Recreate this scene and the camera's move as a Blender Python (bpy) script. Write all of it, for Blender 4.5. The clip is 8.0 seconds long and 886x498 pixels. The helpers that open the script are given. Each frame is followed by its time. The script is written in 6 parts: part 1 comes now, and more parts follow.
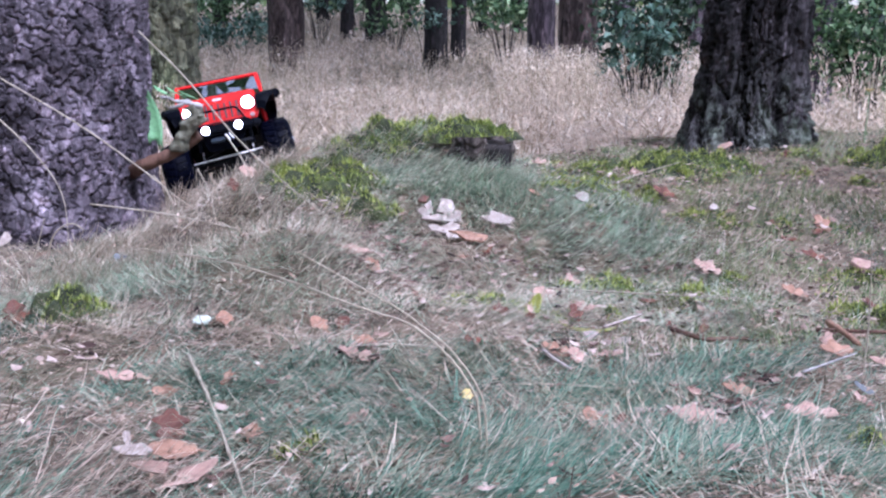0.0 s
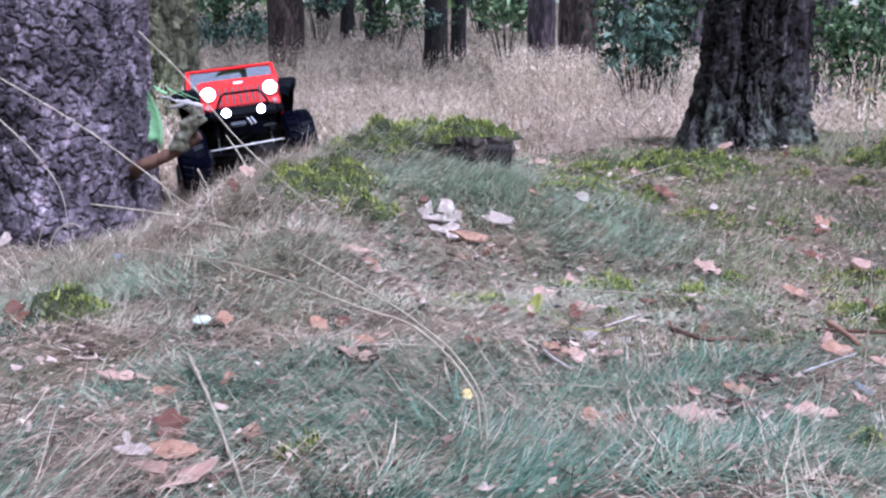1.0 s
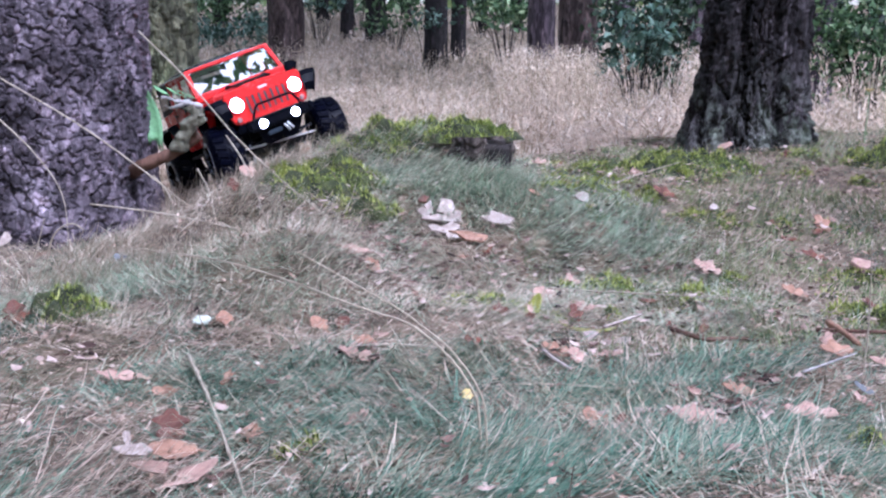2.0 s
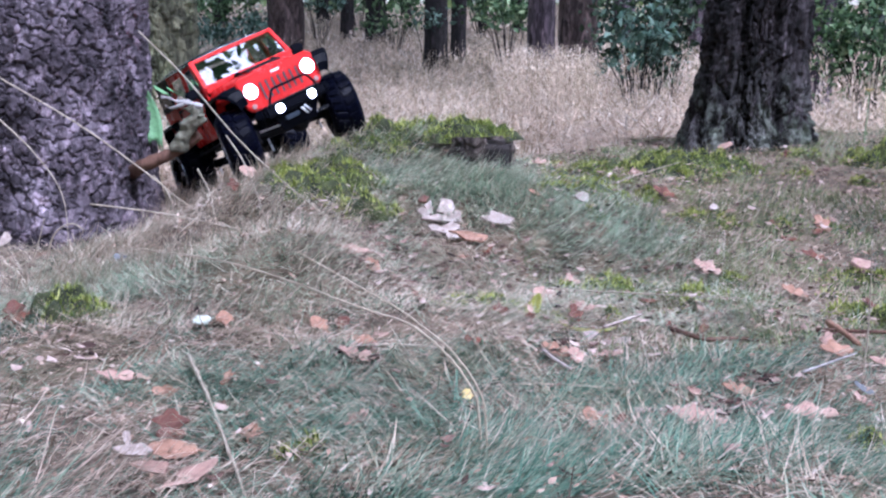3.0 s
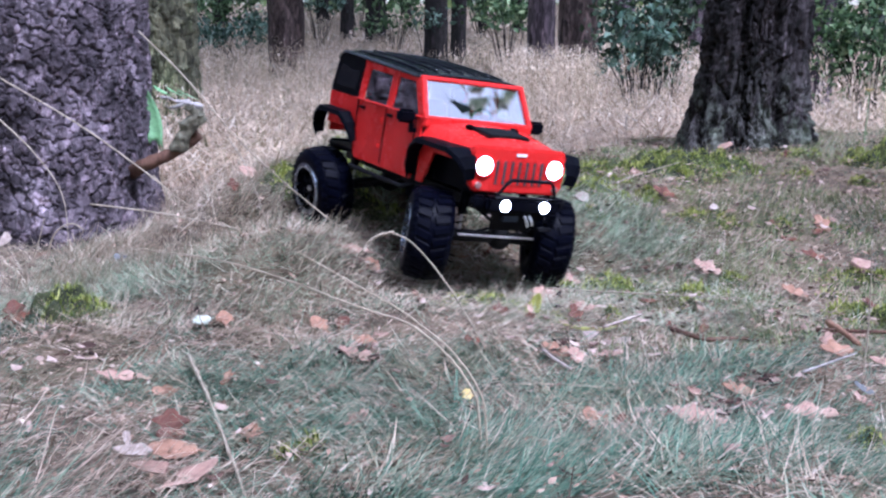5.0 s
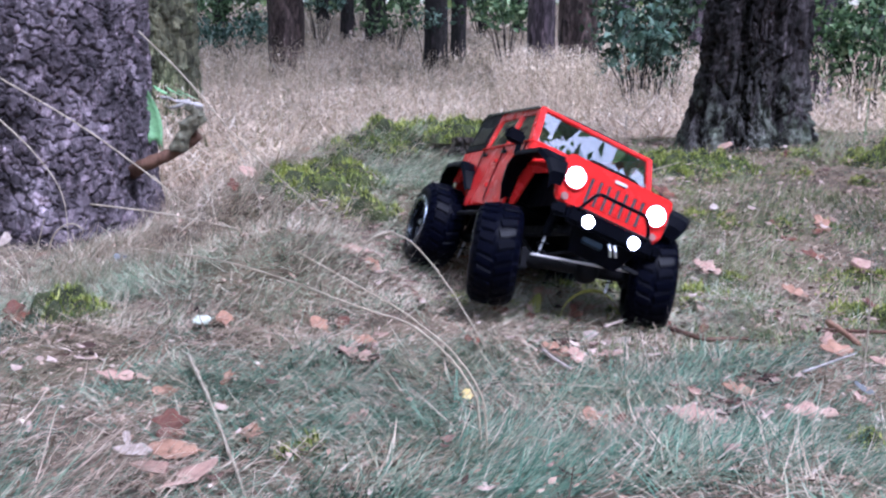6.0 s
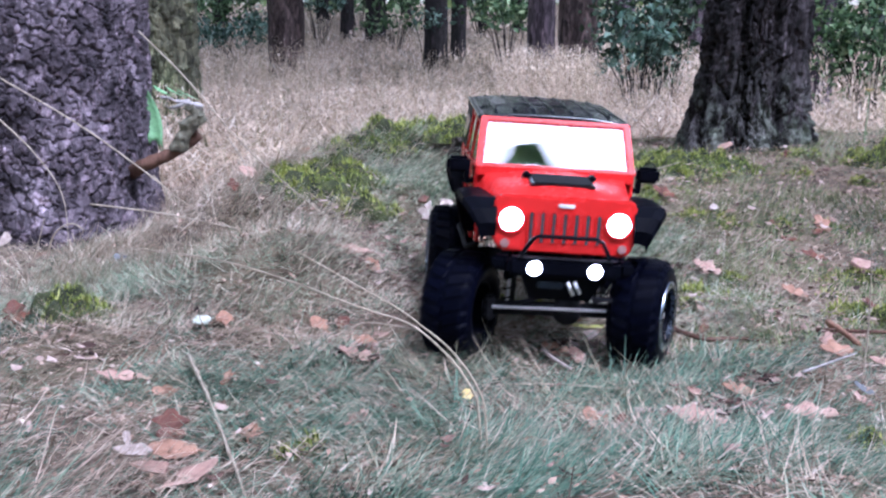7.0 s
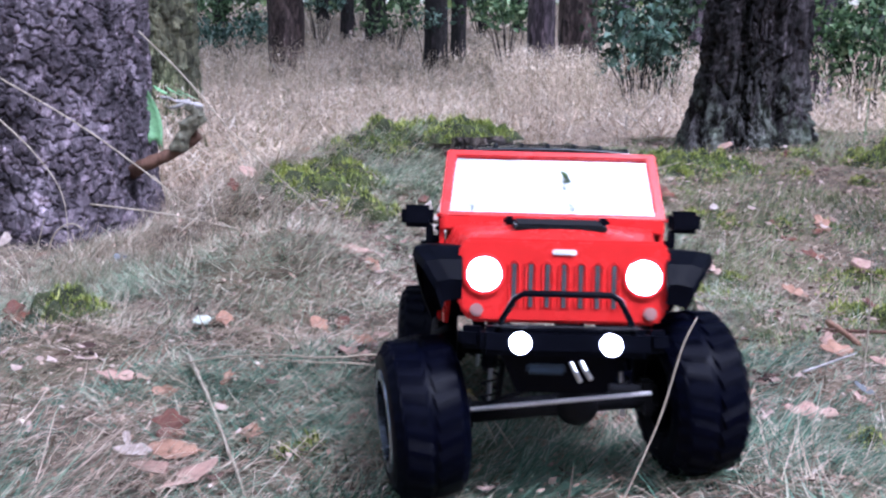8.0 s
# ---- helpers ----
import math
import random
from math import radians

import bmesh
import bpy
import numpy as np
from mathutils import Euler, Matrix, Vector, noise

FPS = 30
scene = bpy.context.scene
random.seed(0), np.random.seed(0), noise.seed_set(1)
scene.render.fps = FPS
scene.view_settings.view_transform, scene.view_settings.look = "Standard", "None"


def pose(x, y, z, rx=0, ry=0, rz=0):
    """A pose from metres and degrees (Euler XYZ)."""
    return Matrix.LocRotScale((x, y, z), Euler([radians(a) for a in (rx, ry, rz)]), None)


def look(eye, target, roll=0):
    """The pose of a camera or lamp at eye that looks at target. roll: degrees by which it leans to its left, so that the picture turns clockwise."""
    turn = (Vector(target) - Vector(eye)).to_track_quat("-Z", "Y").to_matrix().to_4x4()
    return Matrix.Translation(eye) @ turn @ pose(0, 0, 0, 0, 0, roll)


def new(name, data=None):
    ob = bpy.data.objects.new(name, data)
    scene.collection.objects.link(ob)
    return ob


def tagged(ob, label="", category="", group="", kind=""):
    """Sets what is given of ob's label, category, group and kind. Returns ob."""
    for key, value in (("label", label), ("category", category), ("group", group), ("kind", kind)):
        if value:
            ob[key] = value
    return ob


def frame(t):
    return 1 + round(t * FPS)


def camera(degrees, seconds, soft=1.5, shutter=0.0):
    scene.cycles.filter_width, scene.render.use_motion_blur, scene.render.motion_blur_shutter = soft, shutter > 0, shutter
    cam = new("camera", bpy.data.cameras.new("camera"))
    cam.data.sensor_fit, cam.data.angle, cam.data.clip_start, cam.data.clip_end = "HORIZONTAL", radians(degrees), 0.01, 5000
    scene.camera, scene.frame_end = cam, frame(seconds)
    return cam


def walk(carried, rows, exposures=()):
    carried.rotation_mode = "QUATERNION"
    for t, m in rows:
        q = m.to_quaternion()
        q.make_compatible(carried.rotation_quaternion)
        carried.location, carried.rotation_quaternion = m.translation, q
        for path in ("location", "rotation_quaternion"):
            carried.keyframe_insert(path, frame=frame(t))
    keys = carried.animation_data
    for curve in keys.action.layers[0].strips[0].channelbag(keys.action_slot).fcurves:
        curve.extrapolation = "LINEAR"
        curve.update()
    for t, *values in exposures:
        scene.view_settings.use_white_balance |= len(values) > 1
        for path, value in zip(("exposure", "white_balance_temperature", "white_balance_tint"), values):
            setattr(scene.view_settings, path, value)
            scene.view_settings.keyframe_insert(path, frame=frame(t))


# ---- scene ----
cam = camera(40.0, 8.0, soft=2.3, shutter=0.5)
EYE = (0.0, 0.0, 0.36)
VIEW = pose(0, 0, 0.36, 80.5, 0, 0)
walk(cam, [(0.0, VIEW), (8.0, VIEW)], exposures=[(0.0, 1.50, 5020, 24), (8.0, 1.50, 5020, 24)])

# ---------------------------------------------------------------- light
world = bpy.data.worlds.new("sky")
scene.world = world
world.use_nodes = True
wn, wl = world.node_tree.nodes, world.node_tree.links
wn.clear()
sky = wn.new("ShaderNodeTexSky")
sky.sky_type = "NISHITA"
sky.sun_disc = False
sky.sun_elevation, sky.sun_rotation = radians(57), radians(142)
sky.air_density, sky.dust_density = 1.0, 4.0
hazy = wn.new("ShaderNodeHueSaturation")
hazy.inputs["Saturation"].default_value = 0.35
background = wn.new("ShaderNodeBackground")
background.inputs["Strength"].default_value = 0.13
world_out = wn.new("ShaderNodeOutputWorld")
wl.new(sky.outputs[0], hazy.inputs["Color"])
wl.new(hazy.outputs[0], background.inputs[0])
wl.new(background.outputs[0], world_out.inputs[0])

sun = new("sun", bpy.data.lights.new("sun", "SUN"))
sun.data.energy, sun.data.angle, sun.data.color = 1.8, radians(11), (1.0, 0.96, 0.91)
sun.matrix_world = look((4.0, -3.2, 10), (0, 2, 0))


# ---------------------------------------------------------------- materials
def nodes_of(name):
    m = bpy.data.materials.new(name)
    m.use_nodes = True
    t = m.node_tree
    return m, t.nodes, t.links, t.nodes["Principled BSDF"]


def ramp(n, stops):
    r = n.new("ShaderNodeValToRGB")
    e = r.color_ramp.elements
    while len(e) < len(stops):
        e.new(0.5)
    for k, (p, c) in enumerate(stops):
        e[k].position, e[k].color = p, (*c, 1)
    return r


def grain(n, l, scale, detail=4.0, rough=0.6, stretch=(1, 1, 1), source="Object"):
    co, mp, nz = n.new("ShaderNodeTexCoord"), n.new("ShaderNodeMapping"), n.new("ShaderNodeTexNoise")
    mp.inputs["Scale"].default_value = stretch
    nz.inputs["Scale"].default_value, nz.inputs["Detail"].default_value, nz.inputs["Roughness"].default_value = scale, detail, rough
    l.new(co.outputs[source], mp.inputs[0])
    l.new(mp.outputs[0], nz.inputs["Vector"])
    return nz


def mixed(n, l, kind, fac, a, b):
    m = n.new("ShaderNodeMix")
    m.data_type, m.blend_type = "RGBA", kind
    for socket, v in ((m.inputs[0], fac), (m.inputs[6], a), (m.inputs[7], b)):
        if hasattr(v, "links"):
            l.new(v, socket)
        elif isinstance(v, tuple):
            socket.default_value = (*v, 1)
        else:
            socket.default_value = v
    return m.outputs[2]


def relief(n, l, bsdf, height, strength, distance):
    b = n.new("ShaderNodeBump")
    b.inputs["Strength"].default_value, b.inputs["Distance"].default_value = strength, distance
    l.new(height, b.inputs["Height"])
    l.new(b.outputs[0], bsdf.inputs["Normal"])


def surface(name, stops, scale, rough=0.8, fine=0.0, bump=0.3, depth=0.002, stretch=(1, 1, 1), metal=0.0, spec=0.5):
    """A rough natural surface: broad colour stains, finer grain over them and a bump."""
    m, n, l, b = nodes_of(name)
    broad = grain(n, l, scale, 5, 0.65, stretch)
    small = grain(n, l, fine or scale * 7, 4, 0.7, stretch)
    col = ramp(n, stops)
    l.new(broad.outputs[0], col.inputs[0])
    dots = ramp(n, [(0.3, (0.55, 0.55, 0.55)), (0.7, (1.3, 1.3, 1.3))])
    l.new(small.outputs[0], dots.inputs[0])
    l.new(mixed(n, l, "MULTIPLY", 0.7, col.outputs[0], dots.outputs[0]), b.inputs["Base Color"])
    b.inputs["Roughness"].default_value, b.inputs["Metallic"].default_value = rough, metal
    b.inputs["Specular IOR Level"].default_value = spec
    if bump:
        relief(n, l, b, small.outputs[0], bump, depth)
    return m


def islands(name, stops, patch=(), patch_scale=3.0, rough=0.7, through_light=0.0, spec=0.3):
    """For joined blades and leaves: each island takes its own colour; patch tints whole stretches."""
    m, n, l, b = nodes_of(name)
    g = n.new("ShaderNodeNewGeometry")
    col = ramp(n, stops)
    l.new(g.outputs["Random Per Island"], col.inputs[0])
    out = col.outputs[0]
    if patch:
        nz = grain(n, l, patch_scale, 3, 0.6)
        where = ramp(n, [(0.45, (0, 0, 0)), (0.58, (1, 1, 1))])
        l.new(nz.outputs[0], where.inputs[0])
        col2 = ramp(n, patch)
        l.new(g.outputs["Random Per Island"], col2.inputs[0])
        out = mixed(n, l, "MIX", where.outputs[0], out, col2.outputs[0])
    fine = grain(n, l, 90, 2, 0.5)
    shade = ramp(n, [(0.3, (0.7, 0.7, 0.7)), (0.7, (1.2, 1.2, 1.2))])
    l.new(fine.outputs[0], shade.inputs[0])
    out = mixed(n, l, "MULTIPLY", 0.8, out, shade.outputs[0])
    l.new(out, b.inputs["Base Color"])
    b.inputs["Roughness"].default_value = rough
    b.inputs["Specular IOR Level"].default_value = spec
    if through_light:
        tr = n.new("ShaderNodeBsdfTranslucent")
        l.new(out, tr.inputs[0])
        mx = n.new("ShaderNodeMixShader")
        mx.inputs[0].default_value = through_light
        o = [k for k in n if k.type == "OUTPUT_MATERIAL"][0]
        l.new(b.outputs[0], mx.inputs[1])
        l.new(tr.outputs[0], mx.inputs[2])
        l.new(mx.outputs[0], o.inputs[0])
    return m


def plain(name, colour, rough=0.5, metal=0.0, coat=0.0, speck=0.12, scale=60.0, bump=0.0, spec=0.5):
    """A made surface: paint, plastic, rubber, steel, with faint dirt and scratches."""
    m, n, l, b = nodes_of(name)
    nz = grain(n, l, scale, 5, 0.7)
    lo = tuple(c * (1 - speck) for c in colour)
    hi = tuple(min(1, c * (1 + speck)) for c in colour)
    col = ramp(n, [(0.3, lo), (0.7, hi)])
    l.new(nz.outputs[0], col.inputs[0])
    l.new(col.outputs[0], b.inputs["Base Color"])
    rr = ramp(n, [(0.3, (rough * 0.8,) * 3), (0.7, (min(1, rough * 1.25),) * 3)])
    l.new(nz.outputs[0], rr.inputs[0])
    l.new(rr.outputs[0], b.inputs["Roughness"])
    b.inputs["Metallic"].default_value = metal
    b.inputs["Coat Weight"].default_value = coat
    b.inputs["Specular IOR Level"].default_value = spec
    b.inputs["Coat Roughness"].default_value = 0.15
    if bump:
        relief(n, l, b, nz.outputs[0], bump, 0.0005)
    return m


def glowing(name, colour, strength):
    m, n, l, b = nodes_of(name)
    b.inputs["Base Color"].default_value = (0.9, 0.9, 0.9, 1)
    b.inputs["Emission Color"].default_value = (*colour, 1)
    b.inputs["Emission Strength"].default_value = strength
    return m


def clear_glass(name, tint, rough=0.0):
    m, n, l, b = nodes_of(name)
    b.inputs["Base Color"].default_value = (*tint, 1)
    b.inputs["Roughness"].default_value = rough
    b.inputs["IOR"].default_value = 1.5
    b.inputs["Transmission Weight"].default_value = 1.0
    b.inputs["Coat Weight"].default_value = 1.0
    b.inputs["Coat IOR"].default_value = 2.3
    b.inputs["Coat Roughness"].default_value = 0.0
    return m


def bark(name, stops, scale, flake, stretch, rough_bump, crust=0.0):
    """Bark: stained ridges whose flakes each have their own tone, with coarse and fine relief."""
    m, n, l, b = nodes_of(name)
    broad = grain(n, l, scale, 6, 0.7, stretch)
    col = ramp(n, stops)
    l.new(broad.outputs[0], col.inputs[0])
    out = col.outputs[0]
    co, mp = n.new("ShaderNodeTexCoord"), n.new("ShaderNodeMapping")
    mp.inputs["Scale"].default_value = stretch
    l.new(co.outputs["Object"], mp.inputs[0])
    wavy = grain(n, l, flake * 0.8, 3, 0.6, stretch)
    bent = n.new("ShaderNodeVectorMath")
    bent.operation = "MULTIPLY_ADD"
    bent.inputs[1].default_value = (0.6 / flake,) * 3
    l.new(wavy.outputs["Color"], bent.inputs[0])
    l.new(mp.outputs[0], bent.inputs[2])
    heights_ = None
    for size, strength in ((flake, 0.75), (flake * 2.6, 0.6)):
        v = n.new("ShaderNodeTexVoronoi")
        v.inputs["Scale"].default_value = size
        l.new(bent.outputs[0], v.inputs["Vector"])
        tone = n.new("ShaderNodeSeparateColor")
        l.new(v.outputs["Color"], tone.inputs[0])
        tones = ramp(n, [(0.0, (0.24, 0.23, 0.24)), (0.55, (1.0, 1.0, 1.0)), (1.0, (1.8, 1.75, 1.75))])
        l.new(tone.outputs[0], tones.inputs[0])
        out = mixed(n, l, "MULTIPLY", strength, out, tones.outputs[0])
        heights_ = tone.outputs[0]
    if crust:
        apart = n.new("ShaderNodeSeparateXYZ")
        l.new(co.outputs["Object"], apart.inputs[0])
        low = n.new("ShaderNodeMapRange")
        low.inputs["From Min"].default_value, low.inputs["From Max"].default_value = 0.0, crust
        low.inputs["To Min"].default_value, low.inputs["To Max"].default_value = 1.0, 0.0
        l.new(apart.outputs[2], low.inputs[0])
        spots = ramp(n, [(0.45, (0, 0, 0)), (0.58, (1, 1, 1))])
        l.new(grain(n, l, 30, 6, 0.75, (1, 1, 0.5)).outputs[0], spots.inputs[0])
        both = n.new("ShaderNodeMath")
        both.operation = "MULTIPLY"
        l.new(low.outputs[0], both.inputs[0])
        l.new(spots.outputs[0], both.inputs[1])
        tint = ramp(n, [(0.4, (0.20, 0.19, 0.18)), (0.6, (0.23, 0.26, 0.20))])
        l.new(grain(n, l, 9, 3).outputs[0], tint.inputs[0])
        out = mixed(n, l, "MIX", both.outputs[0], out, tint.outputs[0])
    l.new(out, b.inputs["Base Color"])
    b.inputs["Roughness"].default_value = 0.92
    b.inputs["Specular IOR Level"].default_value = 0.3
    fine = grain(n, l, flake * 5, 5, 0.75, stretch)
    add = n.new("ShaderNodeMath")
    l.new(heights_, add.inputs[0])
    l.new(fine.outputs[0], add.inputs[1])
    relief(n, l, b, add.outputs[0], 0.9, rough_bump)
    return m


SOIL = surface("forest_soil", [(0.30, (0.020, 0.014, 0.008)), (0.42, (0.085, 0.061, 0.039)), (0.55, (0.175, 0.133, 0.088)), (0.72, (0.280, 0.219, 0.153))], 9, 0.95, 70, 0.9, 0.008)
# PINE and FURROWED: the near-black stops put crevice shade into the bark's colour.
PINE = bark("pine_bark", [(0.3, (0.018, 0.014, 0.017)), (0.5, (0.112, 0.091, 0.107)), (0.7, (0.290, 0.246, 0.282))], 14, 46, (1, 1, 0.75), 0.005)
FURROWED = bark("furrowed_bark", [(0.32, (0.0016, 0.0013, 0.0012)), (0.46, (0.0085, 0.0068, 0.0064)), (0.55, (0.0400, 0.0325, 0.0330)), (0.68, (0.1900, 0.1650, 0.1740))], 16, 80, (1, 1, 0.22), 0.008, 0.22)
MOSSY_BARK = bark("mossy_bark", [(0.3, (0.060, 0.062, 0.036)), (0.5, (0.150, 0.150, 0.096)), (0.7, (0.185, 0.222, 0.100))], 5, 30, (1, 1, 0.4), 0.008)
FAR_BARK = bark("far_bark", [(0.3, (0.030, 0.023, 0.028)), (0.5, (0.085, 0.067, 0.076)), (0.7, (0.200, 0.165, 0.175))], 9, 34, (1, 1, 0.25), 0.012)
BROWN_BARK = bark("brown_bark", [(0.3, (0.034, 0.024, 0.022)), (0.5, (0.080, 0.058, 0.052)), (0.7, (0.150, 0.115, 0.105))], 9, 34, (1, 1, 0.3), 0.012)
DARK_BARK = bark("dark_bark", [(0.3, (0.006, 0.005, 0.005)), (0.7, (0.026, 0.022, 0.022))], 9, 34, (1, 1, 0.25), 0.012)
DEAD_WOOD = surface("dead_wood", [(0.25, (0.030, 0.013, 0.009)), (0.5, (0.093, 0.043, 0.025)), (0.75, (0.170, 0.093, 0.064))], 30, 0.85, 160, 0.6, 0.002, (1, 1, 0.3))
GREY_WOOD = surface("grey_wood", [(0.25, (0.16, 0.145, 0.14)), (0.75, (0.48, 0.45, 0.43))], 35, 0.9, 200, 0.5, 0.002)
PALE_CHIP = surface("pale_chip", [(0.25, (0.267, 0.197, 0.162)), (0.5, (0.406, 0.335, 0.295)), (0.75, (0.498, 0.440, 0.399))], 30, 0.85, 200, 0.5, 0.002)
STUMP_WOOD = surface("stump_wood", [(0.25, (0.010, 0.008, 0.007)), (0.5, (0.055, 0.042, 0.034)), (0.75, (0.150, 0.118, 0.098))], 18, 0.95, 110, 0.9, 0.005, (1, 1, 0.3))
GRASS = islands("fescue", [(0.0, (0.030, 0.066, 0.044)), (0.3, (0.104, 0.200, 0.138)), (0.6, (0.200, 0.315, 0.222)), (0.80, (0.320, 0.395, 0.270)), (0.92, (0.500, 0.455, 0.345)), (1.0, (0.690, 0.600, 0.490))], (), 4.0, 0.6, 0.25)
DRY_GRASS = islands("dry_fescue", [(0.0, (0.050, 0.036, 0.024)), (0.25, (0.190, 0.140, 0.098)), (0.5, (0.360, 0.275, 0.205)), (0.75, (0.520, 0.405, 0.315)), (1.0, (0.660, 0.540, 0.440))],
                    [(0.0, (0.058, 0.062, 0.033)), (0.4, (0.215, 0.211, 0.133)), (0.7, (0.401, 0.329, 0.232)), (1.0, (0.573, 0.453, 0.343))], 5.0, 0.7, 0.2)
MEADOW = islands("meadow_grass", [(0.0, (0.279, 0.209, 0.144)), (0.3, (0.577, 0.446, 0.335)), (0.7, (0.800, 0.660, 0.530)), (1.0, (0.856, 0.790, 0.688))],
                 [(0.0, (0.205, 0.191, 0.110)), (0.35, (0.521, 0.428, 0.298)), (0.7, (0.763, 0.623, 0.474)), (1.0, (0.837, 0.735, 0.595))], 1.2, 0.8, 0.45)
MOSS = islands("moss", [(0.0, (0.040, 0.055, 0.010)), (0.3, (0.190, 0.235, 0.040)), (0.7, (0.400, 0.450, 0.095)), (1.0, (0.640, 0.640, 0.220))],
               [(0.0, (0.032, 0.046, 0.011)), (0.5, (0.165, 0.220, 0.052)), (1.0, (0.380, 0.440, 0.120))], 13.0, 0.85, 0.25)
LITTER = islands("litter", [(0.0, (0.040, 0.024, 0.015)), (0.25, (0.170, 0.112, 0.076)), (0.5, (0.380, 0.280, 0.205)), (0.8, (0.560, 0.440, 0.345)), (1.0, (0.720, 0.610, 0.510))], (), 3, 0.8)
CRUMB = islands("crumb", [(0.0, (0.022, 0.013, 0.008)), (0.3, (0.110, 0.070, 0.045)), (0.6, (0.300, 0.195, 0.140)), (0.90, (0.420, 0.310, 0.240)), (1.0, (0.560, 0.470, 0.400))], (), 3, 0.85)
FOLIAGE = islands("foliage", [(0.0, (0.012, 0.024, 0.010)), (0.35, (0.048, 0.098, 0.040)), (0.75, (0.150, 0.260, 0.115)), (1.0, (0.400, 0.500, 0.290))],
                  [(0.0, (0.018, 0.038, 0.018)), (0.5, (0.090, 0.160, 0.056)), (1.0, (0.330, 0.400, 0.150))], 0.8, 0.55, 0.35)
BLUE_LEAF = islands("shrub_leaf", [(0.0, (0.016, 0.034, 0.024)), (0.55, (0.085, 0.155, 0.112)), (1.0, (0.300, 0.430, 0.340))], (), 2, 0.5, 0.3)
STRAW = surface("straw", [(0.25, (0.246, 0.196, 0.138)), (0.75, (0.448, 0.383, 0.296))], 40, 0.6, 200, 0.2, 0.001)
TURF = islands("slope_turf", [(0.0, (0.026, 0.042, 0.014)), (0.3, (0.119, 0.180, 0.066)), (0.6, (0.229, 0.304, 0.128)), (0.8, (0.405, 0.385, 0.223)), (1.0, (0.587, 0.506, 0.385))], (), 4.0, 0.7, 0.25)
PALE_STRAW = surface("pale_straw", [(0.25, (0.290, 0.235, 0.160)), (0.75, (0.500, 0.425, 0.320))], 40, 0.6, 200, 0.2, 0.001)
PALE_FESCUE = islands("pale_fescue", [(0.0, (0.100, 0.135, 0.090)), (0.35, (0.300, 0.375, 0.255)), (0.7, (0.500, 0.535, 0.395)), (1.0, (0.720, 0.650, 0.540))], (), 4.0, 0.7, 0.3)
# Brighter copy of GRASS for the bank, with added light in its colour.
LIT_SWARD = islands("lit_sward", [(0.0, (0.090, 0.140, 0.090)), (0.3, (0.290, 0.410, 0.280)), (0.6, (0.470, 0.560, 0.400)), (1.0, (0.740, 0.680, 0.545))], (), 4.0, 0.7, 0.3)
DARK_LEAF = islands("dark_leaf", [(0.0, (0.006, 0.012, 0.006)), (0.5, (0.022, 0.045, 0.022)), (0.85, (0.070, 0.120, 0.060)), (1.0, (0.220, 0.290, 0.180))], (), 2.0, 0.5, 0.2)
# Brighter copy of DRY_GRASS for the bank, its light put into the colour.
LIT_STRAW = islands("bank_straw", [(0.0, (0.130, 0.100, 0.068)), (0.3, (0.430, 0.350, 0.258)), (0.65, (0.660, 0.560, 0.435)), (1.0, (0.820, 0.720, 0.600))], (), 5.0, 0.7, 0.3)


def leaf_paint(name, a, b, rough=0.75):
    return surface(name, [(0.3, a), (0.7, b)], 28, rough, 150, 0.4, 0.001)


RUST_LEAF = leaf_paint("rust_leaf", (0.045, 0.014, 0.008), (0.19, 0.065, 0.035))
TAN_LEAF = leaf_paint("tan_leaf", (0.20, 0.092, 0.052), (0.37, 0.215, 0.145))
PINK_LEAF = leaf_paint("pale_leaf", (0.280, 0.160, 0.118), (0.450, 0.300, 0.240))
GREEN_LEAF = leaf_paint("green_leaf", (0.14, 0.30, 0.13), (0.22, 0.41, 0.20), 0.5)
OLIVE_LEAF = leaf_paint("olive_leaf", (0.170, 0.175, 0.022), (0.290, 0.285, 0.050), 0.5)
LIME_LEAF = leaf_paint("lime_leaf", (0.30, 0.32, 0.06), (0.44, 0.44, 0.12), 0.6)
MINT_LEAF = leaf_paint("mint_leaf", (0.30, 0.33, 0.27), (0.46, 0.48, 0.40), 0.9)
YELLOW = leaf_paint("yellow_petal", (0.50, 0.36, 0.10), (0.68, 0.52, 0.22), 0.6)
BLUE_GREY = leaf_paint("blue_grey", (0.085, 0.088, 0.090), (0.15, 0.155, 0.16), 0.6)

RED = plain("red_paint", (0.60, 0.022, 0.018), 0.26, 0.0, 0.0, 0.08, 25, 0.0, 0.20)
BLACK = plain("black_plastic", (0.0014, 0.0017, 0.0040), 0.45, 0.0, 0.0, 0.3, 90, 0.0, 0.05)
ROOF = plain("black_hardtop", (0.004, 0.006, 0.008), 0.20, 0.0, 0.25, 0.3, 60, 0.0, 0.4)
RUBBER = plain("tyre_rubber", (0.0008, 0.0011, 0.0046), 0.40, 0.0, 0.0, 0.3, 120, 0.0, 0.045)
STEEL = plain("steel", (0.62, 0.62, 0.63), 0.35, 1.0, 0.0, 0.2, 120)
DARK_STEEL = plain("dark_steel", (0.008, 0.008, 0.010), 0.55, 0.1, 0.0, 0.3, 100, 0.0, 0.15)
RIM_WHITE = plain("bead_ring", (0.26, 0.30, 0.36), 0.25, 1.0, 0.0, 0.15, 90)
SLOT = plain("grille_slot", (0.042, 0.044, 0.050), 0.5, 0.0, 0.0, 0.3, 90)
SEAT = plain("seat_cloth", (0.12, 0.12, 0.13), 0.8, 0.0, 0.0, 0.3, 60)
BADGE = plain("badge", (0.75, 0.72, 0.72), 0.4, 0.2, 0.0, 0.1, 60)
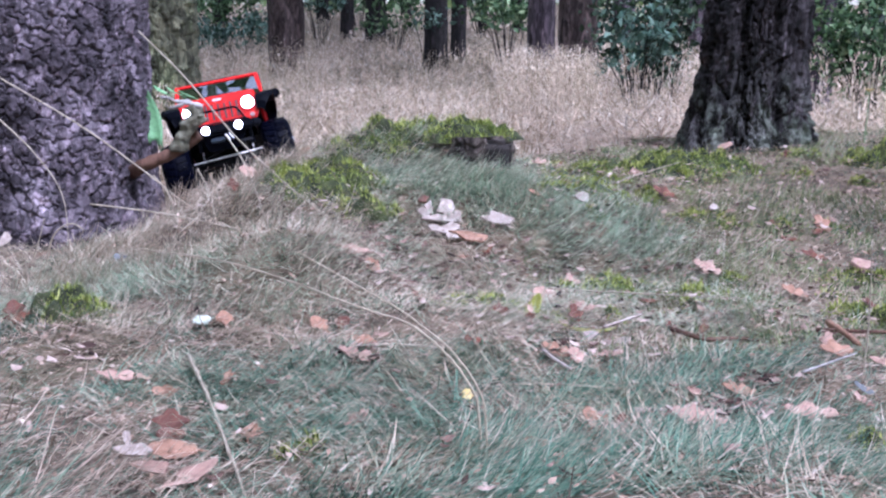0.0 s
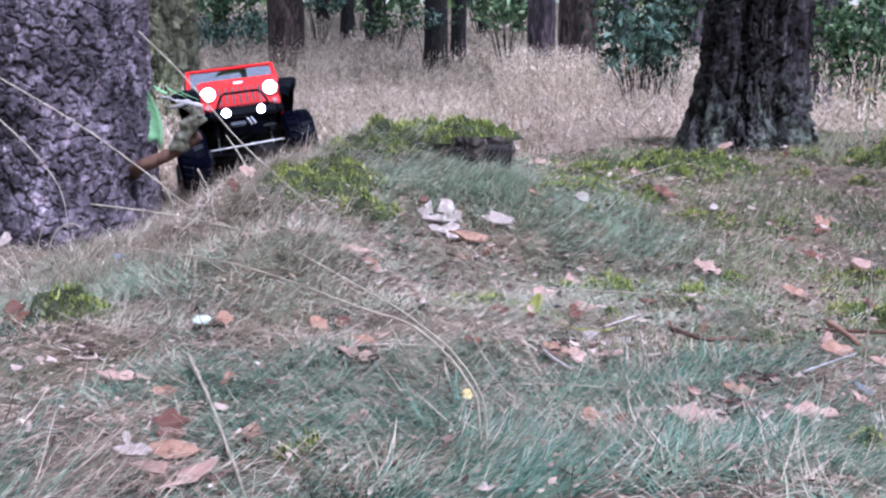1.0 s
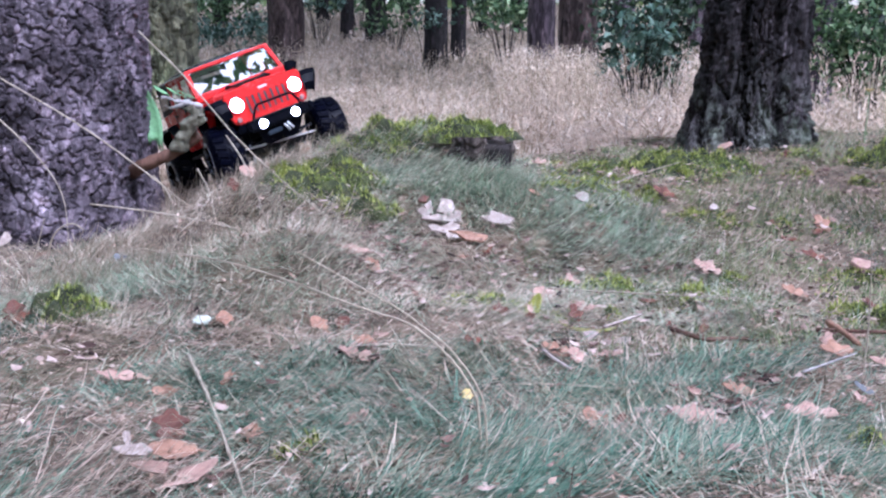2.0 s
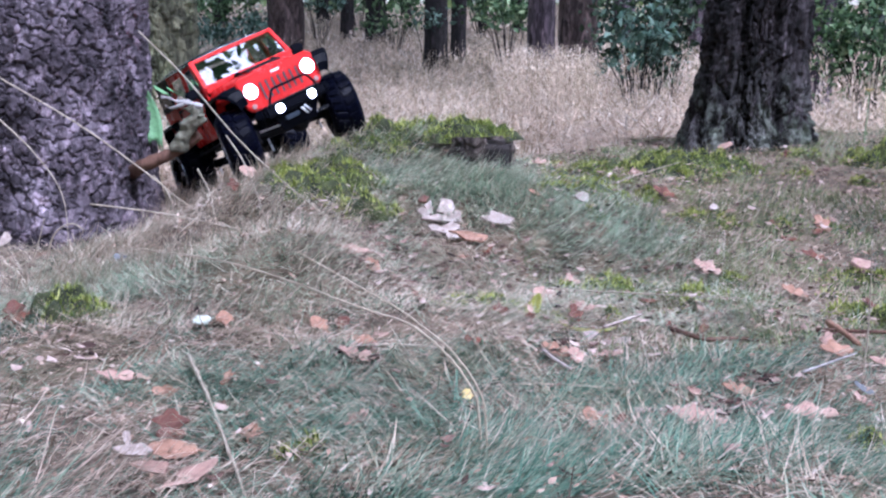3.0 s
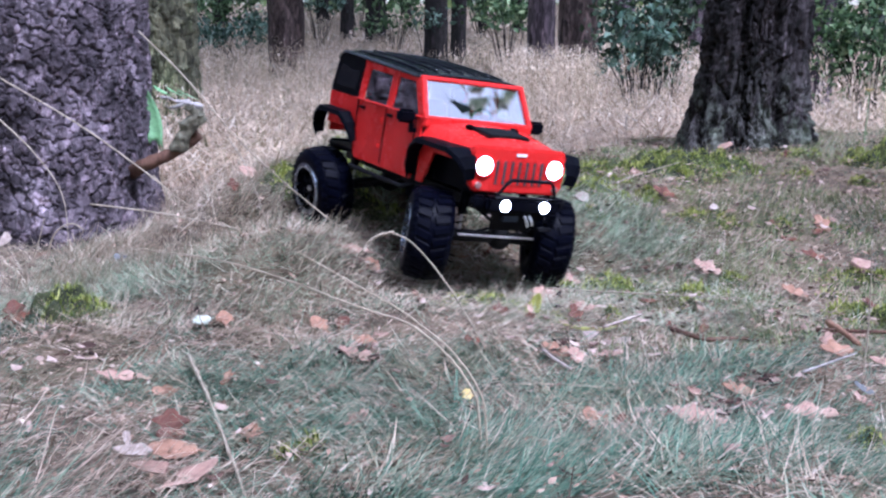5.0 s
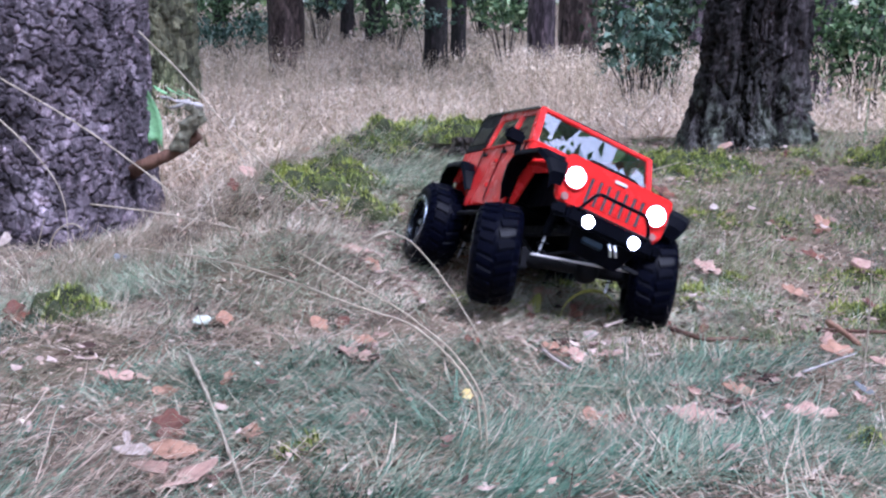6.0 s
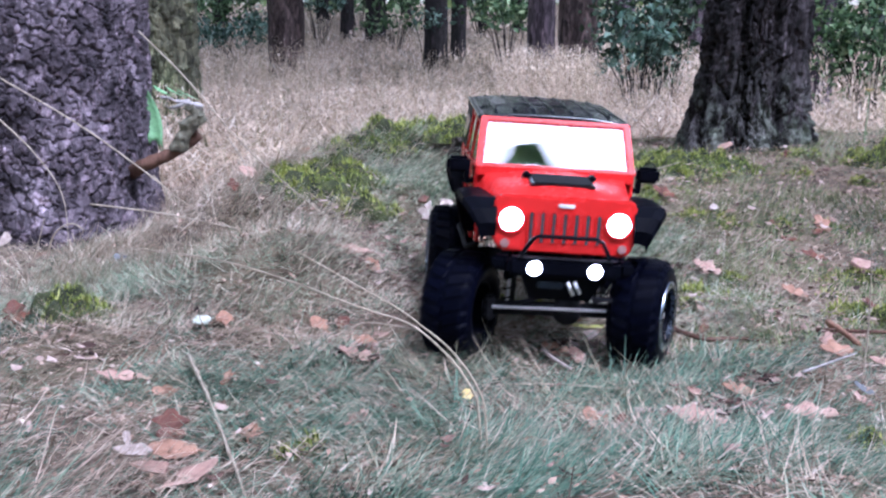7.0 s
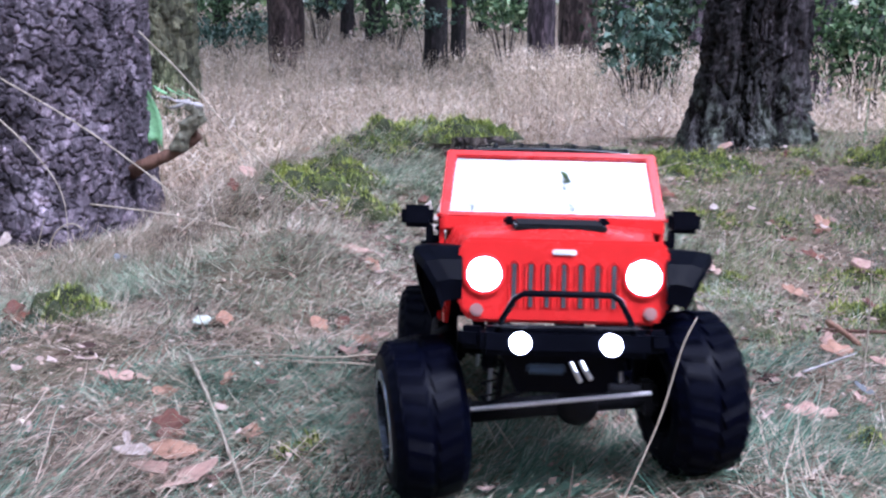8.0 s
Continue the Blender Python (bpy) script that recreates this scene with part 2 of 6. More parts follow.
BLUE_PLASTIC = plain("blue_plastic", (0.002, 0.010, 0.022), 0.4, 0.0, 0.0, 0.2, 60)
AMBER = plain("grey_lens", (0.30, 0.16, 0.15), 0.2, 0.0, 0.5, 0.1, 60)
HEADLIGHT = glowing("lit_headlight", (1.0, 0.97, 0.98), 9.0)
FOGLIGHT = glowing("lit_fog_light", (0.95, 0.97, 1.0), 9.0)
GLASS = clear_glass("windscreen_glass", (0.75, 0.80, 0.85))


# ---------------------------------------------------------------- mesh helpers
def sheet(name, verts, faces, material, parent=None):
    """A mesh from arrays: verts (n, 3), faces (m, 3 or 4)."""
    verts, faces = np.asarray(verts, np.float32), np.asarray(faces, np.int32)
    me = bpy.data.meshes.new(name)
    k = faces.shape[1]
    me.vertices.add(len(verts))
    me.vertices.foreach_set("co", verts.ravel())
    me.loops.add(faces.size)
    me.loops.foreach_set("vertex_index", faces.ravel())
    me.polygons.add(len(faces))
    me.polygons.foreach_set("loop_start", np.arange(0, faces.size, k, dtype=np.int32))
    me.update(calc_edges=True)
    me.validate()
    me.materials.append(material)
    ob = new(name, me)
    if parent:
        ob.parent = parent
    return ob


def smooth_all(ob):
    ob.data.polygons.foreach_set("use_smooth", np.ones(len(ob.data.polygons), bool))
    return ob


def part(name, bm, material, parent=None, label="", rounded=False):
    """Links a bmesh as one mesh object under a thing or a part."""
    me = bpy.data.meshes.new(name)
    bmesh.ops.recalc_face_normals(bm, faces=bm.faces)
    bm.to_mesh(me)
    bm.free()
    me.materials.append(material)
    ob = new(name, me)
    if parent:
        ob.parent = parent
    if rounded:
        smooth_all(ob)
    return tagged(ob, label) if label else ob


def box(size, at=(0, 0, 0), bevel=0.0, turn=(0, 0, 0), bm=None, segments=2):
    """A bevelled box, alone or added to bm."""
    own = bmesh.new()
    bmesh.ops.create_cube(own, size=1.0)
    bmesh.ops.scale(own, vec=size, verts=own.verts)
    if bevel:
        bmesh.ops.bevel(own, geom=own.edges, offset=bevel, segments=segments, affect="EDGES", clamp_overlap=True)
    bmesh.ops.transform(own, matrix=pose(*at, *turn), verts=own.verts)
    return join(own, bm)


def join(own, bm):
    if bm is None:
        return own
    me = bpy.data.meshes.new("piece")
    own.to_mesh(me)
    own.free()
    bm.from_mesh(me)
    bpy.data.meshes.remove(me)
    return bm


def disc(radius, depth, at, axis="y", bm=None, bevel=0.0, sides=28):
    """A short cylinder along an axis."""
    own = bmesh.new()
    bmesh.ops.create_cone(own, cap_ends=True, segments=sides, radius1=radius, radius2=radius, depth=depth)
    if bevel:
        rims = [e for e in own.edges if abs(e.verts[0].co.z - e.verts[1].co.z) < 1e-6 and len(e.link_faces) == 2]
        bmesh.ops.bevel(own, geom=rims, offset=bevel, segments=2, affect="EDGES")
    turn = {"x": (0, 90, 0), "y": (90, 0, 0), "z": (0, 0, 0)}[axis]
    bmesh.ops.transform(own, matrix=pose(*at, *turn), verts=own.verts)
    return join(own, bm)


def tube(points, radius, bm=None, sides=8, taper=1.0):
    """A round bar through points; taper: the end's radius against the start's."""
    own = bmesh.new()
    pts = [Vector(p) for p in points]
    rings = []
    for k, p in enumerate(pts):
        d = (pts[min(k + 1, len(pts) - 1)] - pts[max(k - 1, 0)]).normalized()
        a = d.orthogonal().normalized() if k == 0 else (rings_a - d * rings_a.dot(d)).normalized()
        rings_a = a
        b = d.cross(a)
        r = radius * (1 + (taper - 1) * k / (len(pts) - 1))
        rings.append([own.verts.new(p + r * (math.cos(q) * a + math.sin(q) * b)) for q in [2 * math.pi * s / sides for s in range(sides)]])
    for r0, r1 in zip(rings, rings[1:]):
        for s in range(sides):
            own.faces.new((r0[s], r0[(s + 1) % sides], r1[(s + 1) % sides], r1[s]))
    own.faces.new(rings[0][::-1])
    own.faces.new(rings[-1])
    return join(own, bm)


def prism(outline, thickness, bm=None, bevel=0.0):
    """A plate: outline points (3D, planar) pushed by the vector thickness."""
    own = bmesh.new()
    f = own.faces.new([own.verts.new(p) for p in outline])
    ext = bmesh.ops.extrude_face_region(own, geom=[f])
    bmesh.ops.translate(own, vec=thickness, verts=[v for v in ext["geom"] if isinstance(v, bmesh.types.BMVert)])
    if bevel:
        bmesh.ops.bevel(own, geom=own.edges, offset=bevel, segments=2, affect="EDGES", clamp_overlap=True)
    return join(own, bm)


# ---------------------------------------------------------------- the ground
def smooth(a, b, v):
    s = min(1.0, max(0.0, (v - a) / (b - a)))
    return s * s * (3 - 2 * s)


def ground_z(x, y):
    """Height of the forest floor: flat in front, a bank, a mossy mound, then the meadow."""
    crest = 0.03 + 0.07 * smooth(-0.60, -0.26, x) + 0.015 * smooth(0.2, 0.8, x)
    a = 1.62 - 0.10 * smooth(0.0, -0.35, x)
    b = 1.98 + 0.75 * smooth(0.1, 0.7, x)
    z = 0.015 + crest * smooth(a, b, y)
    z += 0.078 * math.exp(-((x + 0.10) / 0.21) ** 2 - ((y - 2.13) / 0.14) ** 2)
    z += 0.024 * math.exp(-((x - 0.05) / 0.12) ** 2 - ((y - 2.22) / 0.14) ** 2)
    z += 0.055 * (min(y, 40.0) - 8.0) if y > 8.0 else 0.0
    back = 2.35 + 0.75 * smooth(-0.1, 0.7, x)
    z -= (crest + 0.01) * smooth(back, back + 0.55, y)
    z += 0.006 * math.sin(5.1 * x + 1.3) * math.sin(4.3 * y) + 0.004 * math.sin(13.0 * x - 2.0 * y) * math.sin(11.0 * y + 1.0)
    z += 0.084 * math.exp(-((x + 0.22) / 0.14) ** 2 - ((y - 1.60) / 0.13) ** 2)
    z += 0.018 * math.exp(-((x + 0.03) / 0.15) ** 2 - ((y - 1.32) / 0.16) ** 2)
    z += 0.030 * math.exp(-((x - 0.21) / 0.11) ** 2 - ((y - 0.86) / 0.12) ** 2)
    z += 0.030 * math.exp(-((x + 0.30) / 0.13) ** 2 - ((y - 1.93) / 0.12) ** 2)
    z += 0.022 * math.exp(-((x + 0.045) / 0.07) ** 2 - ((y - 2.17) / 0.08) ** 2)
    z += 0.024 * math.exp(-((x + 0.05) / 0.07) ** 2 - ((y - 1.45) / 0.07) ** 2)
    z -= 0.045 * math.exp(-((x + 0.42) / 0.17) ** 2 - ((y - 2.66) / 0.15) ** 2)
    z -= 0.025 * math.exp(-((x - 0.20) / 0.08) ** 2 - ((y - 1.76) / 0.08) ** 2)
    z -= 0.10 * smooth(0.75, 0.2, y)
    return z


def skin_z(x, y):
    """The floor with its small unevenness, where it lies close by."""
    z = ground_z(x, y)
    if abs(x) < 1.61 and 0.29 < y < 4.41:
        z += 0.010 * noise.noise(Vector((x * 9, y * 9, 0))) + 0.005 * noise.noise(Vector((x * 31, y * 31, 4)))
    return z


def make_ground():
    near_x, near_y = np.arange(-1.6, 1.6001, 0.02), np.arange(0.3, 4.4001, 0.02)
    xs = np.concatenate([[-2500, -600, -150, -40, -15, -7, -4, -2.4], near_x, [2.4, 4, 7, 15, 40, 150, 600, 2500]])
    ys = np.concatenate([[-2500, -600, -150, -40, -10, -3, -1, -0.3], near_y, [5, 6, 8, 11, 16, 25, 40, 80, 200, 700, 2500]])
    verts = []
    for y in ys:
        for x in xs:
            verts.append((x, y, skin_z(x, y)))
    nx = len(xs)
    faces = [(j * nx + i, j * nx + i + 1, (j + 1) * nx + i + 1, (j + 1) * nx + i) for j in range(len(ys) - 1) for i in range(nx - 1)]
    g = smooth_all(sheet("ground", verts, faces, SOIL))
    return tagged(g, "brown forest soil rising to a mossy bank", "ground", kind="structure")


make_ground()


def blades(root, height, width, lean, bend, azimuth, segments=3):
    """Curved tapering blades as arrays. root (n, 3); the others (n,). Returns verts, faces."""
    n = len(root)
    d = np.stack([np.cos(azimuth), np.sin(azimuth), np.zeros(n)], 1)
    side = np.stack([-np.sin(azimuth), np.cos(azimuth), np.zeros(n)], 1)
    rows, p, ang = [], root.copy(), lean.copy()
    for s in range(segments + 1):
        w = width * (1 - 0.85 * s / segments)
        rows += [p - side * w[:, None] / 2, p + side * w[:, None] / 2]
        step = height / segments
        p = p + d * (np.sin(ang) * step)[:, None] + np.array([0, 0, 1.0]) * (np.cos(ang) * step)[:, None]
        ang = np.minimum(ang + bend / segments, 1.75)
    verts = np.stack(rows, 1).reshape(-1, 3)
    k = 2 * (segments + 1)
    quad = np.array([[2 * s, 2 * s + 1, 2 * s + 3, 2 * s + 2] for s in range(segments)])
    faces = (np.arange(n)[:, None, None] * k + quad[None]).reshape(-1, 4)
    return verts, faces


def heights(xy, sink=0.004):
    return np.array([skin_z(x, y) - sink for x, y in xy])


def field(v, scale, seed):
    return np.array([noise.noise(Vector((x * scale, y * scale, seed))) for x, y in v])


LUSH = ((0.10, 1.95, 0.16, 0.10), (0.24, 1.88, 0.11, 0.07), (-0.03, 2.01, 0.09, 0.06), (-0.08, 2.00, 0.07, 0.05), (-0.42, 1.70, 0.14, 0.05), (-0.05, 1.07, 0.16, 0.09), (0.05, 0.94, 0.14, 0.08), (0.20, 0.97, 0.10, 0.07), (-0.20, 1.20, 0.14, 0.08),
        (0.30, 1.05, 0.08, 0.08), (-0.04, 1.27, 0.10, 0.05), (0.16, 1.17, 0.10, 0.05), (-0.46, 1.62, 0.12, 0.06), (-0.10, 0.87, 0.10, 0.05), (-0.08, 2.08, 0.06, 0.06),
        (-0.55, 1.50, 0.08, 0.06), (0.36, 0.93, 0.06, 0.05), (0.26, 1.28, 0.10, 0.05))


def lushness(xy):
    """Where the grass stays green and thick: 0 to 1."""
    best = np.zeros(len(xy))
    for x, y, rx, ry in LUSH:
        best = np.maximum(best, np.exp(-((xy[:, 0] - x) / rx) ** 2 - ((xy[:, 1] - y) / ry) ** 2))
    return best


def slope_side(xy):
    """The barer, mossier slope before the furrowed tree: 0 to 1."""
    return np.clip((xy[:, 0] - 0.10) / 0.2, 0, 1) * np.clip((xy[:, 1] - 1.25) / 0.25, 0, 1)


def tufts(name, n_tuft, per, choose, reach, spread, flow_seed, material, label, rng, width=(0.0010, 0.0027), lean=(0.9, 1.5), curl=(-0.7, 1.9)):
    y = rng.uniform(0.0, 1.0, n_tuft) ** 0.85 * 2.5 + 0.72
    x = rng.uniform(-1, 1, n_tuft) * (0.40 * y + 0.12)
    centre = np.stack([x, y], 1)
    keep = choose(centre) & ~((centre[:, 1] > 3.0) & (centre[:, 0] < 0.4))
    keep &= np.hypot(centre[:, 0] + 0.695, centre[:, 1] - 2.13) > 0.19
    centre = centre[keep]
    xy = np.repeat(centre, per, 0) + rng.standard_normal((len(centre) * per, 2)) * spread
    flow = np.repeat(field(centre, 2.0, flow_seed) * 1.3 + 0.15 + rng.standard_normal(len(centre)) * 0.35 + math.pi * (field(centre, 3.0, flow_seed + 5) > 0.12), per)
    n = len(xy)
    root = np.column_stack([xy, heights(xy)])
    tall = np.repeat(0.7 + 0.6 * np.clip(field(centre, 3.0, 21.0) + 0.3, 0, 1), per)
    return tagged(sheet(name, *blades(root, tall * rng.uniform(*reach, n), rng.uniform(*width, n), rng.uniform(*lean, n),
                                      rng.uniform(*curl, n), flow + rng.standard_normal(n) * 0.5, 3), material), label, "grass", kind="stuff")


def brighter_on_bank(ob, material):
    """Gives the face of the bank a brighter copy of the sward, its light put into the colour; the two mingle along a
    ragged border.
    """
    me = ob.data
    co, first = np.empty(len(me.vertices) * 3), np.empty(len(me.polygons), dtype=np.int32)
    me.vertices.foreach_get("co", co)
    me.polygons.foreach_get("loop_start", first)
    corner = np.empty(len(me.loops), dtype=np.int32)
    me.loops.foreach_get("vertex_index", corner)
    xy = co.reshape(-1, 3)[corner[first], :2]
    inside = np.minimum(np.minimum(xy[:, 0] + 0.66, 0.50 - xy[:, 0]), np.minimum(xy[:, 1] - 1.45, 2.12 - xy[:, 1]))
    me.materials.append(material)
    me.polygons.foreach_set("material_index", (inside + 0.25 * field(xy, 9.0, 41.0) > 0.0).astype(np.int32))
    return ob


def make_lush(rng):
    """Thick green swards in the lush patches, all combed one way in each."""
    roots, flows = [], []
    for x, y, rx, ry in LUSH:
        n = int(9000 * rx * ry) + 14
        c = np.stack([x + rng.standard_normal(n) * rx * 0.62, y + rng.standard_normal(n) * ry * 0.62], 1)
        c = np.repeat(c, 20, 0) + rng.standard_normal((n * 20, 2)) * 0.010
        roots.append(c)
        flows.append(np.full(len(c), rng.uniform(-0.9, 0.7)) + field(c, 7.0, 3.0) * 1.2)
    xy, flow = np.concatenate(roots), np.concatenate(flows)
    keep = (np.hypot(xy[:, 0] + 0.695, xy[:, 1] - 2.13) > 0.20) & (field(xy, 11.0, 8.0) > -0.30)
    xy, flow = xy[keep], flow[keep]
    n = len(xy)
    root = np.column_stack([xy, heights(xy)])
    return tagged(sheet("lush_fescue", *blades(root, rng.uniform(0.02, 0.065, n), rng.uniform(0.0010, 0.0026, n), rng.uniform(0.8, 1.5, n), rng.uniform(-0.5, 1.2, n),
                                               flow + rng.standard_normal(n) * 0.4, 3), GRASS), "thick combed blue-green forest grass", "grass", kind="stuff")


def make_fescue(rng):
    """Green tufts, thick in some patches and thin elsewhere, and dead ones between them."""
    brighter_on_bank(make_lush(rng), LIT_SWARD)
    brighter_on_bank(tufts("fescue_grass", 7000, 18, lambda c: lushness(c) + 0.16 * rng.standard_normal(len(c)) + 0.10 * field(c, 6.0, 2.0) > 0.38, (0.025, 0.07), 0.013, 9.0, GRASS,
          "blue-green fine forest grass in flowing tufts", rng), LIT_SWARD)
    brighter_on_bank(tufts("thin_fescue", 6500, 15, lambda c: field(c, 3.4, 31.0) + 0.45 * rng.standard_normal(len(c)) - 0.35 * slope_side(c) > 0.0, (0.02, 0.06), 0.016, 11.0, GRASS,
          "thin blue-green grass between dead stems", rng), LIT_SWARD)
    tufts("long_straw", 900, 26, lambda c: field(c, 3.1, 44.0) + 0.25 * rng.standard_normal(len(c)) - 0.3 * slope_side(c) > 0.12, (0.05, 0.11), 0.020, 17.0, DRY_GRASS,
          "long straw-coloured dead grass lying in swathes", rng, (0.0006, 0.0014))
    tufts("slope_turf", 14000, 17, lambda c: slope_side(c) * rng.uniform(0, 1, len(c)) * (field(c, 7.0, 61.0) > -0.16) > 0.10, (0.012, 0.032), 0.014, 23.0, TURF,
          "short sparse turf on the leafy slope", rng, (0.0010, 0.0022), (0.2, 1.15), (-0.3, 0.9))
    brighter_on_bank(tufts("dead_fescue", 7000, 20, lambda c: field(c, 4.2, 3.0) + 0.4 * rng.standard_normal(len(c)) - 0.55 * slope_side(c) > -0.15, (0.02, 0.075), 0.018, 14.0, DRY_GRASS,
          "matted straw-coloured dead forest grass", rng), LIT_STRAW)


def make_bank_straw(rng):
    """Long dead grass draped over the bank between the pine and the moss."""
    n = 17000
    xy = np.stack([rng.uniform(-0.60, -0.14, n), rng.uniform(1.62, 2.30, n)], 1)
    keep = (np.hypot(xy[:, 0] + 0.695, xy[:, 1] - 2.13) > 0.20) & (np.hypot((xy[:, 0] + 0.19) / 0.11, (xy[:, 1] - 1.95) / 0.11) > 1.0)
    keep &= field(xy, 9.0, 77.0) + 0.3 * rng.standard_normal(n) > -0.15
    xy = xy[keep]
    n = len(xy)
    root = np.column_stack([xy, heights(xy)])
    return tagged(sheet("bank_straw", *blades(root, rng.uniform(0.025, 0.085, n), rng.uniform(0.0010, 0.0024, n), rng.uniform(0.7, 1.5, n), rng.uniform(-0.6, 1.4, n),
                                              field(xy, 4.0, 33.0) * 2.2 - 0.5 + rng.standard_normal(n) * 0.6, 3), LIT_STRAW), "long straw-coloured dead grass draped over the bank", "grass", kind="stuff")


def make_bank_fescue(rng):
    """Pale grey-green grass combed over the face of the bank, open where leaves and moss lie."""
    n = 21000
    xy = np.stack([rng.uniform(-0.62, 0.42, n), rng.uniform(1.42, 2.06, n)], 1)
    keep = (np.hypot(xy[:, 0] + 0.695, xy[:, 1] - 2.13) > 0.20) & (np.hypot((xy[:, 0] + 0.19) / 0.10, (xy[:, 1] - 1.95) / 0.10) > 1.0)
    keep &= (np.hypot((xy[:, 0] - 0.02) / 0.09, (xy[:, 1] - 1.78) / 0.07) > 1.0) & (field(xy, 6.0, 91.0) + 0.22 * rng.standard_normal(n) > -0.05)
    xy = xy[keep]
    n = len(xy)
    root = np.column_stack([xy, heights(xy)])
    return tagged(sheet("bank_fescue", *blades(root, rng.uniform(0.025, 0.070, n), rng.uniform(0.0010, 0.0024, n), rng.uniform(0.8, 1.5, n), rng.uniform(-0.5, 1.3, n),
                                               field(xy, 4.0, 63.0) * 1.6 - 0.3 + rng.standard_normal(n) * 0.5, 3), PALE_FESCUE), "pale grey-green grass combed over the bank", "grass", kind="stuff")


def make_thatch(rng):
    """Dead stems lying flat between the tufts."""
    n = 62000
    y = rng.uniform(0, 1, n) ** 0.8 * 2.5 + 0.72
    x = rng.uniform(-1, 1, n) * (0.40 * y + 0.12)
    xy = np.stack([x, y], 1)
    xy = xy[rng.uniform(0, 1, n) < (0.95 - 0.50 * slope_side(xy)) * (1 - 0.85 * lushness(xy)) * np.clip(0.62 + 1.6 * field(xy, 4.5, 57.0), 0.1, 1) * np.clip((xy[:, 1] - 0.55) / 0.75, 0.25, 1)]
    n = len(xy)
    root = np.column_stack([xy, heights(xy, -0.008)])
    return tagged(sheet("dry_thatch", *blades(root, rng.uniform(0.012, 0.060, n), rng.uniform(0.0007, 0.0019, n), rng.uniform(1.25, 1.60, n),
                                              rng.uniform(-0.5, 0.4, n), field(xy, 1.8, 52.0) * 1.6 + rng.standard_normal(n) * 0.6 + math.pi * (rng.uniform(0, 1, n) > 0.5), 3), LITTER),
                  "dead straw-brown stems lying flat on the soil", "dry grass", kind="stuff")


def make_crumbs(rng):
    """Leaf fragments and bark crumbs on the soil."""
    n = 52000
    y = rng.uniform(0, 1, n) ** 0.8 * 2.5 + 0.72
    x = rng.uniform(-1, 1, n) * (0.42 * y + 0.12)
    xy = np.stack([x, y], 1)
    xy = xy[rng.uniform(0, 1, n) < 0.5 + 0.5 * slope_side(xy)]
    n, y = len(xy), xy[:, 1]
    c = np.column_stack([xy, heights(xy, -0.010)])
    a, s = rng.uniform(0, 6.28, n), rng.uniform(0.0015, 0.005, n) * (1 + 0.8 * (rng.uniform(0, 1, n) > 0.95) * (y > 1.4))
    u = np.stack([np.cos(a), np.sin(a), rng.uniform(-0.5, 0.5, n)], 1) * s[:, None]
    v = np.stack([-np.sin(a), np.cos(a), rng.uniform(-0.5, 0.5, n)], 1) * (s * rng.uniform(0.2, 0.75, n))[:, None]
    verts = np.stack([c - u, c - v * 0.9 + u * 0.2, c + u, c + v + u * 0.1], 1).reshape(-1, 3)
    faces = np.arange(n * 4).reshape(-1, 4)
    return tagged(sheet("leaf_litter", verts, faces, CRUMB), "crumbled brown leaf litter and bark crumbs", "leaf litter", kind="stuff")


def make_fragments(rng):
    """Torn pieces of dead leaf, curled, thick on the barer slope and thin in the grass."""
    n = 5200
    y = rng.uniform(0, 1, n) ** 0.8 * 2.1 + 0.80
    x = rng.uniform(-1, 1, n) * (0.42 * y + 0.1)
    xy = np.stack([x, y], 1)
    keep = rng.uniform(0, 1, n) < 0.10 + 0.55 * slope_side(xy) * (field(xy, 4.0, 71.0) > -0.15)
    keep &= (np.hypot(x + 0.695, y - 2.13) > 0.19) & (np.hypot(x - 0.712, y - 2.8) > 0.2)
    xy = [xy[keep]]
    for hx, hy, sx, sy, count in ((0.235, 1.09, 0.045, 0.016, 130), (-0.085, 1.26, 0.022, 0.020, 40), (-0.09, 1.66, 0.06, 0.05, 240), (-0.17, 1.78, 0.05, 0.04, 160), (0.10, 1.74, 0.07, 0.04, 120), (0.37, 1.75, 0.03, 0.02, 30), (0.13, 1.32, 0.03, 0.02, 40), (-0.42, 1.30, 0.05, 0.03, 30), (0.34, 1.20, 0.03, 0.015, 30)):
        xy.append(np.stack([hx + rng.standard_normal(count) * sx, hy + rng.standard_normal(count) * sy], 1))
    xy = np.concatenate(xy)
    n = len(xy)
    c = np.column_stack([xy, heights(xy, -0.012)])
    a, s = rng.uniform(0, 6.28, n), rng.uniform(0.003, 0.0095, n)
    u = np.stack([np.cos(a), np.sin(a), rng.uniform(-0.35, 0.35, n)], 1) * s[:, None]
    v = np.stack([-np.sin(a), np.cos(a), rng.uniform(-0.3, 0.7, n)], 1) * (s * rng.uniform(0.25, 0.6, n))[:, None]
    up = np.array([0, 0, 1.0]) * (s * rng.uniform(0.0, 0.5, n))[:, None]
    ring = [c - u * 1.1 + up, c - u * 0.4 - v, c + u * 0.3 - v * 0.7, c + u + up * 0.6, c + u * 0.35 + v * 0.9, c - u * 0.3 + v * 0.6]
    verts = np.stack(ring, 1).reshape(-1, 3)
    idx = np.arange(n)[:, None] * 6
    faces = np.concatenate([idx + np.array([[0, 1, 2, 3]]), idx + np.array([[0, 3, 4, 5]])])
    return tagged(sheet("leaf_scraps", verts, faces, SCRAP), "torn orange-tan and pinkish dead leaf scraps", "leaf litter", kind="stuff")


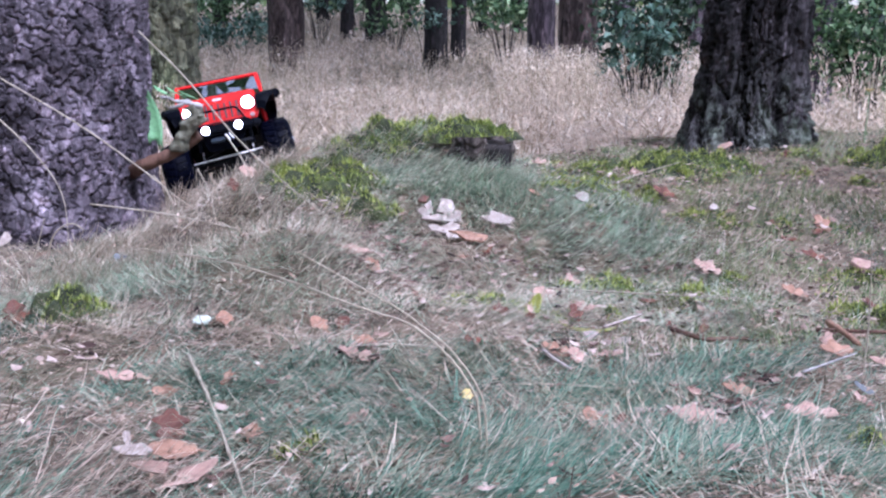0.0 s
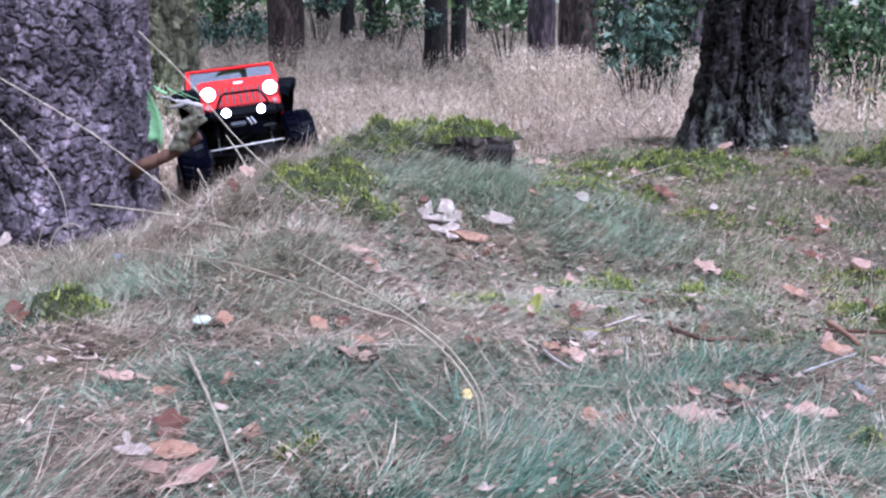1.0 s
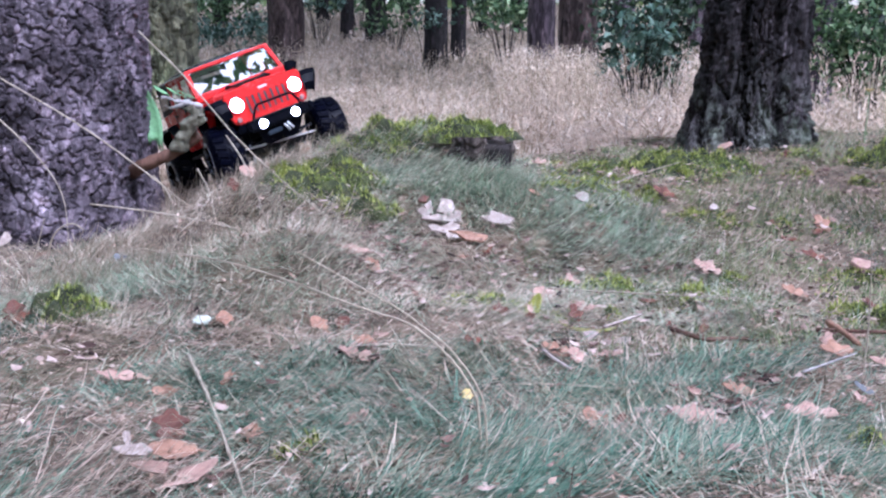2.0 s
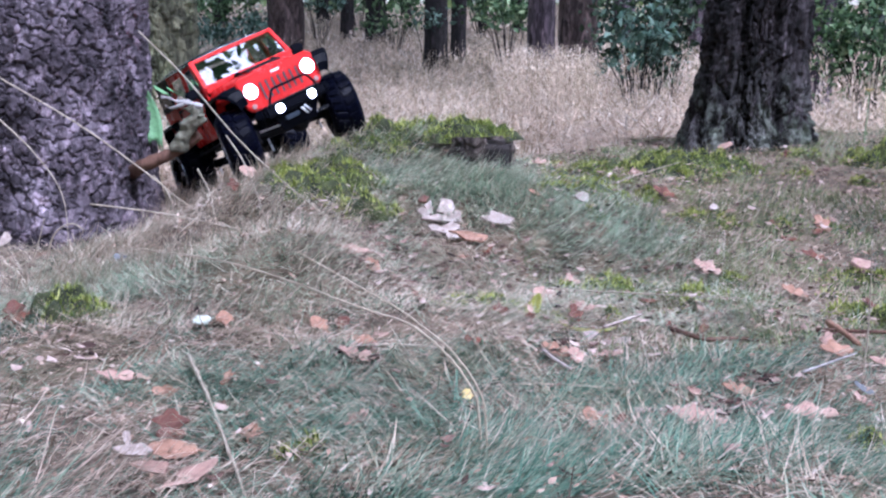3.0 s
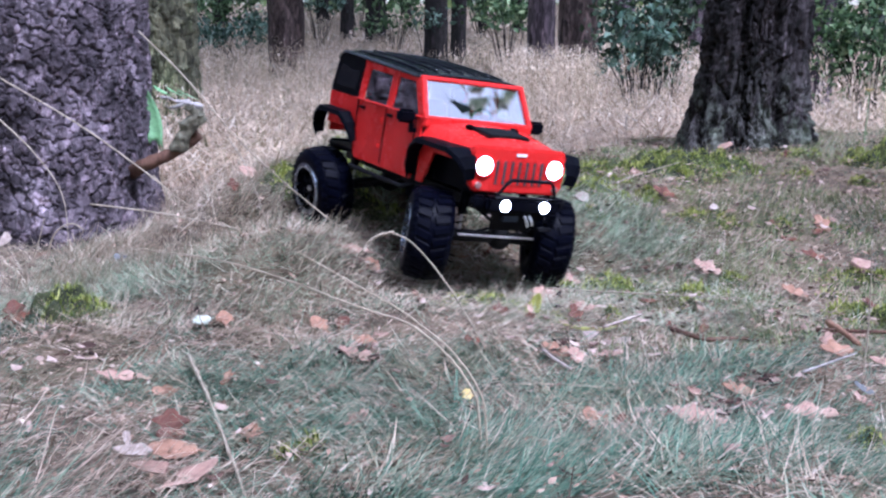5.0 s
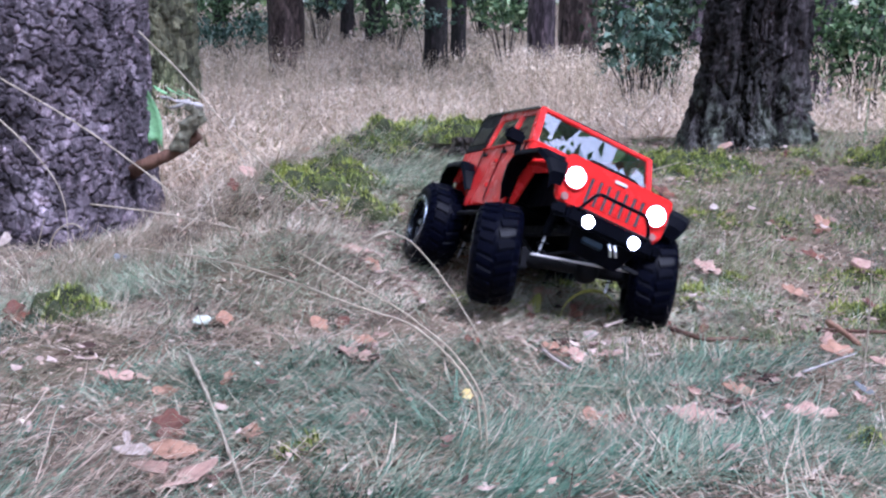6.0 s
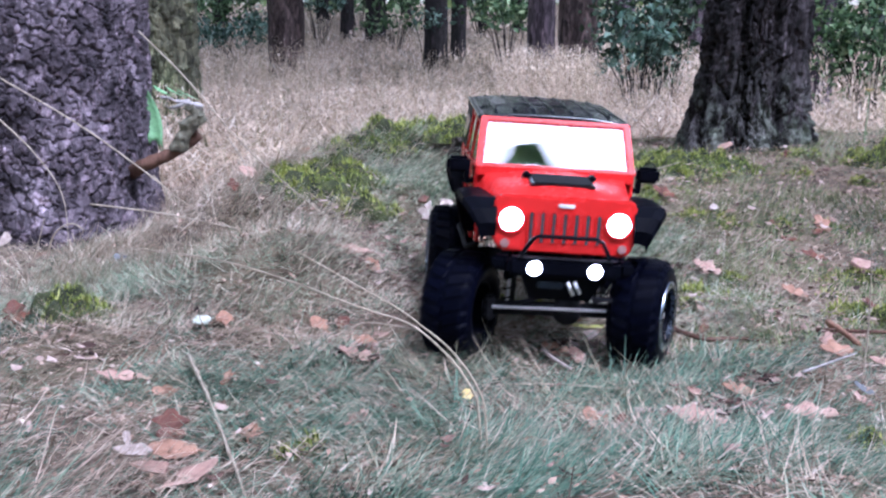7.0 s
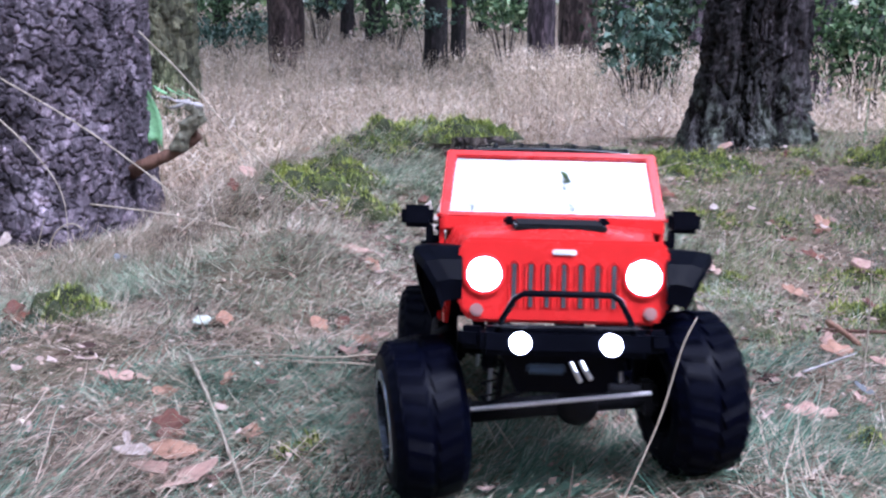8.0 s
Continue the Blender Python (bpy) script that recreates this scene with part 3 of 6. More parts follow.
def make_meadow(rng):
    """Tall dry grass behind the bank, thinning out towards the wood."""
    n = 52000
    y = 2.75 * (36.0 / 2.75) ** rng.uniform(0, 1, n)
    x = rng.uniform(-1, 1, n) * (0.42 * y + 0.3)
    keep = (y > 3.0 + 0.25 * np.clip(x, -1, 1)) | ((x < -0.15) & (y > 2.9))
    keep &= np.hypot(x - 0.70, y - 2.8) > 0.24
    keep &= field(np.stack([x, y], 1), 5.0, 12.0) + 0.35 * rng.standard_normal(n) > -0.25
    x, y = x[keep], y[keep]
    xy = np.stack([x, y], 1)
    n = len(xy)
    root = np.column_stack([xy, heights(xy, 0.01)])
    tall = rng.uniform(0.07, 0.20, n) * (0.85 + 0.35 * field(xy, 0.9, 5.0)) * (0.75 + 0.25 * np.clip((y - 2.8) / 2, 0, 1))
    return tagged(sheet("meadow_grass", *blades(root, tall, rng.uniform(0.0015, 0.0040, n) * (1 + y / 7), rng.uniform(0.0, 1.15, n),
                                                rng.uniform(-0.9, 2.2, n), rng.uniform(0, 6.28, n), 2), MEADOW),
                  "tall dry straw-coloured meadow grass", "grass", kind="stuff")


def make_meadow_mat(rng):
    """Pale dead grass lying matted under the standing stems."""
    n = 95000
    y = 2.55 * (30.0 / 2.55) ** rng.uniform(0, 1, n)
    x = rng.uniform(-1, 1, n) * (0.42 * y + 0.3)
    keep = (y > 2.95 + 0.25 * np.clip(x, -1, 1)) | ((x < -0.15) & (y > 2.75))
    keep &= (np.hypot(x - 0.70, y - 2.8) > 0.26) & (np.hypot(x + 1.075, y - 4.6) > 0.2)
    xy = np.stack([x, y], 1)[keep]
    n, far = len(xy), xy[:, 1]
    root = np.column_stack([xy, heights(xy, -0.004) + 0.11 * rng.uniform(0, 1, n) ** 1.5])
    return tagged(sheet("meadow_mat", *blades(root, rng.uniform(0.03, 0.10, n) * (0.8 + far / 12), rng.uniform(0.0025, 0.0065, n) * (1 + far / 6), rng.uniform(1.05, 1.6, n),
                                              rng.uniform(-0.6, 0.6, n), rng.uniform(0, 6.28, n), 2), MEADOW), "matted pale dead grass of the meadow floor", "grass", kind="stuff")


def make_tall_grass(rng):
    """Taller flowering stems before the trunks at the meadow's edge, each with a loose panicle."""
    n = 1100
    y = rng.uniform(4.2, 8.2, n)
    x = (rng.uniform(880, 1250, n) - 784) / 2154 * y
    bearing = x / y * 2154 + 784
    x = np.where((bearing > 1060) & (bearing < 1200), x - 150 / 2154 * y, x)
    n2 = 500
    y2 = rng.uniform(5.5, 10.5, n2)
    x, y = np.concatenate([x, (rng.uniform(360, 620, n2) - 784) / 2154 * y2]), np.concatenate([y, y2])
    xy = np.stack([x, y], 1)
    n = len(xy)
    foot = np.column_stack([xy, heights(xy)])
    high = rng.uniform(0.18, 0.36, n)
    stems = blades(foot, high, rng.uniform(0.002, 0.0035, n), rng.uniform(0, 0.25, n), rng.uniform(-0.1, 0.4, n), rng.uniform(0, 6.28, n), 2)
    per = 12
    top = np.repeat(foot, per, 0) + np.outer((np.repeat(high, per) * np.tile(np.linspace(0.72, 1.0, per), n)), [0, 0, 1]) + rng.standard_normal((n * per, 3)) * [0.016, 0.016, 0.004]
    m = len(top)
    heads = blades(top, rng.uniform(0.010, 0.026, m), rng.uniform(0.003, 0.007, m), rng.uniform(0.4, 1.6, m), rng.uniform(0, 0.6, m), rng.uniform(0, 6.28, m), 2)
    verts, faces = np.concatenate([stems[0], heads[0]]), np.concatenate([stems[1], heads[1] + len(stems[0])])
    return tagged(sheet("flowering_grass", verts, faces, MEADOW), "taller pale flowering grass before the trunks", "grass", kind="stuff")


def make_upright_tuft(rng):
    """A tuft of longer grass that still stands in the car's way."""
    n = 150
    xy = np.stack([-0.065 + rng.standard_normal(n) * 0.055, 1.00 + rng.standard_normal(n) * 0.030], 1)
    root = np.column_stack([xy, heights(xy)])
    return tagged(sheet("upright_tuft", *blades(root, rng.uniform(0.03, 0.075, n), rng.uniform(0.0010, 0.0026, n), rng.uniform(0.7, 1.4, n), rng.uniform(-0.2, 1.2, n), rng.uniform(0, 6.28, n), 4), DRY_GRASS),
                  "standing tuft of straw-coloured grass", "grass", kind="stuff")


def make_outer_grass(rng):
    """Dry grass of the wood floor all round, beside and behind the way the lens looks."""
    n = 42000
    x, y = rng.uniform(-6, 6, n), rng.uniform(-5, 8, n)
    keep = ~((np.abs(x) < 0.42 * y + 0.14) & (y > 0.6)) & (np.hypot(x, y) > 0.45)
    keep &= field(np.stack([x, y], 1), 0.9, 19.0) + 0.3 * rng.standard_normal(n) > -0.3
    keep &= np.hypot(x + 0.695, y - 2.13) > 0.2
    xy = np.stack([x, y], 1)[keep]
    n = len(xy)
    root = np.column_stack([xy, heights(xy)])
    return tagged(sheet("outer_grass", *blades(root, rng.uniform(0.05, 0.16, n), rng.uniform(0.004, 0.009, n), rng.uniform(0.5, 1.4, n), rng.uniform(-0.5, 1.4, n),
                                               rng.uniform(0, 6.28, n), 2), DRY_GRASS), "dry straw-coloured grass on the wood floor around", "grass", kind="stuff")


def make_seed_heads(rng):
    """Feathery panicles above the meadow."""
    n = 5200
    y = 3.0 * (14.0 / 3.0) ** rng.uniform(0, 1, n)
    x = rng.uniform(-1, 1, n) * (0.42 * y)
    xy = np.stack([x, y], 1)
    per = 14
    z = heights(xy) + rng.uniform(0.09, 0.25, n)
    top = np.column_stack([xy, z])
    root = np.repeat(top, per, 0) - np.outer(np.tile(np.linspace(0, 0.07, per), n), [0, 0, 1])
    m = len(root)
    return tagged(sheet("seed_heads", *blades(root, rng.uniform(0.010, 0.028, m), rng.uniform(0.0020, 0.0055, m), rng.uniform(0.4, 1.5, m),
                                              rng.uniform(0, 0.6, m), rng.uniform(0, 6.28, m), 2), MEADOW),
                  "feathery pale seed heads of meadow grass", "grass", kind="stuff")


SCRAP = islands("leaf_scrap", [(0.0, (0.012, 0.007, 0.005)), (0.3, (0.060, 0.030, 0.022)), (0.52, (0.25, 0.155, 0.122)), (0.78, (0.42, 0.31, 0.262)), (1.0, (0.60, 0.48, 0.42))], (), 3, 0.75, 0.1)
RNG = np.random.default_rng(7)
make_fescue(RNG)
make_bank_straw(RNG)
make_bank_fescue(np.random.default_rng(17))
brighter_on_bank(make_thatch(RNG), LIT_STRAW)
make_crumbs(RNG)
make_fragments(RNG)
make_meadow(RNG)
make_meadow_mat(RNG)
make_tall_grass(RNG)
make_upright_tuft(RNG)
make_seed_heads(RNG)
make_outer_grass(RNG)


# ---------------------------------------------------------------- moss
def make_moss(x, y, rx, ry, high, rng, label, density=1.0, on=None):
    """A cushion of moss: a low uneven dome with thousands of short shoots."""
    ob = new("moss_cushion")
    base = on if on is not None else ground_z(x, y)
    ob.location = (x, y, base)
    n_u, n_v = 36, 12
    verts = [(0, 0, high)]

    def dome(a, r):
        px, py = rx * r * math.cos(a), ry * r * math.sin(a)
        edge = 1 + 0.35 * noise.noise(Vector((math.cos(a) * 1.6 + x * 7, math.sin(a) * 1.6 + y * 7, 1))) + 0.22 * noise.noise(Vector((math.cos(a) * 5 + x * 9, math.sin(a) * 5 + y * 9, 4)))
        px, py = px * edge, py * edge
        lump = 0.35 + 2.3 * abs(noise.noise(Vector(((px + x) * 26, (py + y) * 26, 2)))) + 0.4 * noise.noise(Vector(((px + x) * 70, (py + y) * 70, 5)))
        zz = high * max(0.0, 1 - r * r) ** 0.6 * lump
        floor = (ground_z(x + px, y + py) - base) if on is None else -0.012 * r * r
        return px, py, floor + zz - 0.006 * r
    for j in range(1, n_v + 1):
        verts += [dome(2 * math.pi * i / n_u, j / n_v) for i in range(n_u)]
    tri = [(0, 1 + i, 1 + (i + 1) % n_u, 0) for i in range(n_u)]
    bm = bmesh.new()
    vs = [bm.verts.new(v) for v in verts]
    for a, b, c, _ in tri:
        bm.faces.new((vs[a], vs[b], vs[c]))
    for j in range(n_v - 1):
        for i in range(n_u):
            a, b = 1 + j * n_u + i, 1 + j * n_u + (i + 1) % n_u
            bm.faces.new((vs[a], vs[a + n_u], vs[b + n_u], vs[b]))
    part("cushion", bm, MOSS_BED, ob, rounded=True)
    n = int(density * 420000 * rx * ry) + 300
    a, r = rng.uniform(0, 6.283, n), np.sqrt(rng.uniform(0, 1, n))
    root = np.array([dome(p, q) for p, q in zip(a, r)])
    bare = field(root[:, :2] + [x, y], 34.0, 6.0) < -0.13
    root, n = root[~bare], int((~bare).sum())
    tagged(sheet("moss_fur", *blades(root, rng.uniform(0.003, 0.010, n) * (0.55 + 1.7 * np.clip(field(root[:, :2] + [x, y], 48.0, 9.0) + 0.25, 0, 1)), rng.uniform(0.0013, 0.0030, n), rng.uniform(0, 1.0, n), rng.uniform(0, 1.3, n),
                                      rng.uniform(0, 6.28, n), 2), MOSS, ob), kind="stuff")
    return tagged(ob, label, "moss", "moss cushions")


MOSS_BED = surface("moss_bed", [(0.3, (0.010, 0.013, 0.005)), (0.5, (0.032, 0.040, 0.010)), (0.7, (0.085, 0.098, 0.024))], 40, 0.95, 250, 0.8, 0.004)
for mx, my, mrx, mry, mh, text in (
        (-0.13, 2.11, 0.10, 0.07, 0.022, "dark green moss cushion on the mound beside the stump"),
        (-0.19, 1.95, 0.105, 0.10, 0.024, "bright yellow-green moss cushion on the bank"),
        (-0.12, 1.86, 0.055, 0.045, 0.018, "yellow-green moss cushion low on the bank"),
        (0.50, 2.42, 0.15, 0.13, 0.022, "broad olive moss cushion before the furrowed tree"),
        (0.31, 2.40, 0.08, 0.07, 0.016, "thin green moss patch on the bank"),
        (0.42, 2.36, 0.11, 0.09, 0.020, "olive moss cushion spreading over the slope"),
        (0.25, 2.18, 0.09, 0.06, 0.016, "bright yellow-green moss patch on the bank"),
        (0.20, 2.45, 0.08, 0.06, 0.014, "bright green moss patch behind the stump"),
        (0.88, 2.50, 0.07, 0.06, 0.03, "dark moss cushion beside the furrowed tree"),
        (-0.466, 1.50, 0.056, 0.05, 0.036, "small green moss cushion in dry grass"),
        (0.05, 1.54, 0.070, 0.060, 0.014, "flat pale green moss patch among grass"),
        (0.23, 1.68, 0.085, 0.055, 0.014, "yellowish moss patch between fallen leaves"),
        (0.365, 1.64, 0.07, 0.045, 0.012, "yellowish moss patch on bare soil"),
        (0.63, 1.79, 0.05, 0.05, 0.014, "olive moss patch on bare soil"),
        (0.364, 1.00, 0.035, 0.03, 0.012, "small olive moss patch in fescue"),
        (-0.12, 1.01, 0.03, 0.025, 0.010, "small moss patch under fescue"),
        (0.26, 2.05, 0.07, 0.07, 0.014, "olive moss patch below the stump"),
        (0.19, 2.22, 0.06, 0.05, 0.012, "yellow-green moss patch beside the stump"),
        (0.45, 2.05, 0.07, 0.05, 0.012, "thin olive moss patch on the slope")):
    make_moss(mx, my, mrx, mry, mh, RNG, text)
for k in range(34):
    my = RNG.uniform(1.45, 2.75)
    mx = RNG.uniform(0.12, min(0.40 * my, 0.95))
    if math.hypot(mx - 0.712, my - 2.8) > 0.22:
        make_moss(mx, my, RNG.uniform(0.02, 0.05), RNG.uniform(0.02, 0.04), RNG.uniform(0.006, 0.012), RNG, "small olive moss patch on the leafy slope", 0.8)


# ---------------------------------------------------------------- trees
def cells(u, v, nu, nv, seed, jitter=0.85):
    """Cell pattern on a surface that closes round in u: distance to the nearest and second nearest seed, and the cell's number."""
    rng = np.random.default_rng(seed)
    du, dv, val = rng.uniform(-0.5, 0.5, (nu, nv)) * jitter, rng.uniform(-0.5, 0.5, (nu, nv)) * jitter, rng.uniform(0, 1, (nu, nv))
    cu, cv = np.floor(u).astype(int), np.floor(v).astype(int)
    best, second, who = np.full(u.shape, 9.0), np.full(u.shape, 9.0), np.zeros(u.shape)
    for i in (-1, 0, 1):
        for j in (-1, 0, 1):
            a, b = (cu + i) % nu, np.clip(cv + j, 0, nv - 1)
            d = np.hypot(u - (cu + i + 0.5 + du[a, b]), v - (cv + j + 0.5 + dv[a, b]))
            closer = d < best
            second = np.where(closer, best, np.minimum(second, d))
            who = np.where(closer, val[a, b], who)
            best = np.minimum(best, d)
    return best, second, who


def trunk_mesh(name, height, r_base, r_top, flare, material, parent, n_a=320, n_h=320, plates=(26, 40), depth=0.012, lobes=5, lean=(0, 0), warp=0.8, seed=1, crack=0.3, fine=False, dense=False, flare_height=0.09, small=1.0, ridged=False, even=0.35):
    """A tapering trunk with root flare and real bark plates parted by deep cracks."""
    a = np.linspace(0, 2 * math.pi, n_a, endpoint=False)
    a = a - 0.5 * np.sin(a - 1.5 * math.pi) if dense else a
    near = min(1.0, 0.62 / height)
    h = np.concatenate([np.linspace(0, near, n_h - 60), np.linspace(near, 1, 61)[1:]]) if dense else np.linspace(0, 1, n_h)
    A, Hh = np.meshgrid(a, h)
    z = Hh * height
    foot = np.exp(-z / flare_height) * (0.75 + 0.45 * np.cos(lobes * A + seed) * np.cos(2 * A + 1.7 * seed))
    r = r_top + (r_base - r_top) * (1 - Hh) + flare * foot
    wob = 0.012 * np.cos(3 * A + 2.2 * z + seed) * r_base / 0.15
    nu, nv = plates
    turb = np.zeros((n_h, n_a, 3))
    if fine:
        k, kv = 2.2 * nu / (2 * math.pi), 2.2 * nv / height
        step = 1
        for i in range(0, n_h, step):
            for j in range(0, n_a, step):
                turb[i:i + step, j:j + step] = noise.noise_vector(Vector((math.cos(a[j]) * k, math.sin(a[j]) * k, z[i, 0] * kv)))
    else:
        turb[..., 0], turb[..., 1] = np.sin(7 * A + 23 * z + seed) * 0.5, np.sin(9 * A + 31 * z) * 0.5
    u = A / (2 * math.pi) * nu + warp * turb[..., 0]
    v = z / height * nv + warp * turb[..., 1]
    f1, f2, val = cells(u % nu, np.clip(v, 0, nv - 1e-3), nu, nv, seed)
    gap = np.clip((f2 - f1) / crack, 0, 1)
    gap = gap ** 0.4
    relief_ = depth * (gap * (even + (1.1 - even) * val) - 0.55)
    for times, share, k in ((2, 0.45, 5), (4, 0.28, 9)):
        times_v = int(times * max(1, round(nu / (2 * math.pi * r_base) * height / nv)))
        f1b, f2b, valb = cells((u * times) % (nu * times), np.clip(v * times_v, 0, nv * times_v), nu * times, nv * times_v + 1, seed + k)
        relief_ += depth * small * share * (np.clip((f2b - f1b) / 0.12, 0, 1) * 0.35 + valb - 0.7)
    if ridged:
        for i in range(n_h):
            zz = z[i, 0]
            for j in range(n_a):
                cx, cy = math.cos(a[j]) * r_base, math.sin(a[j]) * r_base
                bent = 0.6 * noise.noise(Vector((cx * 22, cy * 22, zz * 14)))
                rough = noise.noise(Vector((cx * 210, cy * 210, zz * 110)))
                big = abs(noise.noise(Vector((cx * 34 + bent, cy * 34 + bent, zz * 5.5 + seed))) + 0.12 * rough)
                relief_[i, j] += depth * (0.9 * min(1.0, big * 4.0) ** 0.6 + 0.28 * rough - 0.6)
    r = r + wob + relief_
    x = r * np.cos(A) + lean[0] * z
    y = r * np.sin(A) + lean[1] * z
    verts = np.stack([x, y, z - 0.03], 2).reshape(-1, 3)
    i, j = np.arange(n_a), np.arange(n_h - 1)
    I, J = np.meshgrid(i, j)
    I2 = (I + 1) % n_a
    faces = np.stack([J * n_a + I, J * n_a + I2, (J + 1) * n_a + I2, (J + 1) * n_a + I], 2).reshape(-1, 4)
    return smooth_all(sheet(name, verts, faces, material, parent))


def make_near_tree(x, y, label, name="pine_tree", **kw):
    t = new(name)
    t.location = (x, y, ground_z(x, y))
    trunk_mesh("trunk", parent=t, **kw)
    return tagged(t, label, "tree")


def leaf_cloud(centres, size, rng, curl=0.35):
    """Loose leaves as bent quads, each an island of its own."""
    n = len(centres)
    a = rng.standard_normal((n, 3))
    a /= np.linalg.norm(a, axis=1)[:, None]
    b = np.cross(a, rng.standard_normal((n, 3)))
    b /= np.linalg.norm(b, axis=1)[:, None]
    c = np.cross(a, b)
    s = (size * rng.uniform(0.6, 1.3, n))[:, None]
    tip, tail = centres + a * s, centres - a * s
    l1, l2 = centres + b * s * 0.55 + c * s * curl, centres - b * s * 0.55 + c * s * curl
    verts = np.stack([tail, l1, tip, l2], 1).reshape(-1, 3)
    idx = np.arange(n)[:, None] * 4
    faces = np.concatenate([idx + np.array([[0, 1, 2]]), idx + np.array([[0, 2, 3]])])
    return verts, faces


def add_crown(t, height, radius, material, rng, leaves, lean=0.0, low=0.5, reach=(1.0, 2.2), size=0.10):
    """Limbs, each a part, and a ragged crown of loose leaves."""
    hubs = []
    for k in range(7):
        q, z0 = rng.uniform(0, 6.28), height * rng.uniform(low, 0.97)
        far = rng.uniform(*reach)
        p0 = Vector((lean * z0, 0, z0))
        p1 = p0 + Vector((math.cos(q) * far * 0.5, math.sin(q) * far * 0.5, far * 0.25))
        p2 = p0 + Vector((math.cos(q) * far, math.sin(q) * far, far * 0.6))
        part("limb", tube([p0, p1, p2], radius * 0.28, None, 6, 0.25), material, t)
        hubs += [p1, p2, (p1 + p2) / 2]
    hubs = np.array([tuple(p) for p in hubs])
    centres = hubs[rng.integers(0, len(hubs), leaves)] + rng.standard_normal((leaves, 3)) * 0.55
    sheet("crown", *leaf_cloud(centres, size, rng), FOLIAGE, t)


TREE_RNG = np.random.default_rng(21)
pine = make_near_tree(-0.695, 2.13, "thick pine trunk with scaly grey-purple bark plates", height=6.5, r_base=0.185, r_top=0.12, flare=0.035, material=PINE,
                      n_a=440, n_h=460, plates=(54, 230), depth=0.0135, lean=(-0.02, 0), seed=3, warp=0.45, crack=0.16, small=0.65, fine=True, dense=True, even=0.65)
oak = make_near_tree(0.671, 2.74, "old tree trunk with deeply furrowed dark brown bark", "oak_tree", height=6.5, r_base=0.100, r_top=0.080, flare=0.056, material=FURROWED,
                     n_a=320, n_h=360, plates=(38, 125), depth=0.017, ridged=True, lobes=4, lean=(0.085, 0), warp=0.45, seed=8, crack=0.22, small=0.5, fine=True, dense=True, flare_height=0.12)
second = make_near_tree(-1.075, 4.6, "green-tinged mossy tree trunk behind the pine", "mossy_tree", height=7.0, r_base=0.15, r_top=0.10, flare=0.03, material=MOSSY_BARK,
                        n_a=170, n_h=260, plates=(26, 120), depth=0.018, seed=5, warp=0.25, crack=0.45, fine=True, dense=True)
for tree, bark in ((pine, PINE), (oak, FURROWED), (second, MOSSY_BARK)):
    add_crown(tree, 6.4, 0.12, bark, TREE_RNG, 800, 0.0, 0.88)


def far_tree(x, y, radius, material, rng, label, lean=0.0, height=9.0, crown_leaves=700):
    """A forest tree further off: trunk with bark ridges, limbs and a ragged crown above."""
    t = new("forest_tree")
    t.location = (x, y, ground_z(x, y))
    trunk_mesh("trunk", height, radius, radius * 0.7, radius * 0.25, material, t, n_a=36, n_h=70, plates=(14, 60), depth=radius * 0.10, lean=(lean, 0), seed=int(abs(x * 31 + y * 7)) % 97)
    add_crown(t, height, radius, material, rng, crown_leaves, lean, 0.5, (1.0, 2.6), 0.16)
    return tagged(t, label, "tree", "forest trees")


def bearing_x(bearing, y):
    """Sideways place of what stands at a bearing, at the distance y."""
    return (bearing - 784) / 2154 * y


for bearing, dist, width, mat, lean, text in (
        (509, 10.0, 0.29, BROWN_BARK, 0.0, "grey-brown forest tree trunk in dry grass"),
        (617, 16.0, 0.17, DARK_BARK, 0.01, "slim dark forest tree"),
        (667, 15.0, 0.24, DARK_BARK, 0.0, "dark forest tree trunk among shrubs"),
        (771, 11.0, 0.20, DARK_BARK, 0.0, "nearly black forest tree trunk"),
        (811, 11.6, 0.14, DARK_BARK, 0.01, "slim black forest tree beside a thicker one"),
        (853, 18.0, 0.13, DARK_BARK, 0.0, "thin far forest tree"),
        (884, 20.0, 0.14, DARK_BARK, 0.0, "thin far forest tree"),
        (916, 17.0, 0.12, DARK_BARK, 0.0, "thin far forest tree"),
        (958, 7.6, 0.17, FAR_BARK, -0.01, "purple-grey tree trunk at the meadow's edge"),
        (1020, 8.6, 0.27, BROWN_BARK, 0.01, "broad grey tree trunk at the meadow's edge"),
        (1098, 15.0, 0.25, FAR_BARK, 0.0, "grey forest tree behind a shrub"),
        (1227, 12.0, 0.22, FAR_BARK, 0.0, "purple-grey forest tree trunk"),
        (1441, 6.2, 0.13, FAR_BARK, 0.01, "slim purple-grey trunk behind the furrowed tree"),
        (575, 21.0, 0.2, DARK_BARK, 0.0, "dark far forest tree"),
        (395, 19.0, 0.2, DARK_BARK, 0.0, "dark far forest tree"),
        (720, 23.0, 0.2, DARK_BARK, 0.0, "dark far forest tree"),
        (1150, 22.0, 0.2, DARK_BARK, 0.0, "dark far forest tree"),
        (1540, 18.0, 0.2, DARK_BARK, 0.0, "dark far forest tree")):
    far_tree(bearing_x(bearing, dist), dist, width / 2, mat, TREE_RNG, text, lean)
# Unseen trees added around the lens for reflections and light.
for bx, by, rad in ((-6.5, -4.0, 0.2), (-3.2, -6.5, 0.18), (-6.2, -1.0, 0.2), (7.5, -9.0, 0.2), (1.2, -15.0, 0.2), (-4.0, 4.0, 0.2), (7.0, 4.0, 0.18), (-5.8, -9.0, 0.2), (5.5, -11.0, 0.2)):
    far_tree(bx, by, rad, FAR_BARK, TREE_RNG, "unseen grey-brown forest tree added beside and behind the lens", 0.0, 9.0, 1500)


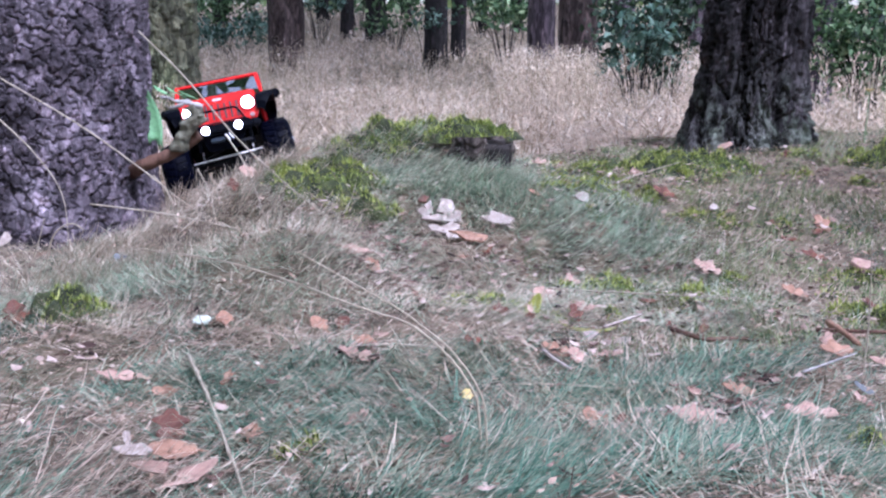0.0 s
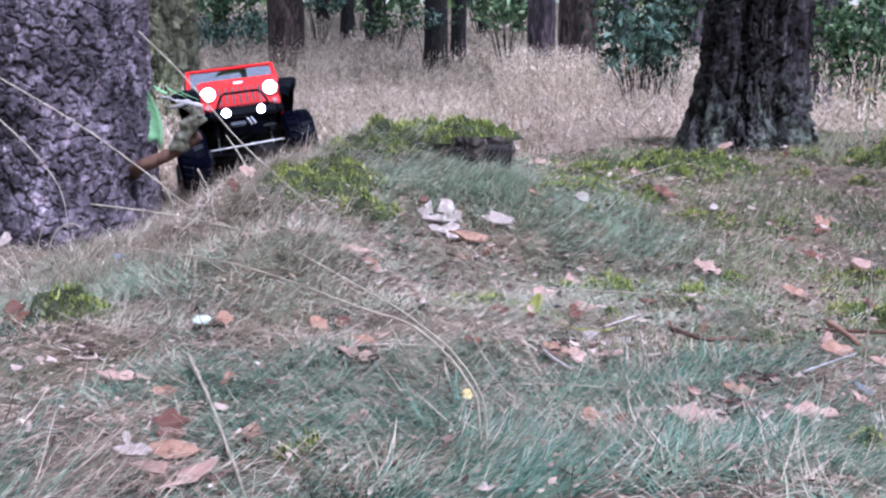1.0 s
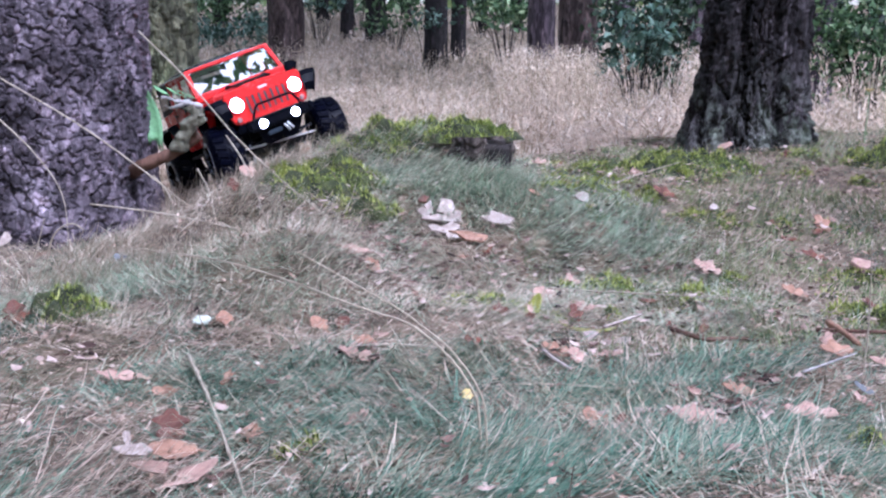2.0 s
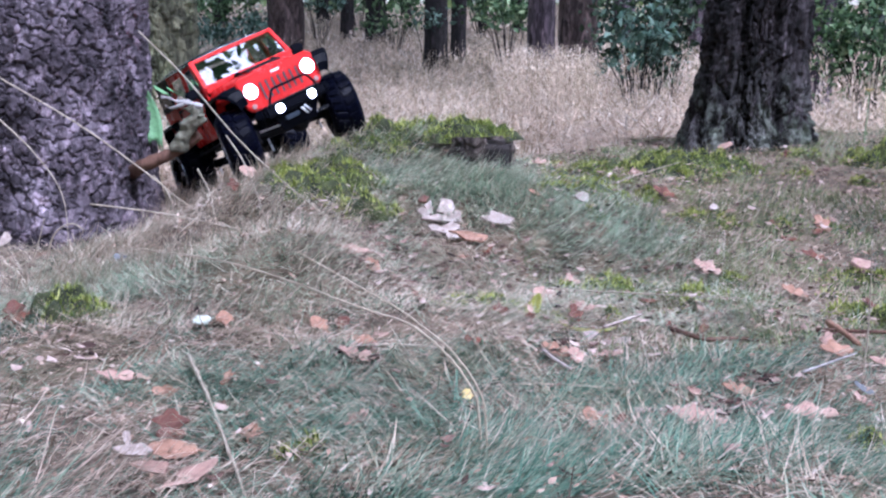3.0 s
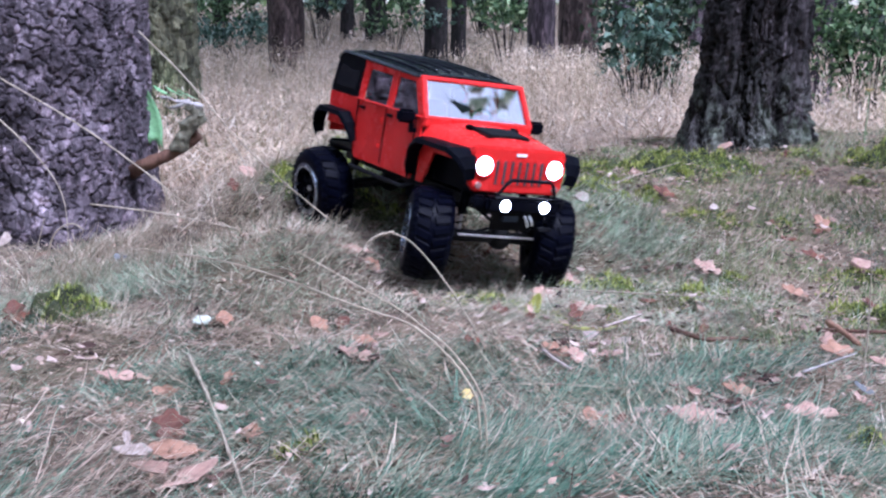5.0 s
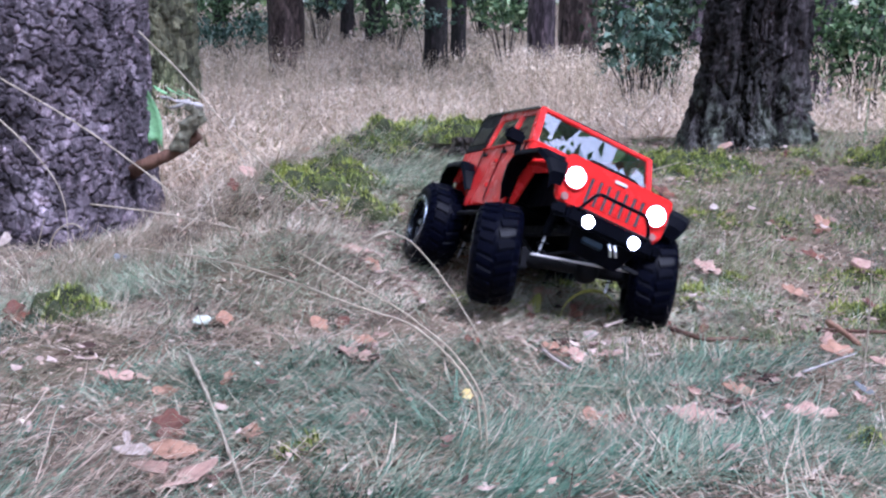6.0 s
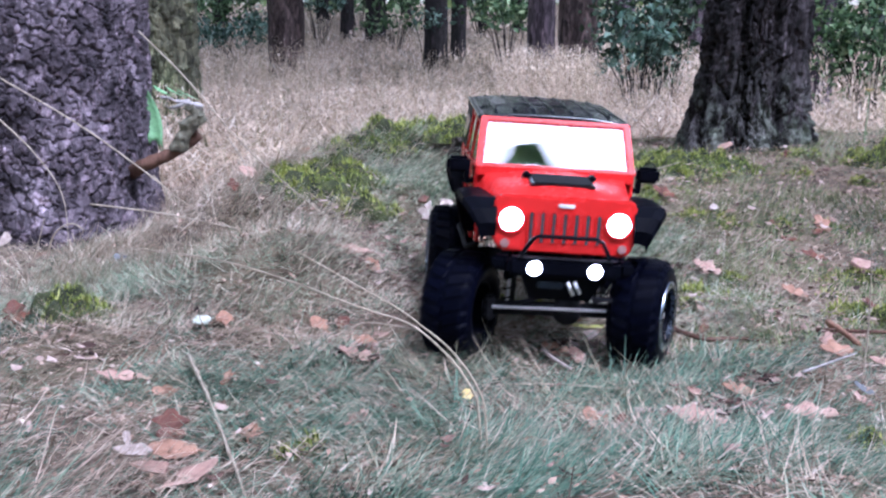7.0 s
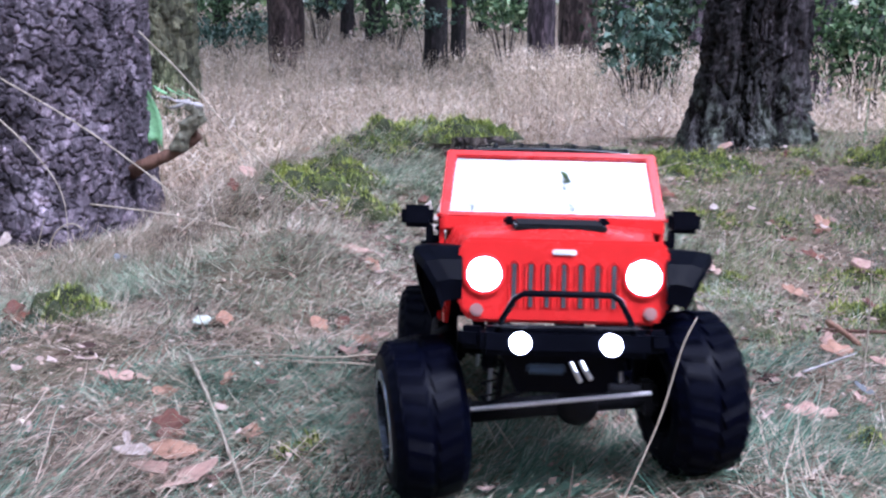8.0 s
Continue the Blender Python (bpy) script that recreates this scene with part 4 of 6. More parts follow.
def make_shrub(x, y, rx, rz, z0, n, size, mat, rng, label):
    """An understorey shrub: several thin stems and clumps of leaves with gaps."""
    s = new("shrub")
    s.location = (x, y, ground_z(x, y))
    hubs = []
    for k in range(14):
        p = Vector((rng.uniform(-rx, rx), rng.uniform(-rx, rx) * 0.6, rng.uniform(z0, z0 + rz)))
        part("stem", tube([(p.x * 0.15, p.y * 0.15, -0.02), (p.x * 0.5, p.y * 0.5, p.z * 0.55), p], 0.005, None, 5, 0.3), DARK_BARK, s)
        hubs += [p, p * 0.85]
    hubs = np.array([tuple(p) for p in hubs])
    c = hubs[rng.integers(0, len(hubs), n)] + rng.standard_normal((n, 3)) * np.array([rx * 0.22, rx * 0.2, rz * 0.14])
    c[:, 2] = np.maximum(c[:, 2], 0.05)
    tagged(sheet("foliage", *leaf_cloud(c, size, rng), mat, s), kind="stuff")
    return tagged(s, label, "shrub", "understorey shrubs")


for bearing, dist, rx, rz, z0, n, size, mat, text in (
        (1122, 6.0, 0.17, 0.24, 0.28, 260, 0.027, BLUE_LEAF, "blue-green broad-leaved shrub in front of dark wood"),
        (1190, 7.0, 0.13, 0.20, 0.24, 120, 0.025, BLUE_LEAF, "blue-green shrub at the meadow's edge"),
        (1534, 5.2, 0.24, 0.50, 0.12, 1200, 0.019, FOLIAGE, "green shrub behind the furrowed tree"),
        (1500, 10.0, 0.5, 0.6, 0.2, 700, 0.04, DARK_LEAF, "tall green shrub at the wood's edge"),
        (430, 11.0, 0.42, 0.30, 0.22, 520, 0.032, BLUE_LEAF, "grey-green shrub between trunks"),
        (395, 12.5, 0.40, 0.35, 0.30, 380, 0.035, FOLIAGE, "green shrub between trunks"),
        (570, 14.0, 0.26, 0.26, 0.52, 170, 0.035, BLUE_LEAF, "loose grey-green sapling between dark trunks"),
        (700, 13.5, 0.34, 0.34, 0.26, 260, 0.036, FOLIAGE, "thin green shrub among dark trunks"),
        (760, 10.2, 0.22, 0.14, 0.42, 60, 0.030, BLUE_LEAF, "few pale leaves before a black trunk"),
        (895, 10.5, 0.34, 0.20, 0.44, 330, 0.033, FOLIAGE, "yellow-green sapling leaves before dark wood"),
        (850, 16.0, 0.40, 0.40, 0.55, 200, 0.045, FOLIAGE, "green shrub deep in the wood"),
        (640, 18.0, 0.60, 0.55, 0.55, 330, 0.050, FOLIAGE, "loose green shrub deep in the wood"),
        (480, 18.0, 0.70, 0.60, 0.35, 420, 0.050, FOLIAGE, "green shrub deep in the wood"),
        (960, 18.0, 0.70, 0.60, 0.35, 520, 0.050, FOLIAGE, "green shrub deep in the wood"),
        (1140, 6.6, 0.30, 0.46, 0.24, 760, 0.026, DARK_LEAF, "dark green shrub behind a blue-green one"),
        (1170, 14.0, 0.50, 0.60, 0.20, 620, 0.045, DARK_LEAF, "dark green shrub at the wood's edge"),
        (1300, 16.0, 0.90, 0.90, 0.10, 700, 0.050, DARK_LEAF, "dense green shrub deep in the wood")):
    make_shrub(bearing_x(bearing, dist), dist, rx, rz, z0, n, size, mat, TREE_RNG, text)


def make_far_woods(rng):
    """The wood that closes the view: layers of foliage on all sides, open sky above."""
    n = 60000
    q = rng.uniform(0, 6.283, n)
    d = rng.uniform(24, 34, n)
    z = 1.0 + rng.uniform(0, 1, n) ** 1.3 * 9
    c = np.stack([d * np.sin(q), d * np.cos(q), z], 1)
    gap = np.array([noise.noise(Vector(p) * 0.5) for p in c])
    c = c[gap > 0.16]
    tagged(sheet("far_woods", *leaf_cloud(c, 0.28, rng), FOLIAGE), "dense dark green forest foliage in the distance", "forest", kind="stuff")
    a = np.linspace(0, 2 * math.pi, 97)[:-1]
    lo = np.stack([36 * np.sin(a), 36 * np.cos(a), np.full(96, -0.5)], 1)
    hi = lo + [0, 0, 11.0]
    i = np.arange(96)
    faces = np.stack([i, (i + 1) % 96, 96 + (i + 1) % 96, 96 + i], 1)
    tagged(sheet("backdrop", np.concatenate([lo, hi]), faces, BRIGHT_DISTANCE), "pale backdrop of the wood with bright haze in its colour", "forest", kind="structure")


# Pale stops paint bright hazy gaps beyond the trunks into the backdrop.
BRIGHT_DISTANCE = surface("bright_distance", [(0.3, (0.12, 0.16, 0.10)), (0.46, (0.42, 0.45, 0.36)), (0.60, (0.82, 0.80, 0.74))], 0.6, 0.95, 4, 0.0)
make_far_woods(TREE_RNG)


def make_unseen_canopy(rng):
    """Unseen crowns overhead, mirrored in the windscreen, their gaps set to steer light; open sky behind the way the
    lens looks.
    """
    n = 26000
    x, y = rng.uniform(-22, 22, n), rng.uniform(-16, 26, n)
    z = rng.uniform(7.5, 12.0, n)
    c = np.stack([x, y, z], 1)
    dense = np.array([0.7 * noise.noise(Vector((p[0] * 0.28, p[1] * 0.28, 7.0))) + 0.8 * noise.noise(Vector((p[0] * 1.1, p[1] * 1.1, 3.0))) for p in c])
    opening = np.maximum(np.exp(-((x - 5.0) / 9.0) ** 2 - ((y + 0.5) / 13.0) ** 2), 0.9 * np.exp(-((x - 15.0) / 4.0) ** 2 - ((y + 3.0) / 5.0) ** 2))
    opening = np.maximum(opening, 0.9 * np.exp(-((x + 2.2) ** 2 + (y - 2.8) ** 2) / 2.5))
    # Gap towards the sun, cut so that light reaches the bank.
    opening = np.maximum(opening, 1.1 * np.exp(-((x - 3.0) / 1.6) ** 2 - ((y + 2.5) / 1.4) ** 2))
    opening = opening * (1 - 0.95 * np.exp(-((x - 0.8) ** 2 + (y - 0.6) ** 2) / 0.8)) * (1 - 0.6 * np.exp(-((x - 3.4) ** 2 + (y + 5.4) ** 2) / 1.2))
    opening = opening + 0.35 * np.clip(y / 6.0, 0, 1) * (np.abs(x - 2) < 9)
    c = c[dense > -0.25 + 0.72 * opening]
    m = 60000
    f = np.stack([rng.uniform(-4, 13, m), rng.uniform(-8, 5, m), rng.uniform(8.2, 9.6, m)], 1)
    clump = np.array([noise.noise(Vector((q[0] * 1.5, q[1] * 1.5, 11.0))) + 0.7 * noise.noise(Vector((q[0] * 4.2, q[1] * 4.2, 5.0))) for q in f])
    thin = 0.30 * np.exp(-((f[:, 0] - 0.6) ** 2 + (f[:, 1] + 3.4) ** 2) / 5.0) + 0.2 * np.clip(f[:, 0] - 9.0, 0, 1)
    thin += 0.28 * np.exp(-((f[:, 0] - 1.8) ** 2 + (f[:, 1] + 5.3) ** 2) / 1.2)
    thin += 0.35 * np.clip(f[:, 1] / 3.0, 0, 1)
    # Thinned to light the bank, thickened beside it to shade the furrowed tree.
    thin += 0.55 * np.exp(-((f[:, 0] - 3.0) / 1.2) ** 2 - ((f[:, 1] + 2.5) / 1.0) ** 2) - 0.15 * np.exp(-((f[:, 0] - 4.5) ** 2 + (f[:, 1] + 1.7) ** 2) / 0.6)
    f = f[clump > 0.08 + thin]
    tagged(sheet("unseen_twigs", *leaf_cloud(f, 0.055, rng), FOLIAGE), "unseen fine leafy twigs, mirrored in the windscreen and thinning the light", "foliage", kind="stuff")
    tagged(sheet("canopy", *leaf_cloud(c, 0.26, rng), FOLIAGE), "unseen leafy green canopy overhead, its sky gaps set to steer light", "foliage", kind="stuff")


make_unseen_canopy(np.random.default_rng(33))


# ---------------------------------------------------------------- stump, branch, litter
def make_stump():
    s = new("tree_stump")
    s.location = (0.046, 2.125, 0.152)
    trunk_mesh("wood", 0.085, 0.068, 0.062, 0.014, STUMP_WOOD, s, n_a=200, n_h=60, plates=(26, 3), depth=0.016, lobes=3, seed=11, crack=0.4)
    bm = bmesh.new()
    vs = []
    for k in range(40):
        a = 2 * math.pi * k / 40
        r = 0.060 + 0.004 * math.sin(5 * a)
        vs.append(bm.verts.new((r * math.cos(a), r * math.sin(a), 0.050 + 0.004 * math.sin(3 * a))))
    c = bm.verts.new((0, 0, 0.052))
    for k in range(40):
        bm.faces.new((vs[k], vs[(k + 1) % 40], c))
    part("cut_face", bm, STUMP_WOOD, s)
    bm = box((0.060, 0.040, 0.056), (0.040, -0.052, 0.022), 0.008, (0, 0, 6))
    bmesh.ops.subdivide_edges(bm, edges=bm.edges[:], cuts=3, use_grid_fill=True)
    for v in bm.verts:
        v.co += Vector((0.5, 1, 0.4)) * 0.012 * noise.noise(Vector((v.co.x * 60, v.co.y * 60, v.co.z * 22)))
    part("rotten_core", bm, ROTTEN_WOOD, s, "nearly black rotten block of wood", True)
    return tagged(s, "rotten grey-brown tree stump with a mossy top", "stump")


ROTTEN_WOOD = surface("rotten_wood", [(0.25, (0.004, 0.003, 0.003)), (0.5, (0.016, 0.012, 0.010)), (0.75, (0.070, 0.055, 0.046))], 26, 0.95, 130, 0.9, 0.005, (1, 1, 0.4))
make_stump()
make_moss(0.040, 2.140, 0.098, 0.070, 0.022, RNG, "bright green moss cap on the rotten stump", 1.3, on=0.214)
make_moss(-0.045, 2.20, 0.060, 0.06, 0.024, RNG, "bright green moss spilling down beside the stump")


def bend(points, per=6):
    """A smooth curve through points."""
    p = [Vector(q) for q in points]
    p = [p[0] * 2 - p[1], *p, p[-1] * 2 - p[-2]]
    out = []
    for a, b, c, d in zip(p, p[1:], p[2:], p[3:]):
        for k in range(per):
            t = k / per
            out.append(0.5 * ((2 * b) + (c - a) * t + (2 * a - 5 * b + 4 * c - d) * t * t + (3 * b - a - 3 * c + d) * t ** 3))
    return out + [p[-2]]


def make_branch():
    """A broken brown branch with a grey, lichen-covered fork."""
    b = new("broken_branch")
    b.location = (-0.50, 2.02, 0.162)
    bm = tube(bend([(-0.060, 0.10, -0.034), (-0.02, 0.03, -0.010), (0, 0.004, 0), (0.024, 0, 0.010), (0.047, -0.002, 0.020), (0.071, -0.004, 0.034), (0.098, -0.006, 0.052)]), 0.0125, None, 12, 0.72)
    for v in bm.verts:
        v.co += Vector((0.4, 0.4, 1)) * 0.003 * noise.noise(v.co * 90)
    part("limb", bm, DEAD_WOOD, b, "smooth red-brown bare limb", True)
    bm = tube(bend([(0.064, -0.012, 0.030), (0.073, -0.018, 0.050), (0.083, -0.02, 0.068), (0.095, -0.02, 0.084), (0.090, -0.02, 0.102)]), 0.0135, None, 14, 0.8)
    tube(bend([(0.090, -0.02, 0.070), (0.104, -0.024, 0.076), (0.110, -0.026, 0.088)]), 0.007, bm, 8, 0.5)
    for v in bm.verts:
        v.co += Vector((1, 0.6, 0.4)) * 0.011 * noise.noise(v.co * 75) + Vector((0.5, 1, 0.5)) * 0.004 * noise.noise(v.co * 210)
    part("stub", bm, LICHEN_WOOD, b, "gnarled stub with grey-green lichen", True)
    bm = tube(bend([(0.106, -0.02, 0.098), (0.086, -0.026, 0.106), (0.064, -0.028, 0.110), (0.042, -0.03, 0.116)]), 0.0058, None, 8, 0.3)
    tube(bend([(0.078, -0.028, 0.104), (0.060, -0.032, 0.098), (0.048, -0.032, 0.100)]), 0.0045, bm, 6, 0.3)
    for v in bm.verts:
        v.co += Vector((0.4, 0.6, 1)) * 0.004 * noise.noise(v.co * 150)
    part("splinter", bm, GREY_WOOD, b, "weathered pale grey splintered end", True)
    return tagged(b, "broken branch stub leaning from the pine's foot", "branch")


LICHEN_WOOD = surface("lichen_wood", [(0.25, (0.05, 0.042, 0.03)), (0.5, (0.17, 0.16, 0.11)), (0.75, (0.36, 0.36, 0.28))], 45, 0.95, 220, 0.9, 0.004)
make_branch()


def leaf_mesh(length, width, rng, lobes=0, curl=0.25, thick=0.0006):
    """A fallen leaf with a midrib, lobed edge, curl and thickness."""
    own = bmesh.new()
    k = 13
    rows = []
    tw = rng.uniform(-0.5, 0.5)
    for i in range(k):
        s = i / (k - 1)
        w = width / 2 * math.sin(math.pi * min(1, s * 0.93 + 0.05)) ** 0.7
        w *= 1 + 0.50 * noise.noise(Vector((s * 6.0, length * 700, width * 300)))
        if lobes:
            w *= 0.80 + 0.24 * math.cos(2 * math.pi * lobes * s)
        yy = (s - 0.5) * length
        zc = curl * length * (4 * (s - 0.5) ** 2) * 0.35
        row = []
        for j in (-1, -0.5, 0, 0.5, 1):
            lift = curl * abs(j) ** 1.5 * w * (1 + tw * j) + 0.1 * length * noise.noise(Vector((j * 2, s * 4, length * 999)))*curl
            row.append(own.verts.new((j * w, yy, zc + lift)))
        rows.append(row)
    for r0, r1 in zip(rows, rows[1:]):
        for j in range(4):
            own.faces.new((r0[j], r0[j + 1], r1[j + 1], r1[j]))
    bmesh.ops.recalc_face_normals(own, faces=own.faces)
    bmesh.ops.solidify(own, geom=own.faces[:], thickness=thick)
    tube([(0, -length * 0.5, curl * length * 0.35), (0, -length * 0.62, curl * length * 0.3), (0.002, -length * 0.72, curl * length * 0.15)], 0.0009, own, 5, 0.7)
    return own


def fallen_leaf(x, y, length, width, mat, rz, tilt, label, lobes=0, curl=0.25, lift=0.013):
    ob = part("fallen_leaf", leaf_mesh(length, width, RNG, lobes, curl), mat, None, "", True)
    ob.matrix_world = pose(x, y, skin_z(x, y) + lift - 0.003, 20) @ pose(0, 0, 0, tilt * 0.6, RNG.uniform(-12, 12), rz)
    return tagged(ob, label, "leaf", "fallen leaves")


for lx, ly, ll, lw, lm, lrz, lt, text, lo in (
        (-0.250, 1.075, 0.036, 0.034, RUST_LEAF, 10, 55, "dark rust-brown curled oak leaf", 3),
        (-0.237, 1.02, 0.042, 0.030, TAN_LEAF, 100, 18, "flat orange-tan fallen leaf", 0),
        (-0.205, 0.955, 0.046, 0.022, PINK_LEAF, -60, 15, "pale pinkish-tan fallen leaf", 0),
        (-0.345, 1.255, 0.046, 0.026, PINK_LEAF, 100, 22, "pale tan lobed leaf on grass", 3),
        (-0.555, 1.545, 0.040, 0.034, RUST_LEAF, 30, 35, "dark brown curled leaf on grass", 3),
        (-0.268, 1.455, 0.020, 0.018, TAN_LEAF, 20, 40, "small orange leaf fragment", 0),
        (-0.295, 1.450, 0.024, 0.020, MINT_LEAF, 130, 15, "small pale mint-green leaf", 0),
        (0.119, 1.555, 0.040, 0.022, OLIVE_LEAF, -35, 60, "olive-green leaf standing in moss", 0),
        (0.40, 1.82, 0.042, 0.034, PINK_LEAF, 60, 30, "pale pink-brown fallen leaf", 2),
        (0.303, 1.205, 0.040, 0.026, TAN_LEAF, 95, 30, "tan curled leaf with dark shadowed fold", 3),
        (0.145, 1.115, 0.034, 0.028, TAN_LEAF, 40, 45, "curled orange-brown leaf in fescue", 2),
        (0.130, 1.345, 0.040, 0.03, TAN_LEAF, 75, 25, "orange-tan lobed leaf on soil", 3),
        (0.150, 1.33, 0.026, 0.018, PINK_LEAF, 20, 20, "small pale leaf beside a lobed one", 0),
        (-0.092, 1.29, 0.046, 0.03, PINK_LEAF, 80, 22, "pale lobed leaf lying on grass", 3),
        (-0.085, 1.33, 0.03, 0.02, TAN_LEAF, 15, 25, "tan leaf lying on grass", 0),
        (-0.15, 1.43, 0.026, 0.02, TAN_LEAF, 45, 25, "small tan leaf in dry grass", 0),
        (0.425, 1.19, 0.024, 0.010, BLUE_GREY, 60, 35, "blue-grey folded scrap on the soil", 0),
        (-0.13, 1.70, 0.045, 0.03, PINK_LEAF, 90, 20, "pale leaf at the foot of the bank", 2),
        (-0.10, 1.69, 0.03, 0.02, TAN_LEAF, 30, 25, "tan leaf at the foot of the bank", 0),
        (0.19, 1.785, 0.035, 0.028, PINK_LEAF, 10, 30, "pale leaf lying on bare soil", 2),
        (0.025, 1.195, 0.013, 0.011, YELLOW, 10, 45, "small yellow leaf in fescue", 0),
        (0.14, 1.66, 0.036, 0.02, PINK_LEAF, 85, 15, "pale flat leaf beside moss", 0),
        (0.28, 1.64, 0.03, 0.02, RUST_LEAF, 120, 30, "dark brown curled leaf beside moss", 2),
        (0.17, 1.53, 0.03, 0.022, RUST_LEAF, 10, 30, "nearly black curled leaf beside moss", 2),
        (0.50, 1.70, 0.04, 0.03, TAN_LEAF, 70, 25, "orange-tan leaf on bare soil", 3),
        (0.58, 1.60, 0.035, 0.025, RUST_LEAF, 40, 30, "rust-brown leaf on bare soil", 2),
        (0.45, 1.36, 0.04, 0.028, TAN_LEAF, 100, 20, "tan leaf beside a pale stick", 2),
        (0.35, 1.12, 0.05, 0.03, PINK_LEAF, 90, 12, "pale weathered leaf pressed into grass", 2),
        (0.24, 1.10, 0.05, 0.03, PINK_LEAF, 70, 12, "pale weathered leaf pressed into grass", 3),
        (0.60, 1.95, 0.04, 0.03, RUST_LEAF, 90, 30, "rust-brown leaf on the slope", 2),
        (0.66, 2.10, 0.04, 0.03, TAN_LEAF, 20, 30, "tan leaf on the slope", 2),
        (0.40, 2.2, 0.04, 0.03, RUST_LEAF, 65, 30, "rust-brown leaf on the slope", 2),
        (0.15, 2.0, 0.025, 0.02, TAN_LEAF, 65, 30, "small orange leaf in grass on the bank", 0),
        (-0.35, 2.02, 0.03, 0.02, RUST_LEAF, 20, 30, "dark red-brown leaf beside the branch", 2),
        (-0.33, 2.06, 0.035, 0.025, PINK_LEAF, 70, 30, "pale leaf beside the branch", 0)):
    fallen_leaf(lx * 0.965, ly * 0.965, ll, lw, lm, lrz, lt, text, lo)


for k in range(60):
    ly = RNG.uniform(1.0, 2.7)
    lx = RNG.uniform(-0.2, 0.38 * ly) if k % 3 else RNG.uniform(-0.36 * ly, 0.1)
    if math.hypot(lx - 0.712, ly - 2.8) < 0.24 or math.hypot(lx + 0.695, ly - 2.13) < 0.24:
        continue
    kind = ((TAN_LEAF, "small tan leaf among litter"), (PINK_LEAF, "small pale leaf among litter"), (RUST_LEAF, "small dark brown leaf among litter"))[k % 3]
    fallen_leaf(lx, ly, RNG.uniform(0.016, 0.032), RNG.uniform(0.010, 0.02), kind[0], RNG.uniform(0, 360), RNG.uniform(-35, 35), kind[1], int(RNG.integers(0, 4)), 0.35, 0.010)


def chip(x, y, size, rz, mat, label, name="bark_chip", lift=0.012, tilt=12):
    """A split piece of bark or wood with an uneven, broken outline."""
    bm = bmesh.new()
    pts = []
    for k in range(7):
        a = 2 * math.pi * (k + RNG.uniform(-0.35, 0.35)) / 7
        r = 0.5 * (0.55 + 0.75 * RNG.uniform(0, 1))
        pts.append(bm.verts.new((size[0] * r * math.cos(a), size[1] * r * math.sin(a), 0.03 * size[0] * math.cos(a + size[0] * 900))))
    f = bm.faces.new(pts)
    ext = bmesh.ops.extrude_face_region(bm, geom=[f])
    bmesh.ops.translate(bm, vec=(0, 0, size[2] * 0.6), verts=[v for v in ext["geom"] if isinstance(v, bmesh.types.BMVert)])
    bmesh.ops.bevel(bm, geom=bm.edges, offset=size[2] * 0.10, segments=1, affect="EDGES", clamp_overlap=True)
    ob = part(name, bm, mat)
    ob.matrix_world = pose(x, y, skin_z(x, y) + 0.6 * lift + 0.004, 26) @ pose(0, 0, 0, tilt + RNG.uniform(-14, 14), RNG.uniform(-22, 22), rz)
    return tagged(ob, label, "wood chip", "pale wood chips")


for cx, cy, cs, crz, lift in ((-0.025, 1.86, (0.026, 0.020, 0.006), 10, 0.016), (0.003, 1.865, (0.024, 0.020, 0.006), 50, 0.02), (0.016, 1.845, (0.026, 0.018, 0.006), -20, 0.016),
                              (-0.008, 1.84, (0.040, 0.018, 0.006), 5, 0.014), (0.010, 1.822, (0.034, 0.022, 0.006), 20, 0.012), (-0.012, 1.815, (0.022, 0.016, 0.005), 80, 0.010),
                              (0.020, 1.80, (0.03, 0.014, 0.005), 0, 0.010)):
    chip(cx, cy, tuple(1.3 * k for k in cs), crz, PALE_CHIP, "whitish broken wood chip in a small heap", lift=lift)
chip(0.088, 1.835, (0.062, 0.024, 0.012), -14, PALE_CHIP, "long whitish wood splinter beside the heap", "wood_splinter", 0.012, 20)
chip(0.040, 1.785, (0.060, 0.016, 0.007), -4, TAN_LEAF, "flat tan strip of wood on the soil", "wood_splinter", 0.012, 15)
chip(-0.03, 1.88, (0.02, 0.016, 0.006), 30, RUST_LEAF, "small red-brown bark flake on the chips", "bark_chip", 0.022)
chip(0.222, 1.95, (0.030, 0.022, 0.008), 40, PALE_CHIP, "whitish wood chip on the bank", lift=0.014, tilt=30)
chip(0.175, 1.405, (0.022, 0.016, 0.006), 15, PALE_CHIP, "pale wood chip beside a stick", lift=0.014, tilt=25)
chip(0.21, 1.385, (0.018, 0.012, 0.005), 15, PALE_CHIP, "pale wood chip in grass", lift=0.012, tilt=25)
chip(-0.265, 0.975, (0.024, 0.012, 0.005), 100, PALE_CHIP, "whitish upright wood chip among leaves", lift=0.028, tilt=65)
chip(-0.255, 0.965, (0.034, 0.014, 0.005), -10, PALE_CHIP, "whitish wood chip among leaves", lift=0.022, tilt=10)
chip(-0.235, 0.945, (0.034, 0.014, 0.005), -20, PINK_LEAF, "pinkish strip of bark among leaves", lift=0.016, tilt=10)
chip(-0.70, 1.92, (0.03, 0.022, 0.006), 60, PALE_CHIP, "white chip at the pine's foot", lift=0.02, tilt=50)
chip(-0.47, 1.74, (0.022, 0.014, 0.004), 20, BLUE_GREY, "lilac-grey bark flake in grass", lift=0.02, tilt=20)
chip(0.60, 2.60, (0.036, 0.018, 0.008), 10, PINK_LEAF, "pale chip at the furrowed tree's foot", lift=0.03, tilt=20)
